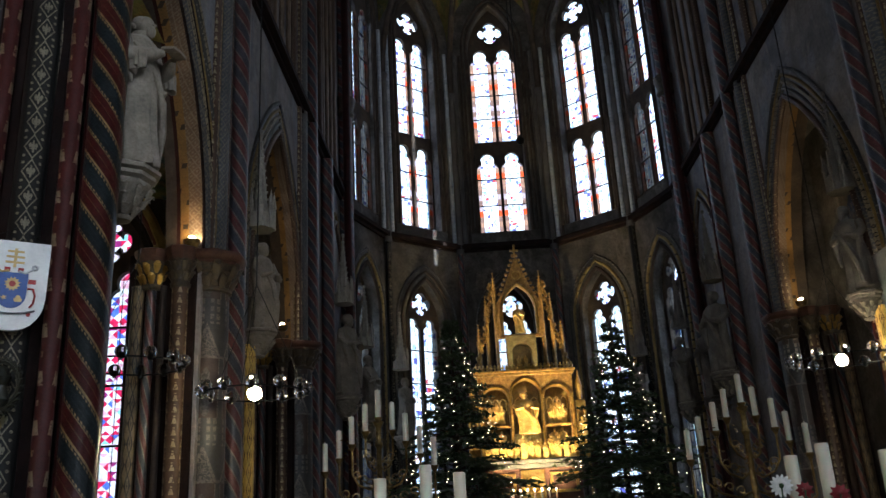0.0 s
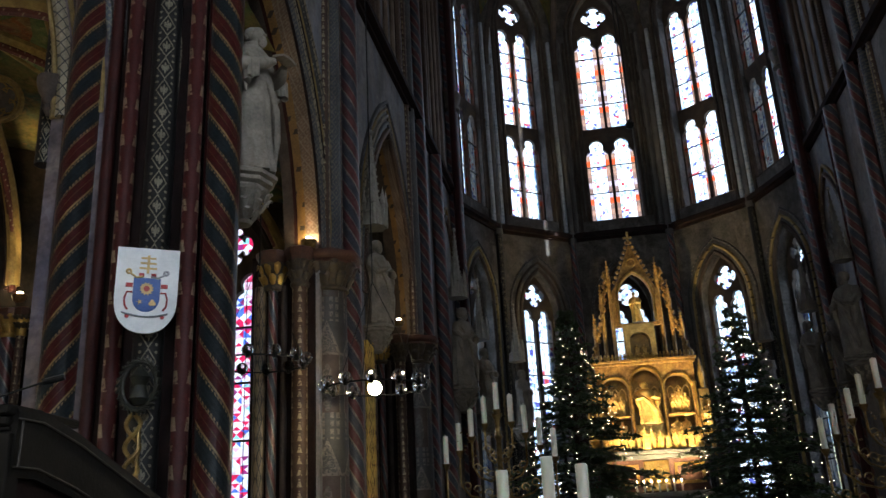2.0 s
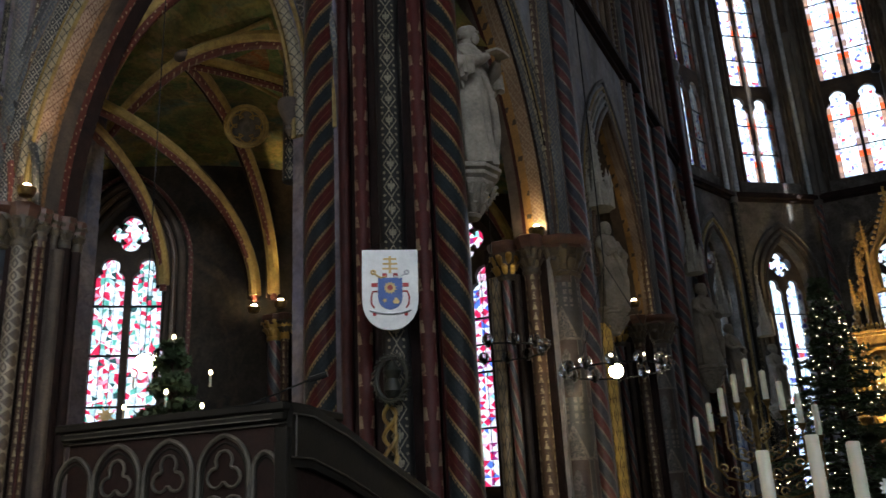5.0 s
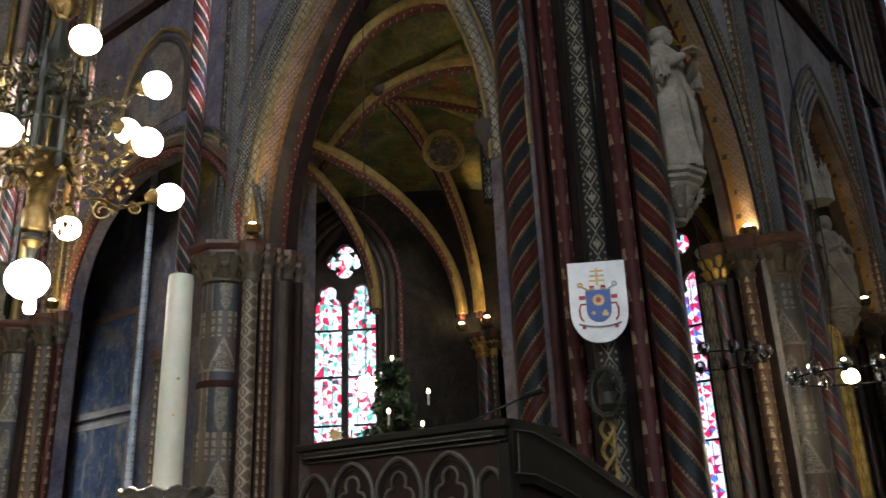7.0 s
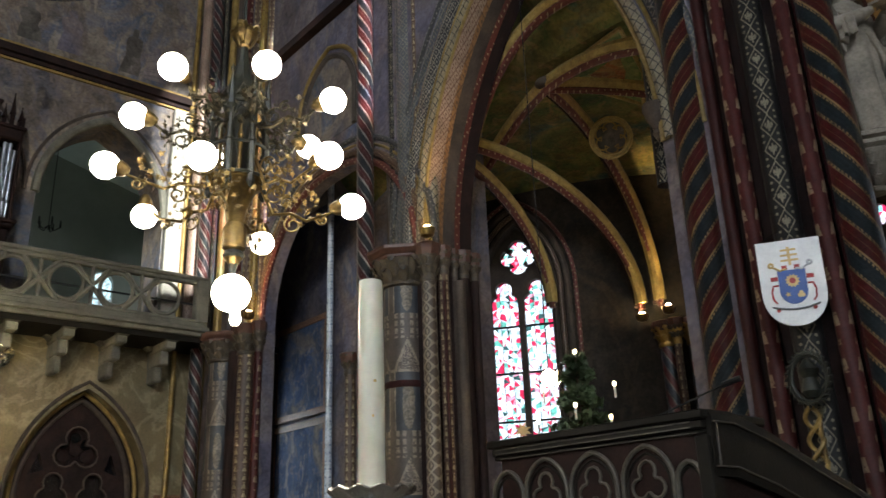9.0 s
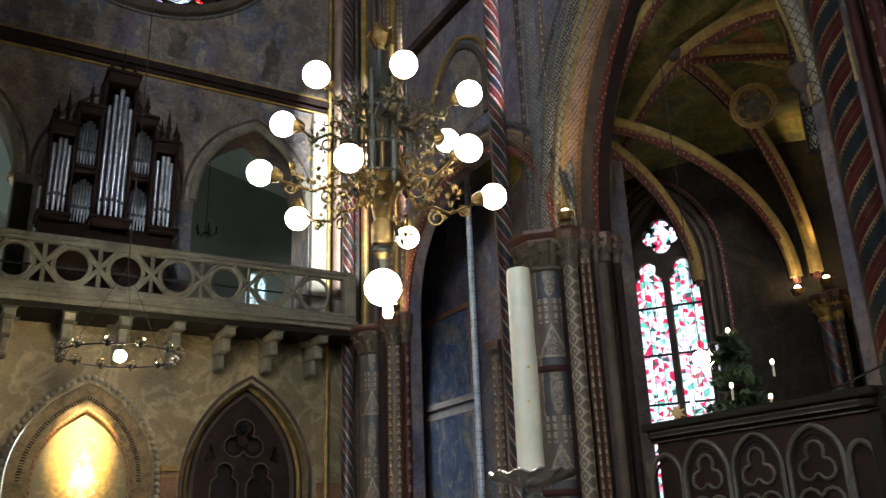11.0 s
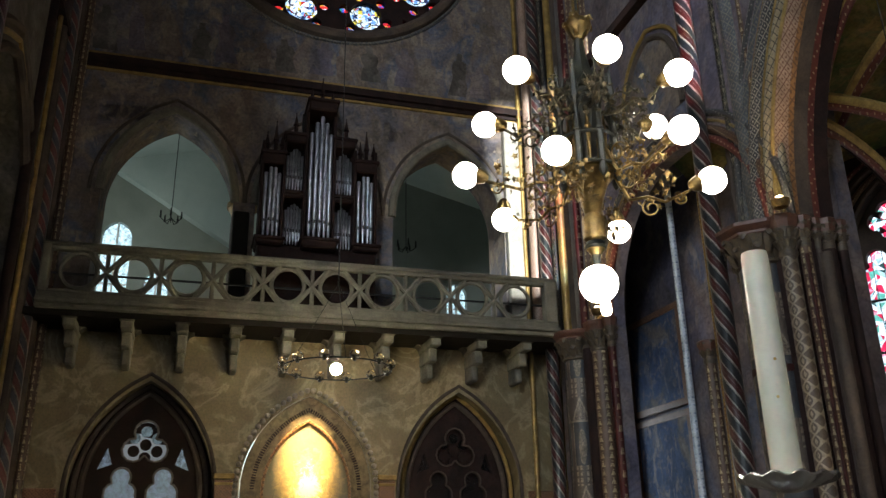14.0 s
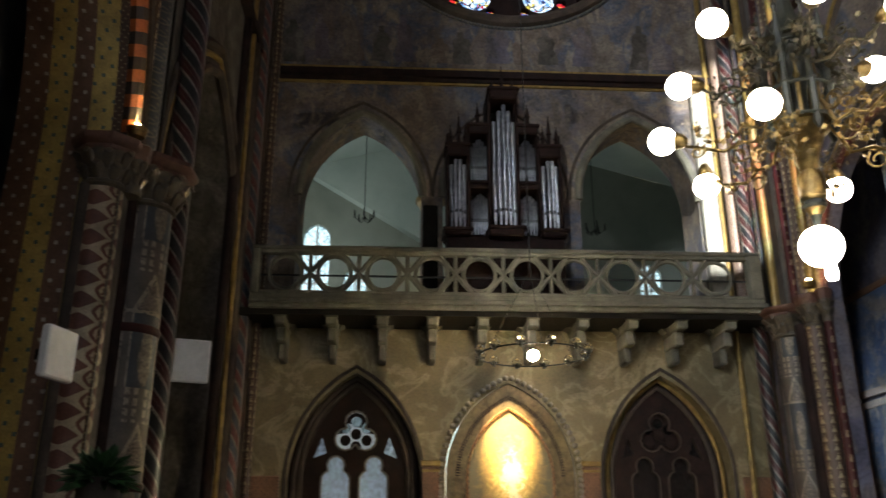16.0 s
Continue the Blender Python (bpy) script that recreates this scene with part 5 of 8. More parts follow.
def curled_leaf(r, made={}):
    """A leaf that leans outwards along +x and curls over; one mesh for each size."""
    key = round(r, 3)
    if key not in made:
        q = 0.24 * r + 0.03
        made[key] = Mesh().tube([(-0.5 * q, 0, -1.5 * q), (-0.1 * q, 0, -0.5 * q), (0.35 * q, 0, 0.5 * q), (0.9 * q, 0, 0.75 * q), (1.1 * q, 0, 0.2 * q)],
                                [0.35 * q, 0.75 * q, 0.85 * q, 0.6 * q, 0.2 * q], 7, flat=0.5).data()
    return made[key]


def capital(parent, x, y, z, r, mat=None, h=0.62):
    """Foliate capital under a moulded abacus, top at z."""
    bell = Mesh().lathe([(r, 0), (r * 1.12, 0.03), (r * 1.12, 0.07), (r, 0.1), (r * 1.08, 0.2), (r * 1.45, h - 0.16)], 16)
    rnd = random.Random(int(abs(x * 31 + y * 17) * 10))
    cap = part("capital", bell, mat or dark_bronze_paint, parent, "carved foliate capital", Matrix.Translation((x, y, z - h)))
    for tier, (zz, rr, k) in enumerate(((0.2, 1.14, 9), (0.36, 1.32, 9))):
        for i in range(k):
            a = 360 * (i + tier * 0.5) / k
            part("leaf", curled_leaf(r), mat or dark_bronze_paint, cap, at=Matrix.Translation((x, y, z - h + zz + rnd.uniform(-0.02, 0.02))) @ pose(0, 0, 0, 0, 0, a) @ Matrix.Translation((r * rr, 0, 0)))
    k = 8
    ab = Mesh()
    rings = [[Vector((q * math.cos(2 * math.pi * (i + 0.5) / k), q * math.sin(2 * math.pi * (i + 0.5) / k), zz)) for i in range(k)]
             for q, zz in ((r * 1.5, -0.17), (r * 1.56, -0.15), (r * 1.56, -0.11), (r * 1.7, -0.08), (r * 1.82, -0.03), (r * 1.82, 0.03), (r * 1.6, 0.05))]
    part("abacus", ab.loft(rings), maroon_gilt, parent, "moulded dark red abacus", Matrix.Translation((x, y, z)))


dark_bronze_paint = plain("dark_gilt_leaf_carving", (0.12, 0.09, 0.052), 0.5, 0.2, second=(0.06, 0.05, 0.045), scale=14)
maroon_gilt = plain("dark_red_gilt_moulding", (0.13, 0.06, 0.04), 0.45, second=(0.08, 0.03, 0.022), scale=5)


def pier(x, y, label, side, back, tall=20.0, group="transept piers", wide=False):
    """Clustered pier: painted drum, slim shafts, capitals, and the shafts that rise above. side: unit vector along the wall, back: into it."""
    p = thing("clustered_pier", (x, y, 0), label, "pier", group)
    s, b = Vector(side), Vector(back)

    def at(i, j):
        q = Vector((x, y)) + s * i + b * j
        return q.x, q.y
    core = Mesh()
    cx, cy = at(0, 0.5)
    core.lathe([(0.66, 0), (0.66, CAP)], 8, (cx, cy, 0))
    part("pier_core", core, near_black, p)
    column(p, "drum", *at(0, 0), 0, CAP - 0.6, 0.36, drum_paint, "drum painted with pale tracery")
    column(p, "shaft", *(at(0.74, 0.3) if wide else at(0.62, 0.02)), 0, CAP - 0.6, 0.24 if wide else 0.12, vine if wide else vine_brown, "shaft painted with cream sprigs")
    if wide:
        capital(p, *at(0.74, 0.3), CAP, 0.25)
    column(p, "shaft", *at(-0.6, 0.1), 0, CAP - 0.6, 0.09, lozenge_tan)
    column(p, "shaft", *at(0.8, 0.2), 0, CAP - 0.6, 0.03, maroon)
    column(p, "shaft", *at(0.9, 0.45), 0, CAP - 0.6, 0.09, dark_stone)
    for z in (2.3, 4.2):
        part("painted_band", Mesh().lathe([(0.365, z), (0.38, z + 0.02), (0.38, z + 0.09), (0.365, z + 0.11)], 18, (*at(0, 0), 0)), maroon, p)
    capital(p, *at(0, 0), CAP, 0.36)
    capital(p, *at(0.62, 0.02), CAP, 0.13)
    capital(p, *at(-0.6, 0.1), CAP, 0.11)
    for i, j, r, mat in ((0, 0.2, 0.24, diaper_dark), (0.36, 0.1, 0.08, sprig), (0.6, 0.18, 0.1, rope_line), (-0.36, 0.1, 0.09, lozenge), (-0.62, 0.2, 0.08, dark_stone)):
        column(p, "upper_shaft", *at(i, j), CAP, tall, r, mat)
    column(p, "twisted_shaft", *at(-0.98, -0.12), 0, tall, 0.2 if wide else 0.16, twist_s, "shaft with red and blue spiral bands")
    return p


pier(-11.05, 8.55, "painted clustered pier between the transept arches", (1, 0), (0, 1))
pier(-11.2, -3.33, "painted clustered pier beside a flowered yellow arch", (1, 0), (0, -1), wide=True)
corner = thing("corner_pier", (-17.9, 8.7, 0), "painted corner pier where the organ wall ends", "pier", "corner piers")
part("pier_core", Mesh().lathe([(0.7, 0), (0.7, 20)], 8, (-18.3, 9.1, 0)), dark_stone, corner)
column(corner, "drum", -17.65, 8.45, 0, CAP - 0.5, 0.32, drum_paint)
column(corner, "shaft", -16.58, 8.45, 0, CAP - 0.5, 0.17, sprig)
column(corner, "shaft", -17.05, 8.5, 0, CAP - 0.5, 0.2, near_black)
column(corner, "shaft", -16.12, 8.5, 0, CAP - 0.5, 0.085, castle)
column(corner, "twisted_shaft", -18.45, 8.15, 0, 20, 0.15, twist_s)
column(corner, "edge_shaft", -18.85, 7.78, 0, 20, 0.06, dull_gold)
# pink shaft and pale pilaster: the strip of sun is partly put into their colour
column(corner, "edge_shaft", -18.75, 8.0, 6.9, 20, 0.13, pink_lane)
part("pilaster", Mesh().box(-18.98, -18.78, 7.32, 7.72, 6.76, 12.5, 0.03), pale_stone, corner, "pale stone pilaster chosen pale for the strip of sun")
capital(corner, -17.65, 8.45, CAP - 0.05, 0.33)
capital(corner, -16.58, 8.45, CAP - 0.05, 0.18)
capital(corner, -16.12, 8.5, CAP - 0.05, 0.09)
for x, y, r, mat in ((-17.75, 8.8, 0.25, stone), (-17.4, 8.55, 0.09, castle), (-17.0, 8.58, 0.1, sprig), (-16.6, 8.56, 0.1, diaper_gold), (-16.25, 8.58, 0.08, sprig), (-18.1, 8.45, 0.1, dull_gold), (-18.3, 8.35, 0.08, lozenge)):
    column(corner, "upper_shaft", x, y, CAP, 20, r, mat)
corner = thing("corner_pier", (-17.9, -3.3, 0), "shadowed corner pier with slim gilt shafts", "pier", "corner piers")
part("pier_core", Mesh().lathe([(0.75, 0), (0.75, 20)], 8, (-18.4, -3.8, 0)), dark_stone, corner)
for x, y, r, mat in ((-18.7, -3.0, 0.09, sprig), (-18.5, -3.12, 0.05, pale_stone), (-18.1, -3.25, 0.16, twist_dark), (-17.6, -3.3, 0.09, dark_stone), (-17.2, -3.3, 0.05, dull_gold), (-16.6, -3.35, 0.1, near_black)):
    column(corner, "shaft", x, y, 0, 20, r, mat)
# shafts of the second bay
bay = thing("respond", (-14.4, 9.5, 0), "slim dark respond with a small capital beside a pale shaft", "column", "bay responds")
column(bay, "shaft", -14.2, 9.55, 0, 5.2, 0.11, sprig)
column(bay, "shaft", -13.9, 9.6, 0, 8.6, 0.08, diaper_gold)
column(bay, "pale_shaft", -15.3, 9.75, 0, 9.9, 0.07, blue_dots, "pale shaft with blue bands")
capital(bay, -14.2, 9.55, 5.5, 0.12, None, 0.4)
jamb = thing("respond", (-10.4, 9.0, 0), "dark slim shafts in the jamb of the chapel arch", "column", "bay responds")
for y, r, mat in ((8.85, 0.09, sprig), (9.1, 0.05, dark_stone), (9.3, 0.09, near_black), (9.55, 0.07, near_black)):
    column(jamb, "shaft", -10.38, y, 0, CAP - 0.3, r, mat)
    capital(jamb, -10.38, y, CAP, r, None, 0.45)
# chapel columns
for x, y in ((-10.25, 14.75), (-9.75, 15.0)):
    p = thing("chapel_column", (x, y, 0), "slim dark chapel column with gilt rings", "column", "chapel columns")
    column(p, "shaft", x, y, 0, CAP - 0.9, 0.16, twist_dark)
    column(p, "shaft", x + 0.3, y - 0.1, 0, CAP - 0.9, 0.08, sprig)
    capital(p, x, y, CAP - 0.5, 0.17, gold, 0.5)
    capital(p, x + 0.3, y - 0.1, CAP - 0.5, 0.09, gold, 0.5)

# crossing pier
p = thing("crossing_pier", (-4.4, 9.3, 0), "great crossing pier of maroon shafts and red-blue spiral columns", "pier")
poly = [(-5.6, 9.0), (-5.15, 8.85), (-4.75, 8.5), (-4.3, 8.28), (-3.85, 8.3), (-3.55, 8.6), (-3.8, 9.2), (-4.2, 9.8), (-5.1, 10.0), (-5.7, 9.6)]
part("pier_core", Mesh().loft([[(x, y, 0) for x, y in poly], [(x, y, 25.5) for x, y in poly]]), near_black, p)
column(p, "twisted_column", -5.3, 8.62, 0, 25, 0.21, twist_r, "column with rising red and blue spiral bands")
column(p, "twisted_column", -3.5, 8.42, 0, 25, 0.2, twist_l, "column with falling red and blue spiral bands")
column(p, "emblem_shaft", -4.53, 8.28, 0, 25, 0.085, castle, "maroon shaft with cream towers")
column(p, "emblem_shaft", -3.72, 8.16, 0, 25, 0.085, castle)
column(p, "lozenge_shaft", -4.07, 8.12, 0, 25, 0.15, lozenge, "dark shaft with cream lozenges")
column(p, "fillet", -4.9, 8.52, 0, 25, 0.07, maroon)
column(p, "fillet", -3.6, 8.3, 0, 25, 0.05, maroon)
for i, (x, y, r, mat) in enumerate(((-5.62, 8.72, 0.1, diaper_dark), (-5.85, 8.78, 0.11, lozenge)   )):
    column(p, "side_shaft", x, y, 0 if i == 2 else 6.0, 25, r, mat)
part("console", Mesh().lathe([(0.02, 0), (0.07, 0.08), (0.05, 0.15), (0.13, 0.3), (0.16, 0.42), (0.16, 0.5)], 10), dark_stone, p, at=Matrix.Translation((-5.75, 8.6, 6.55)))

# choir piers, each beside its arch
def choir_pier(s, b0, label, strip_too=False):
    """Pier at the eastern end of an arch whose edge is at b0."""
    at = lambda a, b: (CH @ Vector((s * a, b, 0)))[:2]
    p = thing("choir_pier", (*at(6.2, b0), 0), label, "pier", "choir piers")
    core = Mesh().loft([[CH @ Vector((s * a, b, z)) for a, b in ((7.1, b0 - 0.03), (6.02, b0 - 0.03), (5.98, b0 + 0.2), (5.98, b0 + 0.9), (7.1, b0 + 0.9))] for z in (0, CHOIR_CAP)])
    part("pier_core", core, near_black, p)
    column(p, "drum", *at(5.97, b0 + 0.47), 0, CHOIR_CAP - 0.55, 0.34, drum_choir, "drum painted with pale niches and tracery")
    column(p, "shaft", *at(6.24, b0 - 0.1), 0, CHOIR_CAP - 0.55, 0.125, sprig, "shaft painted with cream sprigs")
    column(p, "shaft", *at(6.52, b0 - 0.06), 0, CHOIR_CAP - 0.55, 0.05, dark_stone)
    column(p, "shaft", *at(6.72, b0 - 0.05), 0, CHOIR_CAP - 0.55, 0.08, twist_dark)
    column(p, "shaft", *at(6.92, b0 - 0.08), 0, CHOIR_CAP - 0.55, 0.1, lozenge_tan)
    column(p, "shaft", *at(5.93, b0 + 0.98), 0, CHOIR_CAP - 0.55, 0.06, maroon)
    capital(p, *at(5.97, b0 + 0.47), CHOIR_CAP, 0.34)
    capital(p, *at(6.24, b0 - 0.1), CHOIR_CAP, 0.14)
    capital(p, *at(6.72, b0 - 0.0), CHOIR_CAP, 0.17)
    for a, b, r, m in ((5.95, b0 + 0.75, 0.16, diaper_dark), (5.97, b0 + 0.5, 0.07, dull_gold), (5.95, b0 + 0.3, 0.1, sprig), (5.93, b0 + 1.05, 0.08, sprig)):
        column(p, "upper_shaft", *at(a, b), CHOIR_CAP, 20, r, m)
    column(p, "twisted_shaft", *at(5.82, b0 + 1.5), 0, 20, 0.17, twist_dark, "shaft with dark spiral bands")
    if strip_too:
        column(p, "gilt_strip", *at(5.9, b0 + 2.8), 0, 5.2, 0.12, lozenge_gold, "gilt shaft with dark lozenges")
        column(p, "emblem_shaft", *at(5.92, b0 + 3.15), 0, 5.2, 0.07, castle)


for s in (-1, 1):
    choir_pier(s, 12.98, "clustered choir pier with painted drum and capital", True)
    choir_pier(s, 20.0, "clustered choir pier with painted drum and capital")
    q = CH @ Vector((s * 5.75, 27.2, 0))
    p = thing("apse_pier", q, "tall twisted shaft between choir and apse", "column", "apse piers")
    column(p, "twisted_shaft", q.x, q.y, 0, 22, 0.26, twist_dark)
    column(p, "shaft", q.x - s * 0.1, q.y - 0.42, 0, 22, 0.13, maroon)
    q2 = CH @ Vector((s * 5.8, 23.7, 0))
    column(p, "shaft", q2.x, q2.y, 0, 12.6, 0.2, twist_dark)
    column(p, "shaft", q2.x, q2.y + 0.5, 0, 12.6, 0.1, castle)
    part("ring", Mesh().lathe([(0.26, 15.8), (0.36, 15.9), (0.3, 16.1), (0.4, 16.4), (0.4, 16.55), (0.26, 16.6)], 14, (q.x, q.y, 0)), dark_bronze_paint, p)

# ---- uplights on the capitals ----
def uplight(x, y, z, towards, power=24.0, wide=40):
    u = thing("uplight", (x, y, z), "small lit brass uplight on a capital", "lamp", "uplights")
    part("bowl", Mesh().lathe([(0.03, 0), (0.1, 0.02), (0.13, 0.08), (0.14, 0.14), (0.12, 0.14), (0.1, 0.06)], 14, (x, y, z)), brass, u)
    part("lens", Mesh().lathe([(0.06, 0.1), (0.06, 0.17), (0.045, 0.2), (0.0, 0.215)], 14, (x, y, z)), uplight_lit, u)
    lamp("SPOT", look((x, y, z + 0.24), (x + towards[0], y + towards[1], z + 2.2)), power, (1.0, 0.7, 0.33), 0.05, spot=wide, blend=1.0)


for a, b, power, out, wide in ((-6.08, 12.86, 9, 0.0, 40), (-6.02, 18.95, 8, 0.0, 40), (6.05, 19.7, 26, 0.35, 65)):
    q = CH @ Vector((a, b, CHOIR_CAP + 0.03))
    uplight(q.x, q.y, q.z, (out, 0.4 - out * 1.6), power, wide)
uplight(-10.1, 8.3, CAP + 0.02, (-0.2, 0.35), 34)
uplight(-10.32, -3.27, CAP + 0.06, (0.3, -0.55), 70, 75)
uplight(-9.85, 14.35, CAP - 0.42, (-0.05, 0.35), 90)
uplight(-10.55, 14.4, CAP - 0.42, (-0.1, 0.3), 25)
uplight(-16.1, 8.22, CAP, (0.2, 0.5), 40)

# ---- statues on consoles ----
def statue_mesh(h, seed, book=False):
    rnd = random.Random(seed)
    me = Mesh()
    ph = [rnd.uniform(0, 6.28) for _ in range(6)]
    prof = [(0.0, 0.155), (0.03, 0.18), (0.12, 0.16), (0.3, 0.15), (0.45, 0.142), (0.55, 0.135), (0.63, 0.14), (0.72, 0.145), (0.77, 0.14), (0.805, 0.115), (0.825, 0.07), (0.84, 0.045), (0.87, 0.042)]
    rings = []
    n = 40
    for zf, r in prof:
        ring = []
        for i in range(n):
            a = 2 * math.pi * i / n
            depth = 0.13 * max(0.0, 1 - zf / 0.8) + 0.035
            f = 1 + depth * (math.sin(7 * a + ph[0] + 2.4 * zf) * 0.6 + math.sin(11 * a + ph[1] - 3 * zf) * 0.35 + math.sin(3 * a + ph[2] + 5 * zf) * 0.5)
            if zf > 0.82:
                f = 1
            sway = 0.03 * math.sin(zf * 4 + ph[3])
            ring.append((h * (sway + r * f * 0.95 * math.cos(a)), h * (r * f * 0.72 * math.sin(a)), h * zf))
        rings.append(ring)
    me.loft(rings)
    sway = 0.03 * math.sin(0.86 * 4 + ph[3]) * h
    me.ball((sway, -0.02 * h, 0.922 * h), 0.062 * h, 14, 10, sx=0.85, sy=1.0, sz=1.22)
    me.ball((sway, 0.012 * h, 0.935 * h), 0.064 * h, 12, 8, sx=0.95, sy=0.95, sz=1.05)
    me.ball((sway, -0.05 * h, 0.878 * h), 0.038 * h, 8, 6, sz=1.5)
    for s in (-1, 1):
        reach = 0.24 if book and s > 0 else 0.16
        me.tube([(s * 0.125 * h, 0, 0.775 * h), (s * 0.165 * h, -0.02 * h, 0.66 * h), (s * 0.14 * h, -0.1 * h, 0.585 * h), (s * 0.05 * h, -reach * h, 0.62 * h)],
                [0.045 * h, 0.05 * h, 0.048 * h, 0.022 * h], 9)
        me.tube([(s * 0.145 * h, -0.05 * h, 0.64 * h), (s * 0.14 * h, -0.08 * h, 0.5 * h), (s * 0.11 * h, -0.1 * h, 0.3 * h)], [0.045 * h, 0.04 * h, 0.012 * h], 7)
    me.tube([(-0.12 * h, -0.08 * h, 0.72 * h), (0.02 * h, -0.12 * h, 0.5 * h), (0.1 * h, -0.11 * h, 0.3 * h), (0.12 * h, -0.1 * h, 0.08 * h)], [0.012 * h, 0.035 * h, 0.04 * h, 0.02 * h], 7)
    if book:
        me.box(-0.045 * h, 0.06 * h, -0.3 * h, -0.21 * h, 0.632 * h, 0.652 * h, 0.008)
    return me.data()


def reader_mesh(h):
    """A robed standing shape with a bowed head that reads from an open book; it faces -y."""
    rows = [(0.0, 0.135, 0.165, 0.0), (0.02, 0.14, 0.17, 0.0), (0.1, 0.13, 0.155, 0.0), (0.25, 0.128, 0.148, 0.01), (0.4, 0.13, 0.15, 0.015), (0.5, 0.135, 0.15, 0.01), (0.58, 0.14, 0.148, 0.0),
            (0.66, 0.145, 0.14, 0.0), (0.74, 0.15, 0.13, 0.005), (0.79, 0.14, 0.115, 0.005), (0.82, 0.105, 0.09, 0.0), (0.845, 0.062, 0.062, -0.012), (0.875, 0.05, 0.055, -0.022)]
    rings, n, k = [], 80, 56
    for j in range(k + 1):
        z = 0.875 * j / k
        b = max(i for i in range(len(rows) - 1) if rows[i][0] <= z + 1e-9)
        p, q = rows[b], rows[b + 1]
        f = (z - p[0]) / (q[0] - p[0])
        f = f * f * (3 - 2 * f)
        rx, ry, oy = (p[i] + (q[i] - p[i]) * f for i in (1, 2, 3))
        ring = []
        for i in range(n):
            a = 2 * math.pi * i / n
            low = max(0.0, min(1.0, (0.62 - z) / 0.35))
            fold = 0.11 * low * (abs(math.sin(4.5 * a + 0.6 + 1.6 * z)) ** 0.6 - 0.6) + 0.05 * low * math.sin(13 * a + 4 * z)
            up = max(0.0, min(1.0, (z - 0.4) / 0.2)) * max(0.0, min(1.0, (0.82 - z) / 0.1))
            fold += 0.07 * up * math.sin(26 * z + 2.2 * math.sin(a + 0.5) + 3 * a)
            ring.append((h * rx * (1 + fold) * math.cos(a), h * (oy + ry * (1 + fold) * math.sin(a)), h * z))
        rings.append(ring)
    me = Mesh().loft(rings)
    me.ball((0, -0.045 * h, 0.925 * h), 0.052 * h, 16, 12, sx=0.9, sy=1.05, sz=1.25)
    me.ball((0, -0.012 * h, 0.938 * h), 0.058 * h, 16, 10, sx=1.02, sy=1.0, sz=1.0)
    me.ball((0, 0.018 * h, 0.905 * h), 0.04 * h, 10, 8, sz=1.3)
    me.tube([(0, -0.09 * h, 0.935 * h), (0, -0.108 * h, 0.918 * h), (0, -0.096 * h, 0.91 * h)], [0.008 * h, 0.013 * h, 0.009 * h], 7)
    me.ball((0, -0.085 * h, 0.88 * h), 0.03 * h, 8, 7, sz=1.5)
    for i in range(14):
        a = math.pi * (i / 13) + 0.0
        me.ball((0.055 * h * math.cos(a), (0.0 + 0.05 * math.sin(a)) * h, (0.905 + 0.02 * math.sin(3 * a)) * h), 0.018 * h, 7, 6)
    for s in (-1, 1):
        me.tube([(s * 0.12 * h, 0.0, 0.78 * h), (s * 0.165 * h, -0.02 * h, 0.7 * h), (s * 0.16 * h, -0.07 * h, 0.635 * h), (s * 0.09 * h, -0.16 * h, 0.66 * h), (s * 0.045 * h, -0.215 * h, 0.685 * h)],
                [0.05 * h, 0.058 * h, 0.056 * h, 0.042 * h, 0.02 * h], 12)
        for d in range(4):
            me.tube([(s * 0.15 * h, (-0.05 - 0.03 * d) * h, (0.64 + 0.004 * d) * h), (s * 0.152 * h, (-0.06 - 0.03 * d) * h, (0.56 - 0.02 * (d % 2)) * h), (s * 0.13 * h, (-0.07 - 0.025 * d) * h, (0.48 + 0.04 * d) * h)],
                    [0.03 * h, 0.026 * h, 0.006 * h], 8)
        leaf = Matrix.Translation((s * 0.035 * h, -0.25 * h, 0.705 * h)) @ pose(0, 0, 0, 8, s * 9, 0)
        me.box(-0.036 * h, 0.036 * h, -0.042 * h, 0.042 * h, -0.008 * h, 0.008 * h, 0.004, m=leaf)
    for k in range(5):
        me.tube([((-0.13 + 0.03 * k) * h, (-0.07 - 0.012 * k) * h, (0.74 - 0.03 * k) * h), ((-0.02 + 0.02 * k) * h, -0.155 * h, (0.56 - 0.035 * k) * h), ((0.1 + 0.008 * k) * h, -0.115 * h, (0.42 - 0.04 * k) * h), ((0.12 + 0.004 * k) * h, -0.1 * h, (0.2 - 0.03 * k) * h)],
                [0.008 * h, 0.02 * h, 0.022 * h, 0.008 * h], 8)
    return me.data()


def console_mesh(r):
    me = Mesh()
    me.loft([[Vector((q * math.cos(2 * math.pi * (i + 0.5) / 8), q * math.sin(2 * math.pi * (i + 0.5) / 8), z)) for i in range(8)]
             for q, z in ((0.75 * r, -0.42), (0.85 * r, -0.36), (0.85 * r, -0.3), (1.0 * r, -0.24), (1.0 * r, -0.16), (1.15 * r, -0.12), (1.15 * r, -0.04), (1.05 * r, 0.0))])
    me.lathe([(0.02, -1.1), (0.14, -1.05), (0.17, -0.98), (0.1, -0.92), (0.3 * r, -0.85), (0.6 * r, -0.6), (0.75 * r, -0.42)], 12)
    return me


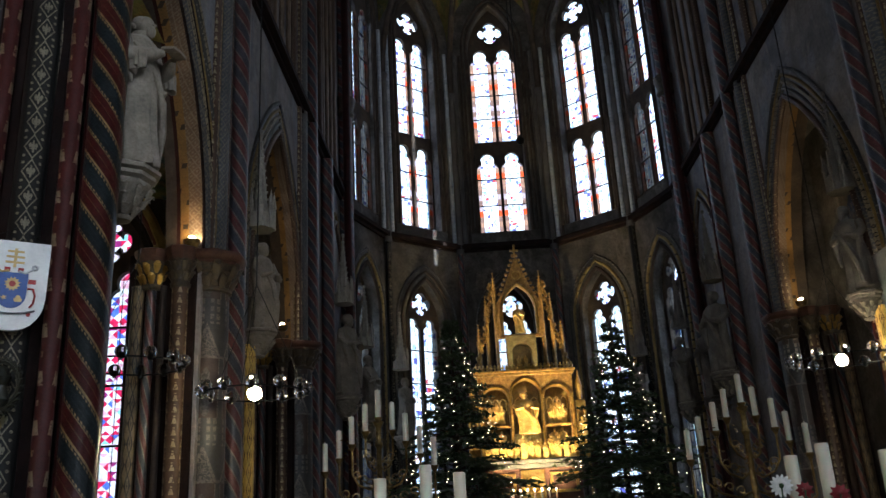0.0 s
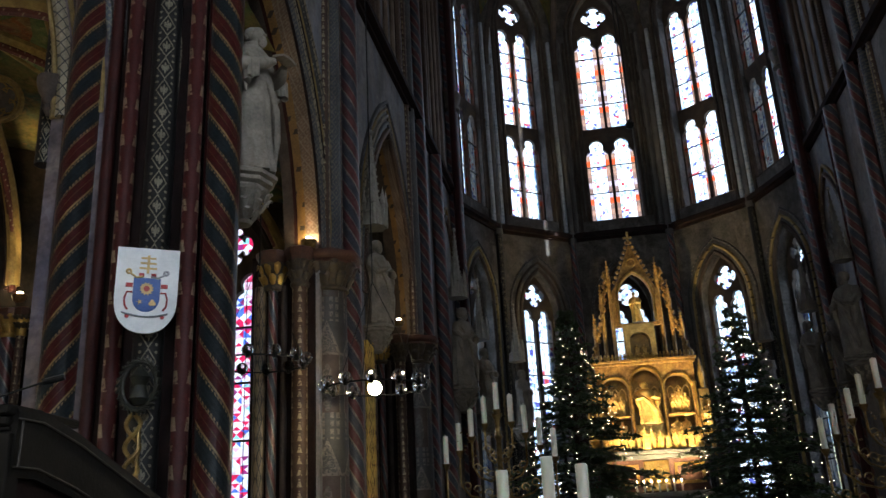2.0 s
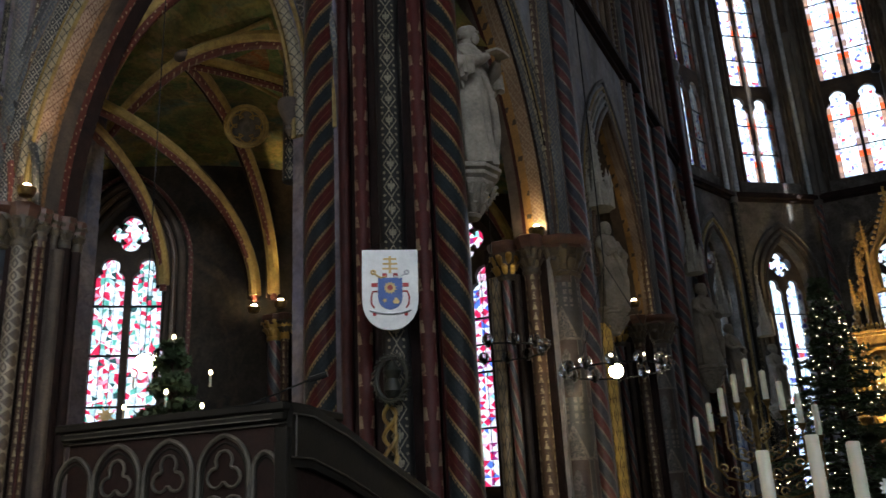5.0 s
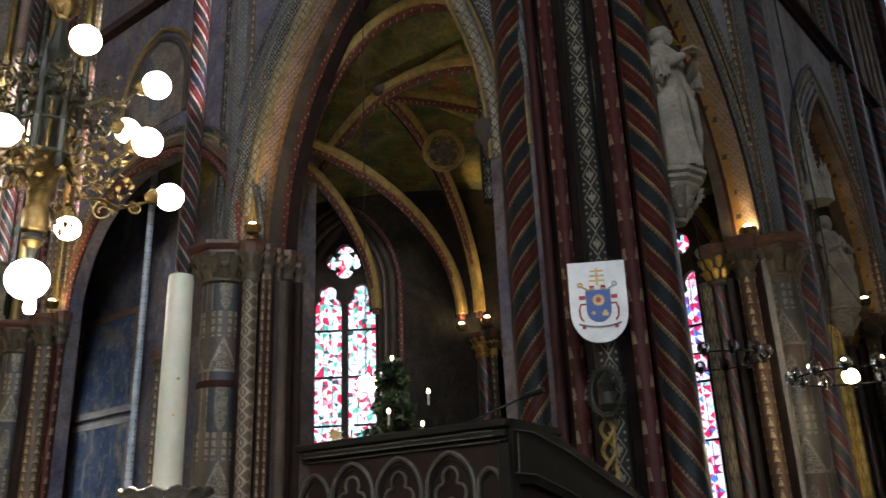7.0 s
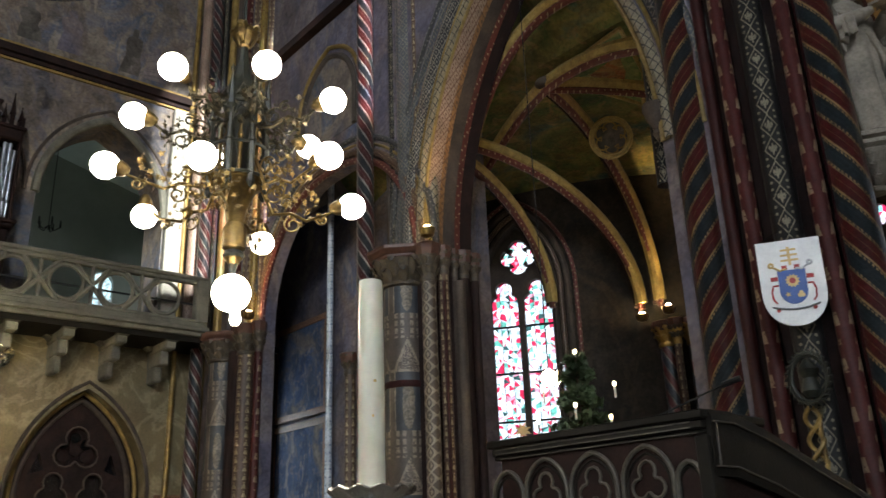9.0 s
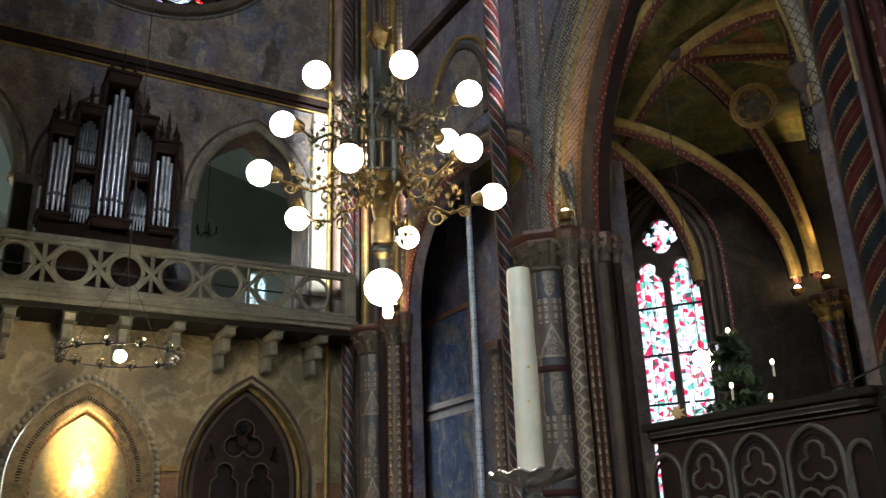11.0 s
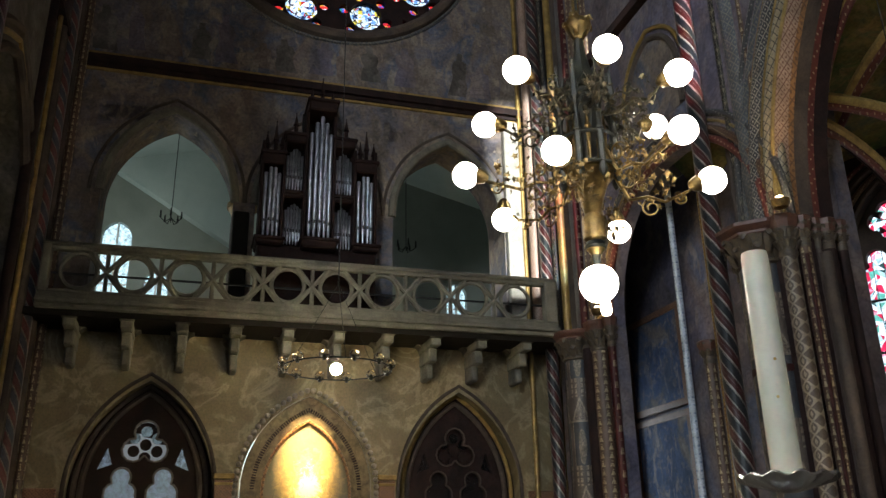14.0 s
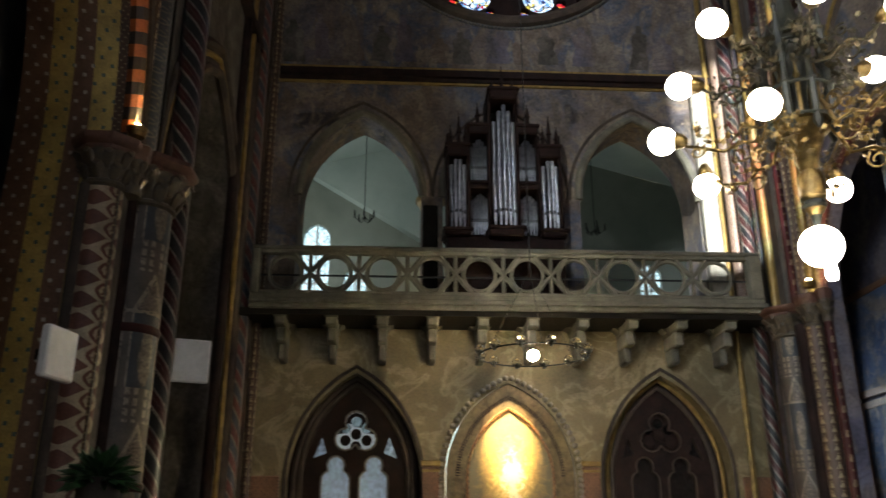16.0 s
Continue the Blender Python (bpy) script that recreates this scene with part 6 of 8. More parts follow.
def spire_mesh():
    me = Mesh()
    for i in range(5):
        a = math.pi * (i - 2) / 4 - math.pi / 2
        c = (0.34 * math.cos(a), 0.34 * math.sin(a))
        me.lathe([(0.05, 0.0), (0.05, 0.45), (0.07, 0.47), (0.0, 0.85)], 6, (*c, 0))
    me.loft([[Vector((q * math.cos(2 * math.pi * i / 6), q * math.sin(2 * math.pi * i / 6), z)) for i in range(6)] for q, z in ((0.38, 0.0), (0.36, 0.3), (0.22, 0.42), (0.17, 0.6), (0.015, 2.1))])
    for j in range(9):
        z = 0.65 + j * 0.16
        for i in range(6):
            q = 0.17 * (2.1 - z) / 1.5 + 0.015
            me.ball((q * math.cos(2 * math.pi * i / 6), q * math.sin(2 * math.pi * i / 6), z), 0.032, 5, 4)
    me.ball((0, 0, 2.15), 0.07, 6, 5)
    return me


def statue(x, y, z, face, h, seed, label, canopy=False, book=False, mat=None):
    m = Matrix.Translation((x, y, z)) @ pose(0, 0, 0, 0, 0, face)
    tagged(part("statue", reader_mesh(h) if book else statue_mesh(h, seed), mat or statue_stone, at=m), label, "statue", "saint statues")
    cm = m @ Matrix.Translation((0, 0.06, -0.005)) @ Matrix.Diagonal((h / 2.6, h / 2.6, 0.6 * h / 2.1, 1))
    co = tagged(part("statue_console", console_mesh(0.46), mat or statue_stone, at=cm), "carved foliate stone console bearing a statue", "console", "statue consoles")
    for zz, q, k in ((-0.5, 0.38, 10), (-0.68, 0.3, 9), (-0.84, 0.2, 7)):
        for i in range(k):
            part("leaf", curled_leaf(0.21), mat or statue_stone, co, at=Matrix.Translation((0, 0, zz)) @ pose(0, 0, 0, 0, 0, 360 * (i + 0.5 * (k % 2)) / k) @ Matrix.Translation((q, 0, 0))).matrix_parent_inverse = Matrix.Identity(4)
    if canopy:
        tagged(part("statue_canopy", spire_mesh(), mat or pale_stone, at=m @ Matrix.Translation((0, 0.1, h + 0.3)) @ Matrix.Diagonal((0.8, 0.8, 1, 1))), "slender stone spire canopy over a statue", "canopy", "statue canopies")


statue(-3.37, 8.86, 5.63, 75, 1.95, 1, "large grey stone statue reading from a book", book=True)
for s in (-1, 1):
    for k, (a, b, z, h, can) in enumerate(((5.68, 15.85, 5.5, 1.75, True), (5.3, 24.0, 5.45, 2.35, True), (5.25, 28.3, 5.2, 2.2, True), (4.3, 31.0, 4.95, 2.1, True))):
        q = CH @ Vector((s * a, b, z))
        statue(q.x, q.y, q.z, 62 if s < 0 else -62, h, 10 + k + (5 if s > 0 else 0), "grey stone statue of a robed saint on a console" if s < 0 else "brownish stone statue of a robed saint with dim light in its colour", can, mat=shaded_stone if s > 0 else None)
q = CH @ Vector((5.4, 25.6, 5.0))
statue(q.x, q.y, q.z, -62, 2.2, 33, "brownish stone statue of a robed saint with dim light in its colour", mat=shaded_stone)

# ---- shield and staff on the crossing pier ----
SH = facing(-3.99, 7.84, 0.88, 0.47) @ Matrix.Translation((0, 3.62, 0)) @ Matrix.Diagonal((0.81, 0.81, 1, 1)) @ pose(0, 0, 0, 0, 0, -1.0)
shield = thing("shield_board", SH @ pose(0, 0, 0), "white shield board with a painted blue and gold coat of arms", "shield")
w, h = 0.36, 1.06
outline = [(-w, h), (-w, 0.42)] + [(-w * math.cos(t) ** 0.9, 0.42 - 0.42 * math.sin(t) ** 0.95) for t in [math.pi / 2 * i / 10 for i in range(1, 11)]]
outline += [(-u, v) for u, v in outline[-2::-1]]
part("board", plate([outline], -0.02, 0.015, SH), white_paint, shield)
esc = [(-0.155, 0.68), (-0.155, 0.42)] + [(-0.155 * math.cos(t), 0.42 - 0.16 * math.sin(t)) for t in [math.pi / 2 * i / 8 for i in range(1, 9)]]
esc += [(-u, v) for u, v in esc[-2::-1]]
part("escutcheon", plate([esc], 0.015, 0.022, SH), shield_blue, shield)
sun_pts = [((0.085 if i % 2 else 0.062) * math.cos(math.pi * i / 12), 0.545 + (0.085 if i % 2 else 0.062) * math.sin(math.pi * i / 12)) for i in range(24)]
part("emblem", plate([sun_pts], 0.022, 0.027, SH), shield_gold, shield)
part("emblem", plate([circle((0, 0.545), 0.035, 14)], 0.027, 0.03, SH), shield_red, shield)
part("emblem", plate([[(-0.07 + (0.035 if i % 2 else 0.014) * math.cos(math.pi * i / 5), 0.38 + (0.035 if i % 2 else 0.014) * math.sin(math.pi * i / 5)) for i in range(10)]], 0.022, 0.027, SH), shield_gold, shield)
part("emblem", plate([foil((0.075, 0.37), 0.02, 0.025, 3)], 0.022, 0.027, SH), shield_gold, shield)
mitre = Mesh()
for u0, u1, v0, v1 in ((-0.016, 0.016, 0.74, 0.97), (-0.1, 0.1, 0.79, 0.815), (-0.095, 0.095, 0.855, 0.88), (-0.085, 0.085, 0.92, 0.945)):
    mitre.box(u0, u1, v0, v1, 0.015, 0.023, m=SH)
part("emblem", mitre, shield_gold, shield)
part("emblem", plate([[(-0.1, 0.73), (0.1, 0.73), (0.09, 0.9), (0.0, 1.0), (-0.09, 0.9)]], 0.015, 0.019, SH), white_paint, shield)
for s in (-1, 1):
    part("emblem", plate([rect(*sorted((s * 0.04, s * 0.1)), 0.69, 0.74)], 0.015, 0.024, SH), shield_red, shield)
    part("emblem", plate([rect(*sorted((s * 0.16, s * 0.24)), 0.56, 0.61)], 0.015, 0.024, SH), shield_red, shield)
    key = Mesh().tube([SH @ Vector((s * u, v, 0.02)) for u, v in ((0.05, 0.7), (0.12, 0.68), (0.2, 0.735))], 0.011, 6)
    key.tube([SH @ Vector((s * (0.215 + 0.024 * math.cos(t)), 0.755 + 0.024 * math.sin(t), 0.02)) for t in [2 * math.pi * i / 12 for i in range(12)]], 0.012, 6, True)
    part("emblem", key, shield_gold if s < 0 else shield_grey, shield)
    part("emblem", Mesh().tube([SH @ Vector((s * u, v, 0.02)) for u, v in ((0.16, 0.5), (0.22, 0.5), (0.245, 0.42), (0.235, 0.33), (0.2, 0.28))], 0.01, 6), shield_red, shield)
    part("emblem", plate([circle((s * 0.2, 0.2), 0.025, 8)], 0.015, 0.023, SH), shield_red, shield)
part("emblem", Mesh().tube([SH @ Vector((u, 0.2 + 0.7 * u * u, 0.02)) for u in [-0.26 + 0.052 * i for i in range(11)]], 0.026, 6, flat=0.4), shield_grey, shield)
part("cord", Mesh().tube([SH @ Vector((u, v, 0.0)) for u, v in ((-0.33, 1.05), (0, 1.24), (0.33, 1.05))], 0.005, 5), iron, shield)
staff = thing("processional_staff", (-4.0, 7.85, 0), "dark gilt processional staff with a leafy wreath head", "staff")
part("pole", Mesh().lathe([(0.02, 0), (0.02, 2.75)], 10, (-4.0, 7.9, 0)), brass, staff)
twine = Mesh()
for ph in (0, math.pi):
    twine.tube([(-4.06 + 0.07 * math.sin(i * 0.45 + ph), 7.9 - 0.03 * math.cos(i * 0.45 + ph), 1.6 + i * 0.03) for i in range(45)], 0.022, 6)
part("twisted_stem", twine, dull_gold, staff)
wreath = part("wreath", Mesh().tube([(-4.0 + 0.17 * math.sin(t), 7.85, 3.12 + 0.22 * math.cos(t)) for t in [2 * math.pi * i / 24 for i in range(24)]], 0.02, 6, True), dark_bronze, staff)
for i in range(26):
    t = 2 * math.pi * i / 26
    part("wreath_leaf", curled_leaf(0.02), dark_bronze, wreath, at=Matrix.Translation((-4.0 + 0.19 * math.sin(t), 7.84, 3.12 + 0.24 * math.cos(t))) @ pose(0, 0, 0, 0, 360 * i / 26 - 90, 0))
part("staff_head", Mesh().lathe([(0.05, 2.94), (0.09, 3.0), (0.06, 3.12), (0.1, 3.2), (0.03, 3.3)], 10, (-4.0, 7.86, 0)), dark_bronze, staff)

# ---- balcony ----
BX = -17.75
balcony = tagged(thing("balcony", (-18.4, 2.6, 6.5), "", "", ""), "weathered limestone balcony with pierced balustrade on corbels", "balcony")
Y0, Y1 = -3.05, 8.05
for out, z0, z1 in ((0.06, 6.42, 6.52), (0.14, 6.52, 6.62), (0.02, 6.62, 6.75)):
    part("slab", Mesh().box(-19.05, BX + out, Y0, Y1, z0, z1, 0.02), balcony_stone, balcony)
part("handrail", Mesh().box(BX - 0.2, BX + 0.04, Y0, Y1, 7.72, 7.82, 0.03).box(BX - 0.16, BX, Y0, Y1, 7.64, 7.73, 0.02), balcony_stone, balcony)
part("foot_rail", Mesh().box(BX - 0.16, BX + 0.0, Y0, Y1, 6.745, 6.82, 0.02), balcony_stone, balcony)
BF = facing(BX - 0.08, 0, 0, 1)
bays = 10
bw = (Y1 - 0.5 - Y0 - 0.2) / bays
for i in range(bays):
    c = Y0 + 0.2 + bw * (i + 0.5)
    ring = Mesh().tube([BF @ Vector((c + 0.35 * math.cos(t), 7.23 + 0.37 * math.sin(t), 0)) for t in [2 * math.pi * j / 20 for j in range(20)]], 0.046, 6, True)
    part("ring", ring, balcony_stone, balcony)
    x0 = c + bw / 2
    if i < bays - 1:
        cross = Mesh()
        for s in (-1, 1):
            cross.tube([BF @ Vector((x0 + s * 0.36, 6.8, 0.01)), BF @ Vector((x0 + s * 0.13, 7.08, 0.01)), BF @ Vector((x0, 7.23, 0.01)), BF @ Vector((x0 + s * 0.13, 7.38, 0.01)), BF @ Vector((x0 + s * 0.36, 7.67, 0.01))], 0.055, 6)
        cross.tube([BF @ Vector((x0, 6.82, 0)), BF @ Vector((x0, 7.66, 0))], 0.045, 6)
        part("mullion", cross, balcony_stone, balcony)
part("iron_rod", Mesh().box(BX - 0.26, BX - 0.23, Y0, Y1, 7.2, 7.24), iron, balcony)
part("end_post", Mesh().box(BX - 0.22, BX + 0.04, Y1 - 0.3, Y1, 6.75, 7.75, 0.03), balcony_stone, balcony)
part("end_post", Mesh().box(BX - 0.22, BX + 0.04, Y0, Y0 + 0.18, 6.75, 7.75, 0.03), balcony_stone, balcony)
for k in range(-7, 3):
    y = 5.15 + 1.08 * k
    co = Mesh().box(-19.03, -17.9, y - 0.12, y + 0.12, 6.12, 6.43, 0.03).box(-19.03, -18.2, y - 0.1, y + 0.1, 5.82, 6.13, 0.03).box(-19.03, -18.5, y - 0.085, y + 0.085, 5.48, 5.84, 0.04)
    co.box(-18.02, -17.84, y - 0.15, y + 0.15, 6.28, 6.43, 0.02)
    part("corbel", co, balcony_stone, balcony)
    if k < 2:
        arc = [(y + 0.12, 6.2)] + [(y + 0.54 - 0.42 * math.cos(t), 6.2 + 0.14 * math.sin(t)) for t in [math.pi * j / 8 for j in range(9)]] + [(y + 0.96, 6.43), (y + 0.12, 6.43)]
        part("corbel_arch", plate([arc], -0.0, 0.35, ORGAN), balcony_stone, balcony)

# ---- organ ----
organ = thing("pipe_organ", (-18.9, 2.5, 6.62), "pipe organ in a carved dark case with tin pipes", "organ")
part("case_base", Mesh().box(-19.1, -18.35, 1.15, 3.85, 6.62, 8.35, 0.04), wood_red, organ)


def pipe(y, z, x, r, hgt, foot=0.42):
    p = part("pipe", Mesh().lathe([(0.012, 0), (r, foot), (r, foot + hgt), (r * 0.8, foot + hgt + 0.01)], 10, (x, y, z)), tin, organ)
    part("mouth", Mesh().box(x + r * 0.8, x + r + 0.004, y - r * 0.55, y + r * 0.55, z + foot + 0.02, z + foot + 0.1), dark_bronze, p)


def field(y0, y1, z, hs, x, tower=False):
    k = len(hs)
    gap = (y1 - y0) / k
    for i, hgt in enumerate(hs):
        bow = 0.16 * math.sin(math.pi * (i + 0.5) / k) if tower else 0
        pipe(y0 + gap * (i + 0.5), z, x + bow, gap * 0.45, hgt, 0.4 if tower else 0.28)


field(1.22, 1.62, 8.45, [1.25, 1.35, 1.35, 1.25], -18.45, True)
field(1.72, 2.12, 8.42, [0.55, 0.62, 0.68, 0.72, 0.66, 0.6], -18.5)
field(1.72, 2.12, 9.75, [0.6, 0.7, 0.78, 0.8, 0.74, 0.62], -18.5)
field(2.22, 2.78, 8.45, [2.35, 2.6, 2.75, 2.6, 2.35], -18.35, True)
field(2.88, 3.28, 8.42, [0.6, 0.66, 0.72, 0.68, 0.62, 0.55], -18.5)
field(2.88, 3.28, 9.75, [0.62, 0.74, 0.8, 0.78, 0.7, 0.6], -18.5)
field(3.38, 3.78, 8.45, [1.25, 1.35, 1.35, 1.25], -18.45, True)
for y0, y1, z0, z1, x1 in ((1.15, 1.68, 10.3, 10.62, -18.25), (2.16, 2.84, 11.75, 12.05, -18.1), (3.32, 3.85, 10.3, 10.62, -18.25), (1.66, 2.18, 9.55, 9.72, -18.4), (2.82, 3.34, 9.55, 9.72, -18.4),
                           (1.66, 2.18, 10.95, 11.2, -18.35), (2.82, 3.34, 10.95, 11.2, -18.35), (1.1, 1.7, 8.3, 8.48, -18.2), (2.1, 2.9, 8.25, 8.48, -18.05), (3.3, 3.9, 8.3, 8.48, -18.2)):
    part("cornice", Mesh().box(-18.95, x1, y0, y1, z0, z1, 0.04).box(-18.95, x1 + 0.06, y0 - 0.04, y1 + 0.04, z1 - 0.08, z1, 0.02), wood_red, organ)
for y in (1.18, 1.67, 2.17, 2.83, 3.33, 3.82):
    part("case_post", Mesh().box(-18.9, -18.32, y - 0.035, y + 0.035, 8.4, 11.9 if 2 < y < 3 else 10.9, 0.01), wood_red, organ)
part("case_back", Mesh().box(-19.0, -18.85, 1.15, 3.85, 8.3, 10.9).box(-19.0, -18.85, 2.1, 2.9, 10.9, 12), wood, organ)
for y, z, k in ((1.25, 10.62, 0.5), (1.45, 10.62, 0.8), (1.6, 10.62, 0.5), (2.25, 12.0, 0.45), (2.5, 12.0, 0.75), (2.75, 12.0, 0.45), (3.45, 10.62, 0.5), (3.6, 10.62, 0.8), (3.78, 10.62, 0.5), (1.9, 11.2, 0.5), (3.1, 11.2, 0.5)):
    pin = Mesh().lathe([(0.05, 0), (0.05, k * 0.4), (0.075, k * 0.42), (0.06, k * 0.5), (0.008, k), (0.02, k + 0.03), (0.0, k + 0.06)], 6, (-18.4, y, z))
    part("pinnacle", pin, wood_red, organ)
tagged(part("organ_side_case", Mesh().box(-19.6, -18.9, 0.62, 0.98, 6.5, 9.3, 0.03), wood), "tall dark wooden cabinet beside the organ", "cabinet")

# pendant lamps in the gallery room
for y, x, z in ((-0.9, -22.5, 10.25), (5.6, -22.5, 10.0)):
    pend = thing("pendant_lamp", (x, y, z), "small dark iron pendant lamp on a long rod", "lamp", "gallery pendants")
    part("rod", Mesh().lathe([(0.012, 0), (0.012, 13.8 - z)], 6, (x, y, z)), iron, pend)
    arms = Mesh()
    for k in range(5):
        a = 2 * math.pi * k / 5
        arms.tube([(x, y, z + 0.15), (x + 0.14 * math.cos(a), y + 0.14 * math.sin(a), z), (x + 0.28 * math.cos(a), y + 0.28 * math.sin(a), z + 0.1)], 0.014, 5)
        arms.lathe([(0.03, 0.1), (0.02, 0.3)], 6, (x + 0.28 * math.cos(a), y + 0.28 * math.sin(a), z))
    part("arms", arms, iron, pend)

# ---- glass ring lamps ----
def ring_lamp(x, y, z, r, bulb=None, n=12):
    t = thing("ring_lamp", (x, y, z), "thin metal ring lamp with clear glass globes and a lit bulb" if bulb else "thin metal ring lamp with clear glass globes", "lamp", "ring lamps")
    part("hoop", Mesh().tube([(x + r * math.cos(a), y + r * math.sin(a), z) for a in [2 * math.pi * i / 36 for i in range(36)]], 0.014, 6, True), iron, t)
    for i in range(n):
        a = 2 * math.pi * (i + 0.3) / n
        g = part("glass_globe", Mesh().ball((x + r * math.cos(a), y + r * math.sin(a), z + 0.06), 0.095, 14, 10), crystal, t)
        part("socket", Mesh().lathe([(0.03, -0.02), (0.03, 0.06), (0.015, 0.09)], 8, (x + r * math.cos(a), y + r * math.sin(a), z - 0.03)), dark_bronze, g)
    wires = Mesh()
    for i in range(3):
        a = 2 * math.pi * i / 3
        wires.tube([(x + r * math.cos(a), y + r * math.sin(a), z), (x, y, z + 1.6)], 0.006, 4)
    wires.tube([(x, y, z + 1.6), (x, y, 25.6)], 0.012, 5)
    part("cable", wires, iron, t)
    if bulb:
        part("bulb", Mesh().ball((x, y, z + 0.0), 0.1, 24, 16), bulb, t, "lit warm bulb")


ring_lamp(-15.2, 2.5, 4.9, 0.98, bulb_lit)
ring_lamp(-2.68, 12.28, 3.66, 0.73, bulb_soft)
ring_lamp(7.04, 15.0, 4.15, 0.86, bulb_right)
ring_lamp(-4.45, 12.3, 4.15, 0.72)

# ---- great chandelier ----
cx, cy = -4.98, 2.5
ch = thing("chandelier", (cx, cy, 3.6), "gothic bronze and brass chandelier with lit opal globes", "chandelier")
near, rgt = Vector((0.891, -0.454, 0)), Vector((0.454, 0.891, 0))
part("stem", Mesh().lathe([(0.015, 3.42), (0.03, 3.5), (0.07, 3.56), (0.05, 3.6), (0.055, 4.1), (0.04, 4.12), (0.04, 4.7)], 14, (cx, cy, 0)), dark_bronze, ch)
part("cup", Mesh().lathe([(0.03, 3.5), (0.06, 3.54), (0.04, 3.58), (0.075, 3.61), (0.078, 3.74), (0.055, 3.78), (0.075, 3.88), (0.12, 4.0), (0.18, 4.06), (0.18, 4.09), (0.15, 4.08)], 18, (cx, cy, 0)), brass, ch)
part("lantern_core", Mesh().lathe([(0.05, 4.06), (0.06, 4.3), (0.1, 4.44), (0.12, 4.5), (0.12, 4.68)], 8, (cx, cy, 0)), dark_bronze, ch)
part("spire", Mesh().loft([[Vector((cx + q * math.cos(math.pi * (i + 0.5) / 4), cy + q * math.sin(math.pi * (i + 0.5) / 4), z)) for i in range(8)]
                           for q, z in ((0.15, 4.68), (0.16, 4.7), (0.15, 4.73), (0.1, 4.78), (0.065, 4.88), (0.04, 5.0), (0.025, 5.14))]), dark_bronze, ch, "dark patinated bronze spire")
part("suspension_rod", Mesh().lathe([(0.01, 5.2), (0.01, 25.6)], 8, (cx, cy, 0)), dark_bronze, ch)
part("finial", Mesh().lathe([(0.02, 5.1), (0.04, 5.13), (0.03, 5.16), (0.09, 5.2), (0.1, 5.23), (0.06, 5.24), (0.075, 5.27), (0.03, 5.285), (0.02, 5.32), (0.012, 5.35)], 10, (cx, cy, 0)), brass, ch, "leafy brass crown")
for i in range(8):
    part("finial_leaf", curled_leaf(0.06), brass, ch, at=Matrix.Translation((cx, cy, 5.19 + 0.05 * (i % 2))) @ pose(0, 0, 0, 0, 0, 45 * i) @ Matrix.Translation((0.06, 0, 0)))
for i in range(8):
    a = 2 * math.pi * i / 8
    x, y = cx + 0.19 * math.cos(a), cy + 0.19 * math.sin(a)
    part("buttress", Mesh().lathe([(0.01, 3.98), (0.03, 4.02), (0.022, 4.06), (0.022, 4.3), (0.032, 4.31), (0.018, 4.34), (0.018, 4.54), (0.035, 4.56), (0.028, 4.6), (0.006, 4.82), (0.016, 4.84), (0.0, 4.88)], 6, (x, y, 0)), dark_bronze, ch)
    part("candle_tube", Mesh().lathe([(0.014, 4.1), (0.014, 4.36), (0.022, 4.37), (0.012, 4.4), (0.004, 4.5)], 8, (cx + 0.12 * math.cos(a + 0.4), cy + 0.12 * math.sin(a + 0.4), 0)), brass, ch)
    b = 2 * math.pi * (i + 1) / 8
    p, q = Vector((x, y, 0)), Vector((cx + 0.19 * math.cos(b), cy + 0.19 * math.sin(b), 0))
    part("lantern_arch", Mesh().tube([p.lerp(q, u) + Vector((0, 0, v)) for u, v in ((0.04, 4.4), (0.1, 4.47), (0.25, 4.53), (0.5, 4.6), (0.75, 4.53), (0.9, 4.47), (0.96, 4.4))], 0.008, 5), dark_bronze, ch)
    mid = p.lerp(q, 0.5)
    part("lantern_gable", Mesh().tube([p + Vector((0, 0, 4.6)), mid + Vector((0, 0, 4.74)), q + Vector((0, 0, 4.6))], 0.008, 5), dark_bronze, ch)
for z, r in ((4.6, 0.19), (4.3, 0.19), (4.08, 0.2)):
    part("gallery_ring", Mesh().tube([(cx + r * math.cos(a), cy + r * math.sin(a), z) for a in [2 * math.pi * j / 24 for j in range(24)]], 0.012, 6, True), dark_bronze, ch)
rnd = random.Random(5)
vine_leaf = [((1.0, 0.45, 0.8, 0.4, 0.9, 0.3, 0.9, 0.4, 0.8, 0.45)[i] * math.cos(math.pi * i / 5), (1.0, 0.45, 0.8, 0.4, 0.9, 0.3, 0.9, 0.4, 0.8, 0.45)[i] * math.sin(math.pi * i / 5)) for i in range(10)]
ARMS = [(-38, 0.66, 4.6), (14, 0.66, 4.6), (62, 0.68, 4.57), (-84, 0.68, 4.48), (128, 0.62, 4.57), (188, 0.62, 4.57),
        (-15, 0.72, 3.92), (-80, 0.82, 4.08), (48, 0.755, 4.07), (85, 0.76, 3.92), (167, 0.82, 3.95), (232, 0.8, 4.0)]
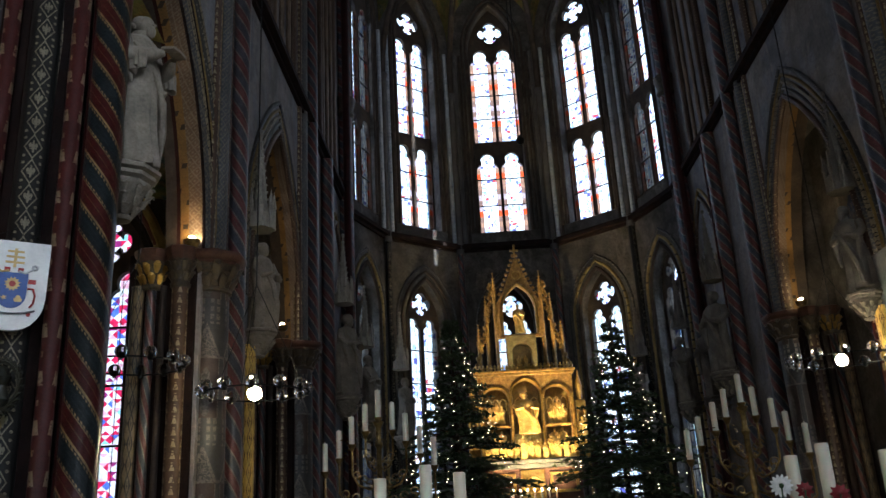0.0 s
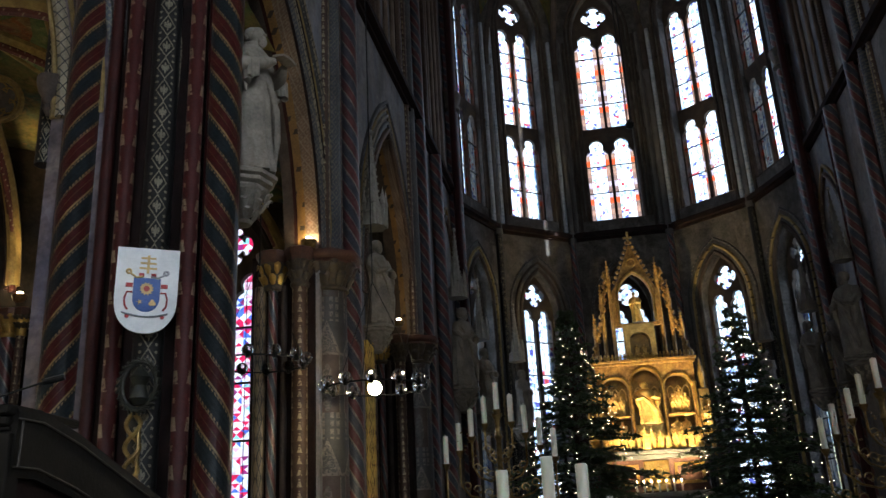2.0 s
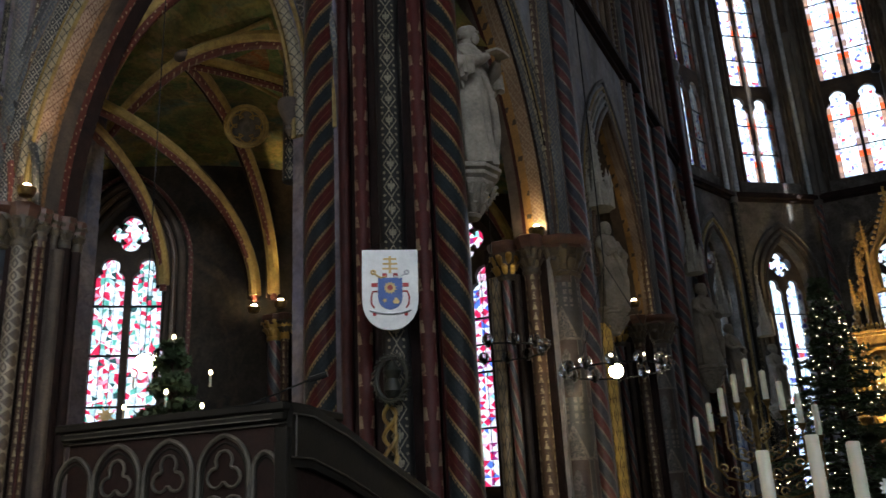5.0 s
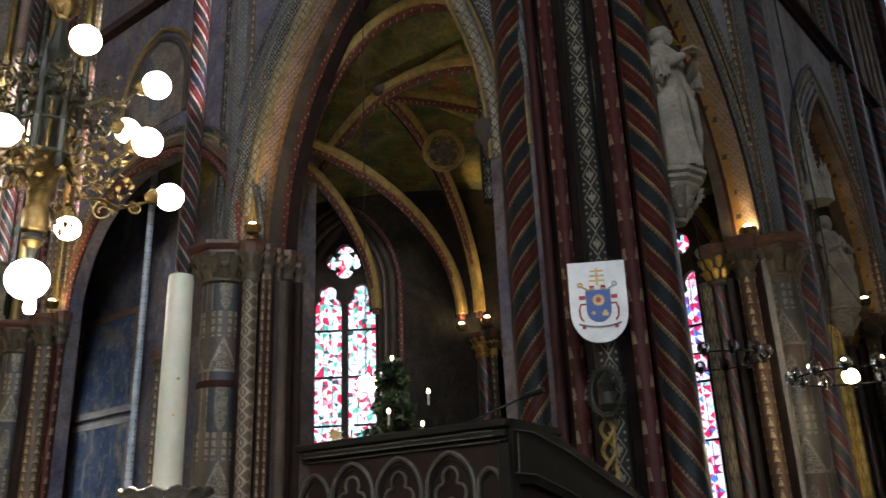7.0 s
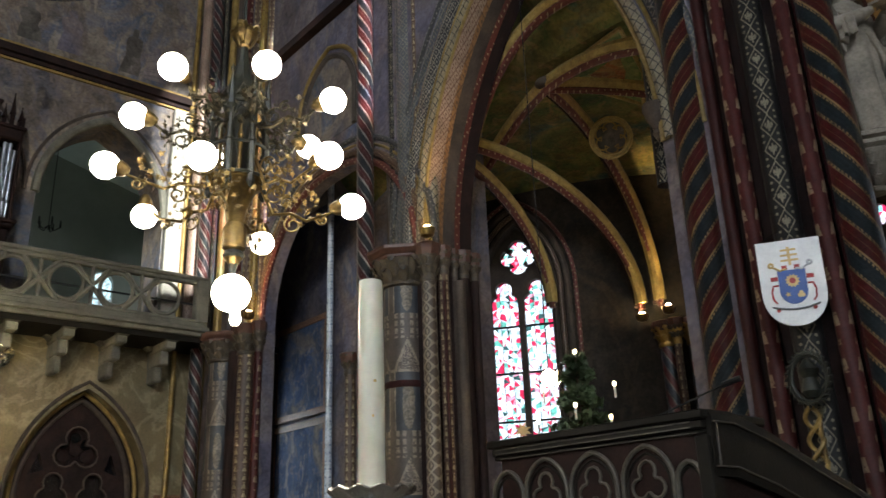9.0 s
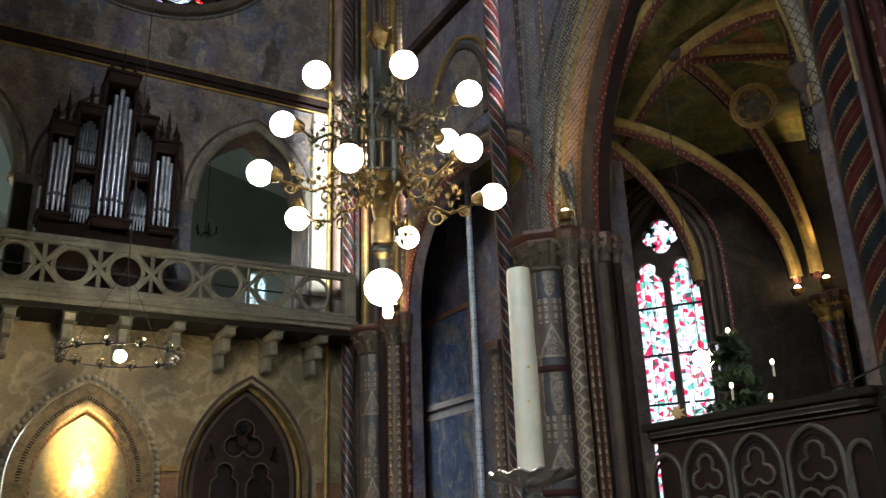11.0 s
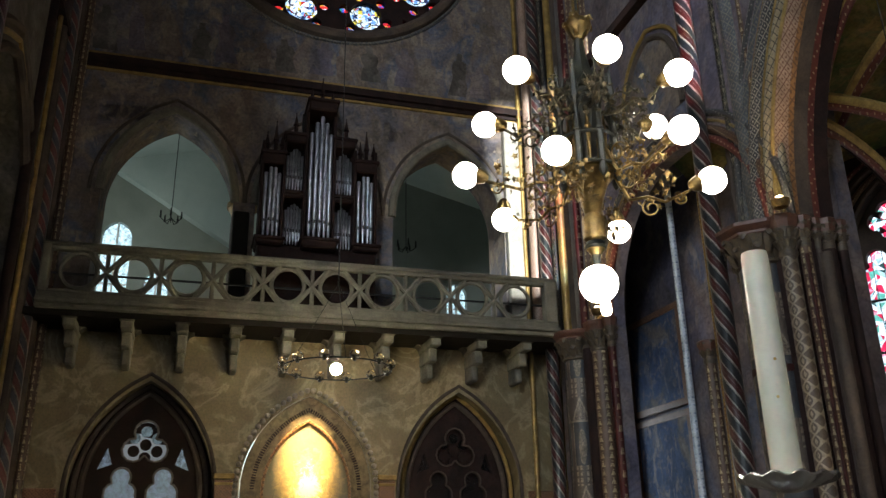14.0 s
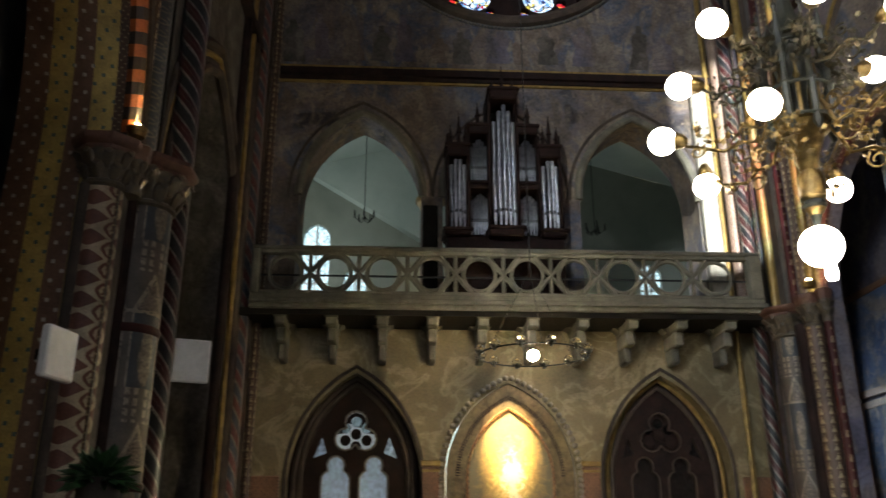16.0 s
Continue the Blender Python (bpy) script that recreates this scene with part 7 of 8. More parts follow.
for deg, r, z in ARMS:
    d = near * math.cos(radians(deg)) + rgt * math.sin(radians(deg))
    side = Vector((-d.y, d.x, 0))
    root = 0.16 if z < 4.3 else -0.1
    base = Vector((cx, cy, z))
    P = lambda q, up, sd=0.0: base + d * q + side * sd + Vector((0, 0, up))
    arm = Mesh().tube([P(0.14, root), P(0.24, root * 0.2 - 0.1), P(0.36, -0.06), P(0.46, -0.11), P(r - 0.14, -0.05), P(r - 0.09, 0.0)], [0.016, 0.013, 0.012, 0.011, 0.01, 0.018], 6)
    for q, up, rad, turn in ((0.25, root * 0.4, 0.07, 0.4), (0.37, -0.14, 0.06, 2.2), (0.33, 0.02, 0.045, 1.0), (r - 0.2, -0.1, 0.04, 3.0)):
        arm.tube([P(q + rad * (1 - k / 20) * math.cos(turn + k * 0.6), up + rad * (1 - k / 20) * math.sin(turn + k * 0.6)) for k in range(14)], 0.007, 5)
    metal = brass if z < 4.3 else old_brass
    arm_ob = part("arm", arm, metal, ch, "scrolled brass arm")
    leaves = Mesh()
    for k in range(56):
        q = 0.18 + (r - 0.37) * rnd.random()
        c = P(q, -0.05 + root * 0.3 + 0.24 * (rnd.random() - 0.5), 0.16 * (rnd.random() - 0.5))
        lm = Matrix.Translation(c) @ pose(0, 0, 0, rnd.uniform(0, 360), rnd.uniform(0, 360), rnd.uniform(0, 360))
        size = rnd.uniform(0.016, 0.036)
        leaves.add([lm @ Vector((u * size, v * size, 0.006 * (i % 2))) for i, (u, v) in enumerate(vine_leaf)], [tuple(range(10))])
        leaves.add([lm @ Vector((u * size, v * size, 0.006 * (i % 2) - 0.003)) for i, (u, v) in enumerate(vine_leaf)], [tuple(range(9, -1, -1))])
    part("foliage", leaves.data(False), metal, arm_ob, "small brass vine leaves")
    drop = 150 < deg and z < 4.3  # these globes hang below their holders
    cup = [P(r, 0.16), P(r, 0.12), P(r, 0.085), P(r, 0.06)] if drop else [P(r - 0.15, -0.02), P(r - 0.12, -0.015), P(r - 0.085, -0.01), P(r - 0.07, 0.0)]
    part("holder", Mesh().tube(cup, [0.022, 0.045, 0.055, 0.06], 12), brass, ch)
    part("globe", Mesh().ball(P(r, 0.0), 0.088, 24, 16), globe_lit, ch, "lit round opal globe")
part("glass_tip", Mesh().lathe([(0.025, 3.1), (0.035, 3.13), (0.028, 3.19)], 10, (cx + 0.03, cy + 0.02, 0)), globe_lit, ch)
part("globe", Mesh().ball((cx, cy, 3.31), 0.122, 28, 18), globe_lit, ch, "large lit opal globe")

# ---- paschal candle ----
pc = Vector((-3.62, 2.62))
stand = thing("candle_stand", (pc.x, pc.y, 0), "silvery candle stand with a wavy drip plate", "candle stand")
part("pole", Mesh().lathe([(0.2, 0), (0.2, 0.04), (0.06, 0.1), (0.03, 0.2), (0.03, 1.2), (0.06, 1.3), (0.03, 1.4), (0.04, 1.8), (0.075, 1.86), (0.04, 1.92)], 14, (pc.x, pc.y, 0)), silver, stand)
dish = Mesh()
rings = []
for r, z in ((0.04, 1.945), (0.12, 1.965), (0.195, 1.995), (0.212, 2.012), (0.2, 2.02), (0.08, 1.995)):
    rings.append([(pc.x + r * math.cos(math.pi * i / 60), pc.y + r * math.sin(math.pi * i / 60), z + (0.009 * math.sin(12 * math.pi * i / 60) if r > 0.15 else 0)) for i in range(120)])
part("drip_plate", dish.loft(rings), silver, stand)
cand = thing("paschal_candle", (pc.x, pc.y, 2.0), "thick tall ivory candle", "candle")
part("wax", Mesh().lathe([(0.064, 1.995), (0.066, 2.02), (0.062, 3.02), (0.058, 3.045), (0.03, 3.035)], 24, (pc.x, pc.y, 0)), wax, cand)
part("stud", Mesh().ball((pc.x + 0.06, pc.y - 0.02, 2.52), 0.008, 6, 5), gold, cand)
part("stud", Mesh().ball((pc.x + 0.055, pc.y - 0.03, 2.35), 0.007, 6, 5), gold, cand)

# ---- pulpit ----
pul = thing("pulpit", (-4.2, 5.3, 0), "dark carved pulpit with blind tracery and faded gilt lines", "pulpit")
PF = facing(-5.17, 4.95, 1.8, 0.1)
FL = 1.8
PULPIT_SPRING = 2.11
part("front_panel", Mesh().box(0, FL, 0, 2.46, -0.7, 0, 0.01, m=PF), wood_red, pul)
for o, z0, z1, out in ((0.0, 2.38, 2.41, 0.02), (0.0, 2.41, 2.47, 0.05), (0.03, 2.47, 2.53, 0.08)):
    part("top_rail", Mesh().box(-0.05 - o, FL + 0.03 + o * 0.7, z0, z1, -0.74 - o, out, 0.012, m=PF), wood, pul)
part("gilt_line", Mesh().box(0.0, FL - 0.06, 2.452, 2.462, 0.045, 0.056, m=PF).box(0.0, FL - 0.06, 2.418, 2.427, 0.045, 0.056, m=PF).box(0.02, FL - 0.03, 2.384, 2.391, 0.015, 0.026, m=PF), wood_line, pul)
for c, a in ((0.08, 0.15), (0.46, 0.2), (0.9, 0.2), (1.35, 0.2), (1.67, 0.09)):
    part("blind_arch", Mesh().tube(on(PF, pointed(a, a * 1.2, PULPIT_SPRING, c, 10, 0.9), 0.012), 0.018, 6), wood_line, pul)
    part("blind_arch", Mesh().tube(on(PF, pointed(a * 0.86, a * 1.05, PULPIT_SPRING - 0.02, c, 10, 0.9), 0.0), 0.012, 6), wood, pul)
    if a > 0.15:
        part("foil", Mesh().tube(on(PF, foil((c, PULPIT_SPRING), 0.075, 0.065, 3), 0.01), 0.012, 6, True), wood_line, pul)
        part("foil", Mesh().tube(on(PF, foil((c, PULPIT_SPRING - 0.28), 0.09, 0.08, 3, turn=-math.pi / 2), 0.01), 0.012, 6, True), wood_line, pul)
part("corner_post", Mesh().box(FL - 0.05, FL + 0.05, 0, 2.37, -0.1, 0.04, 0.01, m=PF), wood, pul)
side = [(-3.38, 5.05, 2.53), (-3.38, 5.3, 2.53), (-3.38, 5.75, 2.43), (-3.38, 6.3, 2.26), (-3.38, 6.9, 2.08), (-3.38, 7.5, 1.9)]
rail = Mesh()
rail.loft([[(x + 0.06, y, z - 0.42), (x + 0.08, y, z - 0.05), (x + 0.06, y, z), (x - 0.8, y, z), (x - 0.8, y, z - 0.42)] for x, y, z in side])
part("side_rail", rail, wood, pul)
sp = Mesh().loft([[(x + 0.02, y, 0), (x + 0.02, y, z - 0.4), (x - 0.75, y, z - 0.4), (x - 0.75, y, 0)] for x, y, z in side])
part("side_panel", sp, wood_red, pul)
ln = Mesh()
ln.tube([(x + 0.085, y, z - 0.08) for x, y, z in side], 0.007, 5).tube([(x + 0.075, y, z - 0.36) for x, y, z in side], 0.007, 5).tube([(-3.295, 5.09, 2.45), (-3.3, 5.09, 2.17)], 0.007, 5)
part("gilt_line", ln, wood_line, pul)
mic = thing("reading_lamp", (-3.9, 5.5, 2.53), "thin black gooseneck reading lamp on the pulpit", "lamp")
part("neck", Mesh().tube([(-4.1, 5.4, 2.5), (-4.0, 5.5, 2.62), (-3.8, 5.6, 2.7), (-3.55, 5.65, 2.78)], 0.008, 6), iron, mic)
part("head", Mesh().tube([(-3.55, 5.65, 2.78), (-3.42, 5.68, 2.81)], 0.022, 8), iron, mic)

# ---- small tree behind the pulpit ----
def fir(x, y, z0, z1, r, seed, levels, twigs, name="christmas_tree", label="", group=""):
    rnd = random.Random(seed)
    t = thing(name, (x, y, z0), label, "tree", group)
    h = z1 - z0
    part("trunk", Mesh().lathe([(0.02 + 0.012 * h, 0), (0.015 + 0.006 * h, h * 0.6), (0.006, h * 0.99)], 8, (x, y, z0)), bark, t)
    crown, limbs = Mesh(), Mesh()
    for lv in range(levels):
        f = lv / (levels - 1)
        zc = z0 + h * (0.06 + 0.92 * f)
        reach = r * (1 - f) ** 1.08 * rnd.uniform(0.74, 1.18) + 0.05 * r
        k = max(5, int(10 * (1 - 0.45 * f)))
        for b in range(k):
            a = 2 * math.pi * (b + rnd.random() * 0.8) / k
            L = reach * rnd.uniform(0.55, 1.2)
            d = Vector((math.cos(a), math.sin(a), 0))
            sd = Vector((-d.y, d.x, 0))
            up = 0.25 + 0.6 * f
            zb = zc + rnd.uniform(-0.6, 0.6) * h / levels
            pt = lambda s, zb=zb: Vector((x, y, zb)) + d * (L * s) + Vector((0, 0, L * (up * s - 0.55 * s * s) * 0.6))
            limbs.tube([pt(0), pt(0.5), pt(1)], [0.012 * h / 5, 0.007 * h / 5, 0.002], 4)
            n = max(4, int(twigs * (0.4 + 0.6 * (1 - f))))
            for i in range(n):
                s = 0.15 + 0.85 * (i + rnd.random()) / n
                p0 = pt(min(s, 1.0))
                ln = 0.30 * L * (1.15 - s) + 0.05 * r
                for sg in (-1, 1):
                    q = p0 + sd * (sg * ln * rnd.uniform(0.7, 1.1)) + d * (ln * 0.7) + Vector((0, 0, -ln * rnd.uniform(0.0, 0.35)))
                    mid = p0.lerp(q, 0.5)
                    ax = (q - p0).normalized()
                    wd = ax.cross(Vector((rnd.uniform(-1, 1), rnd.uniform(-1, 1), rnd.uniform(-1, 1)))).normalized() * (0.022 * r ** 0.5)
                    for j in range(3):
                        c = p0.lerp(q, (j + 0.2) / 3)
                        e = p0.lerp(q, (j + 1.5) / 3)
                        w2 = wd if j % 2 else ax.cross(wd)
                        crown.add([c - w2 * 1.5, e - w2 * 0.3, e + w2 * 0.3, c + w2 * 1.5], [(0, 1, 2, 3)])
                        crown.add([c, c + w2 * 3 + ax * 0.03, c + w2 * 0.4 + ax * 0.06], [(0, 1, 2)])
                        crown.add([c, c - w2 * 3 + ax * 0.03, c - w2 * 0.4 + ax * 0.06], [(0, 1, 2)])
    part("branch_frame", limbs, bark, t)
    part("crown", crown.data(False), needle, t, "dark green needled branches")
    return t


def tree_lights(x, y, z0, z1, r, n, seed, size):
    rnd = random.Random(seed)
    me = Mesh()
    for i in range(n):
        f = rnd.random() ** 1.4
        a = rnd.uniform(0, 2 * math.pi)
        q = r * (1 - f) ** 0.85 * rnd.uniform(0.75, 1.02)
        me.ball((x + q * math.cos(a), y + q * math.sin(a), z0 + (z1 - z0) * (0.04 + 0.93 * f)), size, 5, 4)
    tagged(part("fairy_lights", me.data(False), tiny_lit), "tiny warm lit bulbs strung over a fir tree", "string lights", "fairy lights", "stuff")


fir(-6.38, 7.35, 0.0, 3.75, 1.15, 21, 26, 7, label="small green fir with white candle lights behind the pulpit")
for k, (dx, dy, z) in enumerate(((-0.35, -0.3, 3.0), (0.2, -0.3, 3.1), (0.5, -0.1, 2.95), (-0.1, -0.45, 3.3), (0.35, 0.2, 3.35), (0.0, 0.0, 3.75), (-0.5, 0.1, 2.85), (0.62, 0.2, 2.7), (0.45, -0.35, 2.65))):
    e = thing("tree_candle", (-6.38 + dx, 7.35 + dy, z - 0.12), "small white electric candle on a fir branch", "candle", "tree candles")
    part("stick", Mesh().lathe([(0.012, 0), (0.012, 0.13)], 8, (-6.38 + dx, 7.35 + dy, z - 0.12)), wax, e)
    part("flame_bulb", Mesh().ball((-6.38 + dx, 7.35 + dy, z + 0.03), 0.02, 8, 6, sz=1.6), tiny_lit, e)
for k, (dx, dy, z) in enumerate(((-0.42, -0.4, 2.62), (-0.8, -0.1, 3.0))):
    tagged(part("straw_star", plate([[((0.11 if i % 2 else 0.05) * math.cos(math.pi * i / 8), (0.11 if i % 2 else 0.05) * math.sin(math.pi * i / 8)) for i in range(16)]], 0, 0.01,
           look((-6.38 + dx, 7.35 + dy, z), (0, 0, 1.7))), shield_gold), "straw star hanging on a fir branch", "ornament", "straw stars")
lampt = thing("ring_lamp", (-7.4, 8.0, 3.6), "glass globe lamp with a glaring bulb beside the fir", "lamp", "ring lamps")
part("bulb", Mesh().ball((-7.4, 8.0, 3.72), 0.1, 14, 10), bulb_soft, lampt)
part("cable", Mesh().lathe([(0.008, 3.8), (0.008, 10.0)], 5, (-7.4, 8.0, 0)), iron, lampt)
for z in (3.8, 3.58):
    part("glass_globe", Mesh().ball((-7.2, 8.05, z), 0.09, 14, 10), crystal, lampt)

# ---- tall fir trees beside the altar ----
T1, T2 = (0.45, 27.0), (5.62, 27.0)
fir(*T1, 0, 8.1, 3.1, 31, 30, 8, label="tall dark green fir tree hung with tiny lights", group="altar trees")
fir(*T2, 0, 7.8, 3.1, 32, 30, 8, label="tall dark green fir tree hung with tiny lights", group="altar trees")
tree_lights(*T1, 0, 8.1, 2.9, 240, 3, 0.012)
tree_lights(*T2, 0, 7.8, 2.9, 240, 4, 0.012)

# ---- high altar ----
altar_gilt = plain("carved_gilt_wood", (0.5, 0.3, 0.09), 0.45, 0.3, second=(0.28, 0.15, 0.045), scale=9, amount=0.45)
AX, AY = 3.12, 31.0
alt = thing("high_altar", (AX, AY, 0), "gilded gothic altarpiece with carved niches under a spired gable", "altar")
AM = facing(AX, AY, 1, 0)
part("mensa", Mesh().box(-1.9, 1.9, 0, 2.3, -0.7, 0.5, 0.03, m=AM).box(-2.1, 2.1, 2.3, 2.45, -0.7, 0.6, 0.03, m=AM), pale_stone, alt)
part("predella", Mesh().box(-1.75, 1.75, 2.45, 3.72, -0.7, 0.2, 0.03, m=AM), maroon_gilt, alt)
part("ledge", Mesh().box(-1.95, 1.95, 3.72, 3.86, -0.7, 0.45, 0.03, m=AM).box(-1.85, 1.85, 3.55, 3.72, -0.7, 0.3, 0.03, m=AM), stone, alt, "grey stone ledge")
for c, a in ((-1.1, 0.5), (1.1, 0.5)):
    part("predella_panel", plate([rect(c - a, c + a, 2.7, 3.4), rect(c - a + 0.1, c + a - 0.1, 2.8, 3.3)], 0.2, 0.25, AM), gold, alt)
part("tabernacle", Mesh().box(-0.42, 0.42, 2.5, 3.5, 0.15, 0.32, 0.03, m=AM), gold, alt)
part("tabernacle_boss", Mesh().tube(on(AM, circle((0, 3.0), 0.27, 20), 0.34), 0.04, 6, True).tube(on(AM, foil((0, 3.0), 0.13, 0.1, 6), 0.33), 0.025, 6, True), gold, alt)
niches = [(-1.1, 0.47, 0.42, 4.15), (0.0, 0.52, 0.55, 4.3), (1.1, 0.47, 0.42, 4.15)]
part("shrine_front", plate([rect(-1.72, 1.72, 3.86, 7.0)] + [pointed(a, r_, 6.0 + (0.15 if c == 0 else 0), c, foot=z) for c, a, r_, z in niches], -0.25, 0.12, AM), altar_gilt, alt)
part("shrine_back", Mesh().box(-1.7, 1.7, 3.86, 6.95, -0.7, -0.6, m=AM), dull_gold, alt)
for u in (-1.66, -0.56, 0.56, 1.66):
    part("colonnette", Mesh().lathe([(0.07, 3.86), (0.07, 4.1), (0.045, 4.15), (0.045, 5.95), (0.075, 6.05), (0.075, 6.12)], 10), gold, alt, at=AM @ pose(u, 0, 0.17, -90))
for c, a, r_, z in niches:
    mouldings("niche_arch", AM, pointed(a, r_, 6.0 + (0.15 if c == 0 else 0), c, foot=6.0), [(0.04, 0.13, 0.05, gold)], alt)
part("cornice", Mesh().box(-1.8, 1.8, 6.85, 6.95, -0.3, 0.2, 0.02, m=AM).box(-1.85, 1.85, 6.95, 7.05, -0.3, 0.25, 0.02, m=AM), altar_gilt, alt)
knob = Mesh().lathe([(0.05, 0), (0.035, 0.05), (0.07, 0.1), (0.03, 0.16), (0.045, 0.19), (0.0, 0.24)], 6).data()
for i in range(26):
    part("cresting_knob", knob, gold, alt, at=Matrix.Translation(AM @ Vector((-1.75 + 3.5 * i / 25, 7.05, 0.15))))
for c, a in ((-1.1, 0.47), (0.0, 0.52), (1.1, 0.47)):
    for k in (-0.5, 0.0, 0.5):
        part("niche_tracery", Mesh().tube(on(AM, pointed(a * 0.24, a * 0.4, 5.85, c + k * a * 1.1, 6, 5.6), 0.05), 0.02, 5), gold, alt)
    part("niche_bracket", Mesh().box(c - a, c + a, 5.02, 5.1, -0.5, 0.1, 0.02, m=AM), altar_gilt, alt) if c else None
for s in (-1, 1):
    part("wing", Mesh().box(*sorted((s * 1.75, s * 2.15)), 3.86, 5.9, -0.4, 0.0, 0.03, m=AM), dull_gold, alt)
    part("wing_niche", plate([rect(*sorted((s * 1.78, s * 2.12)), 4.3, 5.85), pointed(0.12, 0.15, 5.4, s * 1.95, foot=4.4)], 0.0, 0.12, AM), gold, alt)
    part("wing_pinnacle", Mesh().lathe([(0.1, 5.9), (0.1, 6.3), (0.13, 6.35), (0.01, 7.0)], 6), dull_gold, alt, at=AM @ pose(s * 1.95, 0, 0, -90))
# upper storey: arched tabernacle, throne niche and gable
part("upper_niche", plate([rect(-0.55, 0.55, 7.05, 8.35), pointed(0.36, 0.36, 7.7, 0, foot=7.2)], -0.3, 0.05, AM), gold, alt)
part("upper_niche_back", Mesh().box(-0.5, 0.5, 7.05, 8.3, -0.45, -0.35, m=AM), dull_gold, alt)
GM = AM @ Matrix.Translation((0.02, 0, -0.1))
gable = [(-0.85, 8.3), (0.85, 8.3), (0.85, 9.6), (0.55, 10.1), (0.0, 11.45), (-0.55, 10.1), (-0.85, 9.6)]
part("gable", plate([gable, pointed(0.6, 1.0, 9.3, 0, foot=8.42)], -0.12, 0.08, GM), altar_gilt, alt)
mouldings("gable_arch", GM, pointed(0.6, 1.0, 9.3, 0, foot=8.42), [(0.06, 0.1, 0.05, gold)], alt)
tracery = Mesh().tube(on(GM, circle((0, 10.7), 0.16, 14), 0.1), 0.03, 6, True)
part("gable_rosette", tracery, gold, alt)
crk = Mesh()
for s in (-1, 1):
    for i in range(9):
        crk.ball(GM @ Vector((s * (0.06 + 0.62 * (1 - i / 8)), 11.45 - 1.5 * (1 - i / 8) + 0.06, 0.0)), 0.075, 6, 5)
part("crocket", crk, altar_gilt, alt)
part("finial", Mesh().box(-0.035, 0.035, 11.45, 11.95, -0.05, 0.02, m=GM).box(-0.16, 0.16, 11.68, 11.75, -0.05, 0.02, m=GM), gold, alt)
for s in (-1, 1):
    for u, z1, zt in ((0.88, 9.9, 10.8), (1.22, 9.0, 9.9), (1.55, 8.0, 8.8)):
        b = Mesh().lathe([(0.075, 7.05), (0.075, z1), (0.1, z1 + 0.04), (0.01, zt), (0.045, zt + 0.05), (0.0, zt + 0.1)], 6)
        for k in range(6):
            zz = z1 + 0.1 + (zt - z1) * k / 7
            b.ball((0.07 * (1 - k / 7) + 0.02, 0, zz), 0.03, 5, 4).ball((-0.07 * (1 - k / 7) - 0.02, 0, zz), 0.03, 5, 4)
        part("buttress", b, altar_gilt, alt, at=AM @ pose(s * u, 0, -0.12, -90))
    fl = Mesh()
    for k in range(26):
        f = k / 25
        c = AM @ Vector((s * (1.0 + 0.72 * f ** 1.6 + 0.05 * math.sin(k * 2.1)), 10.4 - 3.2 * f, -0.1))
        fl.ball(c, 0.085, 6, 5, sz=1.1)
    part("openwork", fl, altar_gilt, alt, "gilt crocketed openwork")
    part("flying_rib", Mesh().tube([AM @ Vector((s * (1.0 + 0.72 * (k / 10) ** 1.6), 10.4 - 3.2 * k / 10, -0.1)) for k in range(11)], 0.04, 6), dull_gold, alt)
figs = [(-1.28, 4.2, 0.72), (-0.93, 4.2, 0.72), (-1.3, 5.15, 0.68), (-1.08, 5.2, 0.72), (-0.9, 5.15, 0.66), (0.95, 4.2, 0.74), (1.25, 4.2, 0.74), (0.9, 5.0, 0.8), (1.12, 5.15, 0.85), (1.32, 5.0, 0.8),
        (-1.95, 4.42, 0.75), (1.95, 4.42, 0.85), (0.0, 8.45, 1.15), (-0.12, 7.2, 0.42), (0.14, 7.2, 0.42)]
for k, (u, z, hh) in enumerate(figs):
    q = AM @ Vector((u, z, -0.12 if abs(u) < 1.9 else 0.1))
    tagged(part("altar_figure", statue_mesh(hh, 60 + k), gold_leaf, at=Matrix.Translation(q) @ pose(0, 0, 0, 0, 0, -10 + 7 * (k % 4))), "small gilded carved figure in the altarpiece", "statue", "altar figures")
q = AM @ Vector((0.0, 4.75, -0.05))
seated = statue_mesh(1.5, 99)
tagged(part("altar_figure", seated, gold_leaf, at=Matrix.Translation(q) @ Matrix.Diagonal((1.6, 1.4, 1.0, 1))), "large gilded figure in the middle niche", "statue", "altar figures")
part("throne", Mesh().box(-0.5, 0.5, 4.3, 4.76, -0.4, 0.1, 0.03, m=AM), gold, alt)
for k in range(13):
    q = AM @ Vector((-1.5 + 0.25 * k, 3.88, 0.24 + 0.05 * (k % 3)))
    tagged(part("altar_figure", statue_mesh(0.55 + 0.09 * ((k * 7) % 4), 80 + k), gold_leaf, at=Matrix.Translation(q) @ pose(0, 0, 0, 0, 0, -20 + 13 * (k % 5))), "small gilded carved figure in the altarpiece", "statue", "altar figures")
for k in range(7):
    u = -0.75 + 0.25 * k
    c = thing("altar_candle", AM @ Vector((u, 2.45, 0.45)), "small lit candle on the altar table", "candle", "altar candles")
    part("stick", Mesh().lathe([(0.03, 0), (0.03, 0.3)], 8, AM @ Vector((u, 2.45, 0.45))), wax, c)
    part("flame", Mesh().ball(AM @ Vector((u, 2.82, 0.45)), 0.025, 8, 6, sz=1.8), flame_lit, c)
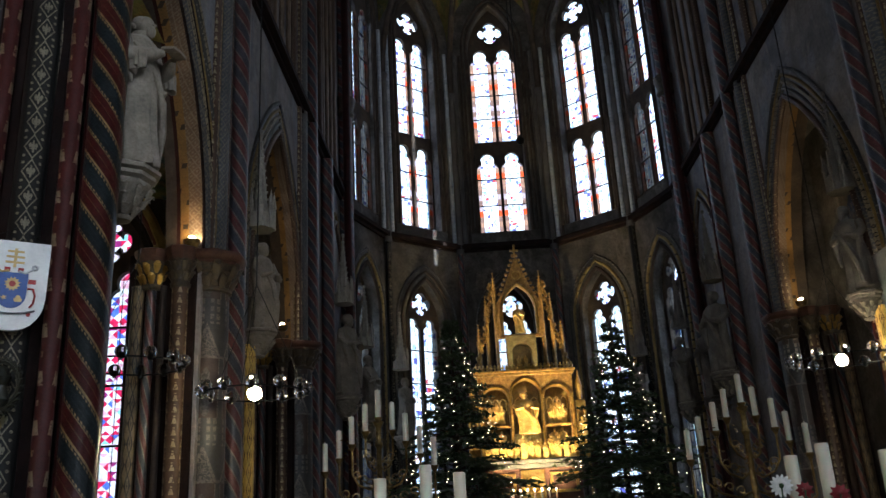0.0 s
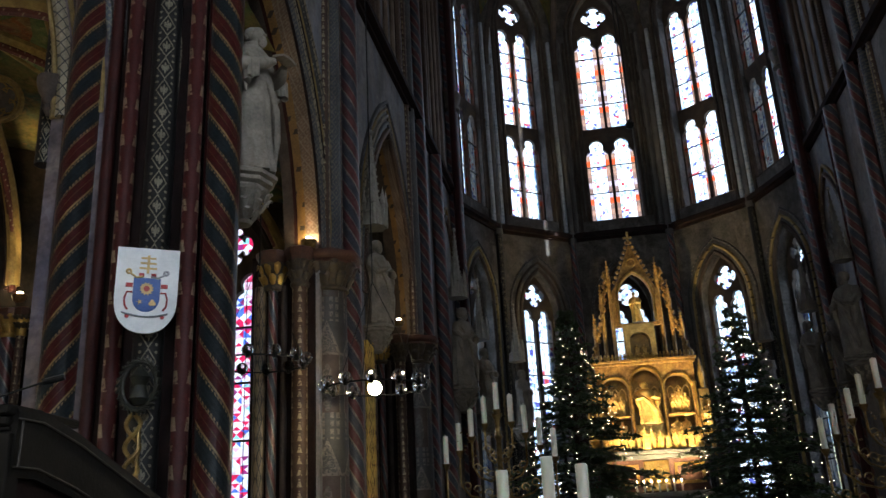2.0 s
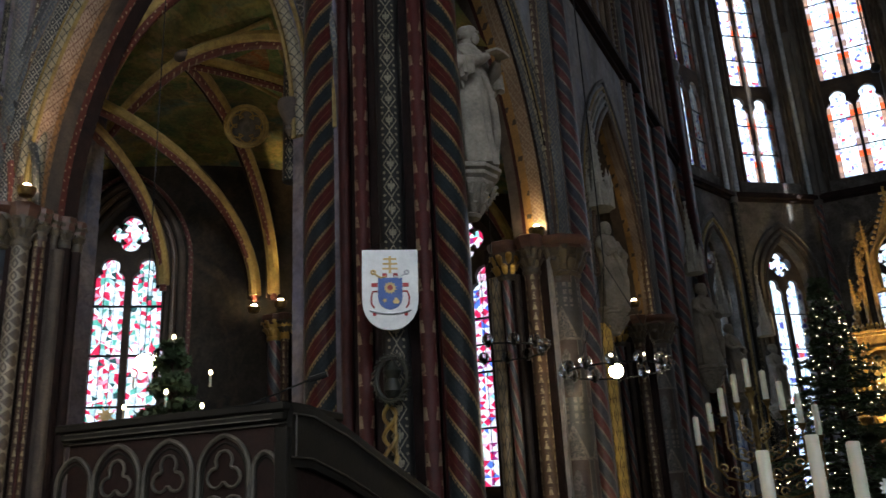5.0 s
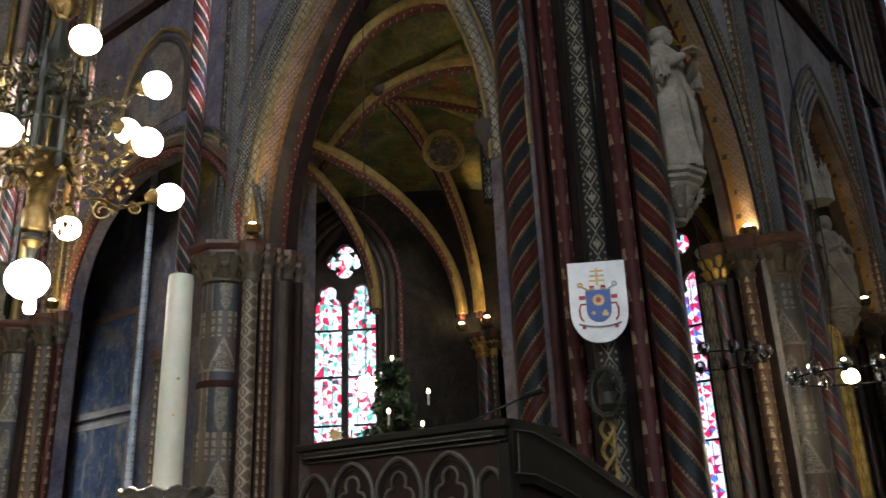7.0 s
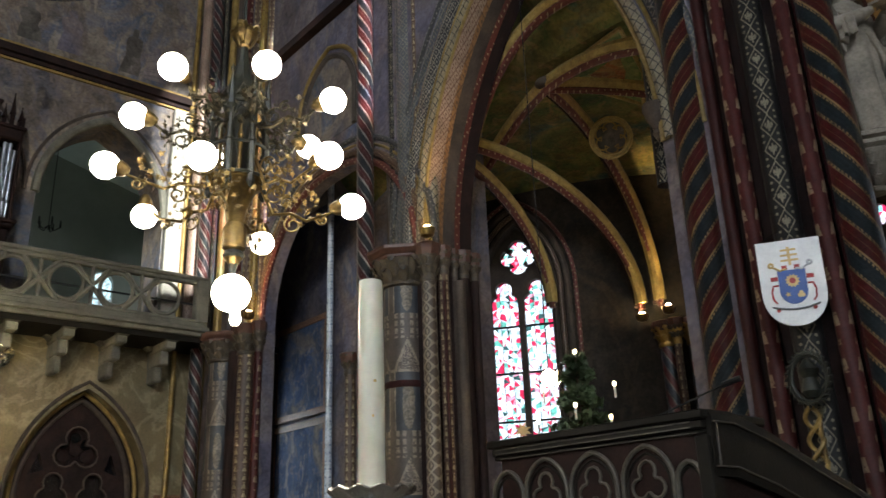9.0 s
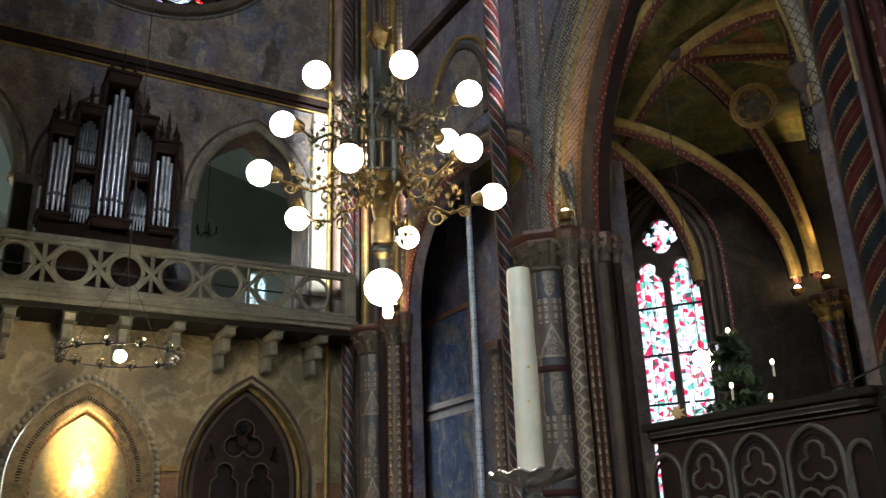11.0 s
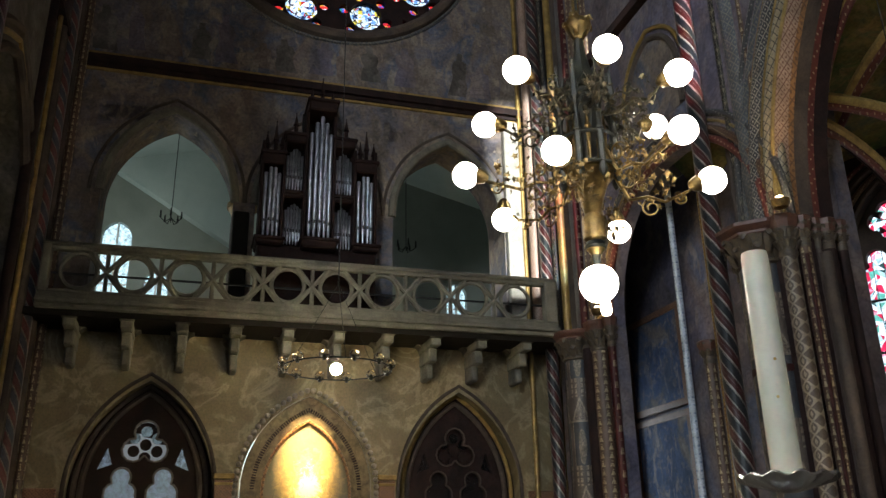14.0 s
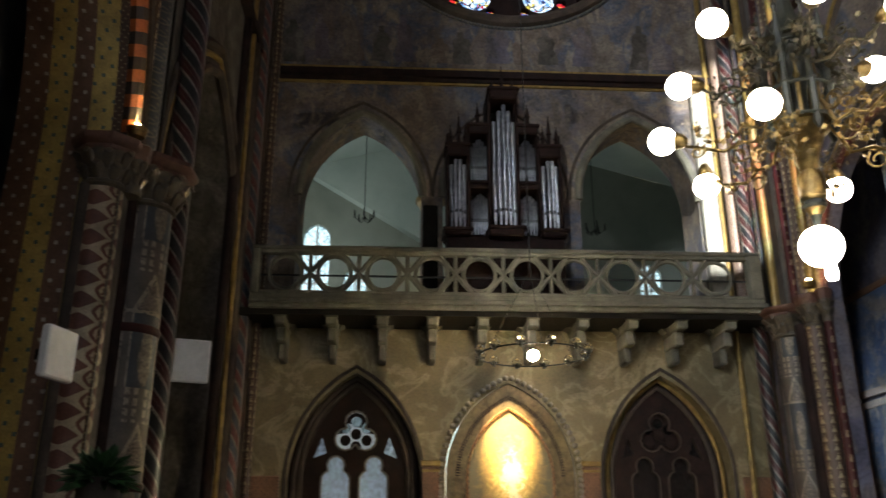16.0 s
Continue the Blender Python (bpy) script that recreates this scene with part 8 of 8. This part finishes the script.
# guessed floodlights out of view, added for the altar's warm glow
for s in (-1, 1):
    fx = thing("floodlight", (AX + s * 1.5, 28.6, 1.5), "unseen black floodlight added to light the altar", "lamp", "altar floodlights")
    part("housing", Mesh().box(AX + s * 1.5 - 0.15, AX + s * 1.5 + 0.15, 28.45, 28.6, 1.3, 1.5, 0.02), iron, fx)
    part("post", Mesh().lathe([(0.15, 0), (0.15, 0.03), (0.02, 0.06), (0.02, 1.32)], 8, (AX + s * 1.5, 28.52, 0)), iron, fx)
    lamp("SPOT", look((AX + s * 1.5, 28.7, 1.6), (AX + s * 0.3, 31, 5.6)), 1900 if s > 0 else 1200, (1.0, 0.74, 0.34), 0.1, spot=64, blend=0.9)

cable = thing("hanging_cable", (2.4, 20.2, 11.2), "pair of thin dark cables hanging from the vault", "cable")
for dx in (-0.05, 0.05):
    part("strand", Mesh().lathe([(0.018, 11.2), (0.018, 25.6)], 6, (2.4 + dx, 20.2, 0)), iron, cable)
part("weight", Mesh().lathe([(0.01, 11.05), (0.1, 11.1), (0.12, 11.2), (0.05, 11.3)], 10, (2.4, 20.2, 0)), iron, cable)

# ---- candelabra ----
def candelabrum(x, y, zt, label):
    """Branched brass candelabrum: candles rise to the middle one, whose top is zt."""
    t = thing("candelabrum", (x, y, 0), label, "candelabrum", "candelabra")
    part("stem", Mesh().lathe([(0.22, 0), (0.22, 0.05), (0.05, 0.15), (0.035, 0.4), (0.035, 1.4), (0.06, 1.46), (0.035, 1.52), (0.03, zt - 0.62), (0.05, zt - 0.58), (0.03, zt - 0.54), (0.03, zt - 0.4),
                               (0.055, zt - 0.36), (0.06, zt - 0.33)], 12, (x, y, 0)), brass, t)
    rnd = random.Random(7)
    cnt = 9
    for i in range(cnt):
        f = i - cnt // 2
        dx = f * 0.15
        top = zt - 0.3 - abs(f) * 0.135
        cxx, cyy = x + dx * 0.98, y - dx * 0.1 + 0.06 * (i % 2)
        if f:
            s = 1 if f > 0 else -1
            low = top - 0.32 - 0.05 * abs(f)
            pts = [(x, y, low + 0.02), (x + dx * 0.35, y, low - 0.05), (x + dx * 0.75, y, low), (cxx, cyy, low + 0.12), (cxx, cyy, top)]
            arm = Mesh().tube(pts, 0.013, 6)
            for k in range(3):
                q, rad = 0.3 + 0.25 * k, 0.05
                c0 = Vector((x + dx * q, y, low + 0.02 + 0.04 * k))
                arm.tube([c0 + Vector((rad * (1 - j / 16) * math.cos(j * 0.6) * s, 0, rad * (1 - j / 16) * math.sin(j * 0.6))) for j in range(11)], 0.007, 5)
                arm.ball(c0 + Vector((0.02, 0, -0.03)), 0.018, 5, 4)
            part("branch", arm, brass, t)
        part("drip_pan", Mesh().lathe([(0.015, -0.06), (0.03, -0.03), (0.045, 0.0), (0.05, 0.012), (0.025, 0.012)], 12, (cxx, cyy, top)), brass, t)
        cd = thing("candle", (cxx, cyy, top), "slim white candle in a brass candelabrum", "candle", "candelabrum candles")
        part("wax", Mesh().lathe([(0.03, 0.0), (0.03, 0.29), (0.026, 0.3), (0.004, 0.3), (0.003, 0.32)], 12, (cxx, cyy, top + 0.008)), wax, cd)
    vine = Mesh()
    for k in range(40):
        vine.ball((x + rnd.uniform(-0.5, 0.5), y + rnd.uniform(-0.06, 0.06), zt - 0.5 - rnd.random() * 0.5), rnd.uniform(0.008, 0.02), 5, 4, sz=0.6)
    part("vine_leaves", vine, brass, t)


candelabrum(-0.76, 9.62, 3.18, "many-branched brass candelabrum with white candles")
candelabrum(3.03, 9.12, 3.07, "many-branched brass candelabrum with white candles")

# ---- near altar table with candles and flowers ----
tbl = thing("altar_table", (0.9, 4.7, 0), "stone altar table covered by a white cloth", "altar")
part("block", Mesh().box(-0.7, 2.6, 4.3, 5.2, 0, 1.06, 0.03), pale_stone, tbl)
part("altar_cloth", Mesh().box(-0.85, 2.75, 4.2, 5.3, 1.06, 1.1, 0.015), cloth, tbl, "white linen cloth")
for x, y, z in ((-0.42, 4.75, 1.965), (-0.19, 4.76, 2.02), (-0.02, 4.76, 1.975), (1.54, 4.44, 1.95), (1.67, 4.38, 1.995), (1.91, 4.28, 1.945)):
    st = thing("altar_candlestick", (x, y, 1.1), "low brass candlestick on the altar cloth", "candlestick", "altar candlesticks")
    part("foot", Mesh().lathe([(0.07, 0), (0.07, 0.02), (0.02, 0.05), (0.02, 0.24), (0.045, 0.28), (0.045, 0.3)], 12, (x, y, 1.1)), brass, st)
    c = thing("altar_candle", (x, y, 1.4), "thick ivory altar candle", "candle", "near altar candles")
    part("wax", Mesh().lathe([(0.031, 1.4), (0.031, z - 0.006), (0.027, z), (0.01, z - 0.004)], 18, (x, y, 0)), wax, c)
    part("wick", Mesh().lathe([(0.003, z - 0.01), (0.002, z + 0.014)], 5, (x, y, 0)), iron, c)


def flower(x, y, z, r, mat, label, petals=14):
    f = thing("flower", (x, y, z), label, "flower", "altar flowers")
    me = Mesh()
    fm = look((x, y, z), (0, 0, 1.8))
    for ring in range(2):
        for i in range(petals):
            a = 2 * math.pi * (i + 0.5 * ring) / petals
            L = r * (1 - 0.25 * ring)
            c, s = math.cos(a), math.sin(a)
            w = L * 0.2
            q = [(0.2 * L, 0, 0.0), (0.65 * L, w, 0.02), (L, 0.3 * w, 0.015), (L, -0.3 * w, 0.015), (0.65 * L, -w, 0.02)]
            me.add([fm @ Vector((u * c - v * s, u * s + v * c, k + 0.008 * ring)) for u, v, k in q], [(0, 1, 2, 3, 4)])
    part("petals", me, mat, f)
    part("heart", Mesh().ball(fm @ Vector((0, 0, 0.012)), r * 0.24, 8, 6), leaf_green if mat is petal_white else petal_red, f)
    part("stem", Mesh().tube([(x, y, z), (x, y + 0.04, z - 0.3), (x, y + 0.05, 1.15)], 0.004, 5), leaf_green, f)


flower(1.46, 4.4, 1.815, 0.052, petal_white, "white gerbera with a green heart")
flower(1.54, 4.34, 1.79, 0.04, petal_red, "dark red rose in the altar bowl", 9)
flower(1.68, 4.3, 1.765, 0.045, petal_red, "dark red rose in the altar bowl", 9)
flower(0.1, 4.62, 1.76, 0.05, petal_white, "white gerbera with a green heart")
vase = thing("flower_vase", (1.56, 4.38, 1.1), "low bowl of altar flowers", "vase")
part("bowl", Mesh().lathe([(0.06, 0), (0.1, 0.03), (0.12, 0.1), (0.1, 0.14), (0.09, 0.13)], 16, (1.56, 4.42, 1.1)), tin, vase)

# ---- loudspeakers on the shaded pier, plant below ----
for x, y, z, face, w, h in ((-12.65, -2.93, 3.9, -72, 0.62, 0.62), (-8.75, -3.2, 3.2, -14, 0.46, 0.5)):
    m = Matrix.Translation((x, y, z)) @ pose(0, 0, 0, 0, 0, face)
    sp = thing("loudspeaker", m, "flat white loudspeaker panel on a pier", "loudspeaker", "loudspeakers")
    me = Mesh().box(-w / 2, w / 2, -0.05, 0.05, 0, h, 0.02, m=m)
    part("cabinet", me, white_paint, sp)
    part("bracket", Mesh().box(-0.04, 0.04, -0.22, -0.05, h * 0.4, h * 0.6, m=m), iron, sp)
plant = thing("potted_plant", (-8.6, -2.6, 0), "dark green leafy plant on a pedestal", "plant")
rnd = random.Random(9)
leafm = Mesh()
for k in range(240):
    a, e = rnd.uniform(0, 6.28), rnd.uniform(-0.2, 1.3)
    L = rnd.uniform(0.15, 0.42)
    d = Vector((math.cos(a) * math.cos(e), math.sin(a) * math.cos(e), math.sin(e)))
    s = d.cross(Vector((0.3, 0.2, 1))).normalized() * L * 0.14
    b = Vector((-8.6, -2.6, 2.25))
    leafm.add([b + d * L * 0.3, b + d * L * 0.7 + s, b + d * L + Vector((0, 0, -0.05)), b + d * L * 0.7 - s], [(0, 1, 2, 3)])
part("foliage", leafm.data(False), leaf_green, plant)
part("pedestal", Mesh().lathe([(0.2, 0), (0.2, 0.1), (0.12, 0.2), (0.12, 1.9), (0.2, 2.0), (0.18, 2.28), (0.1, 2.28)], 14, (-8.6, -2.6, 0)), dark_stone, plant)
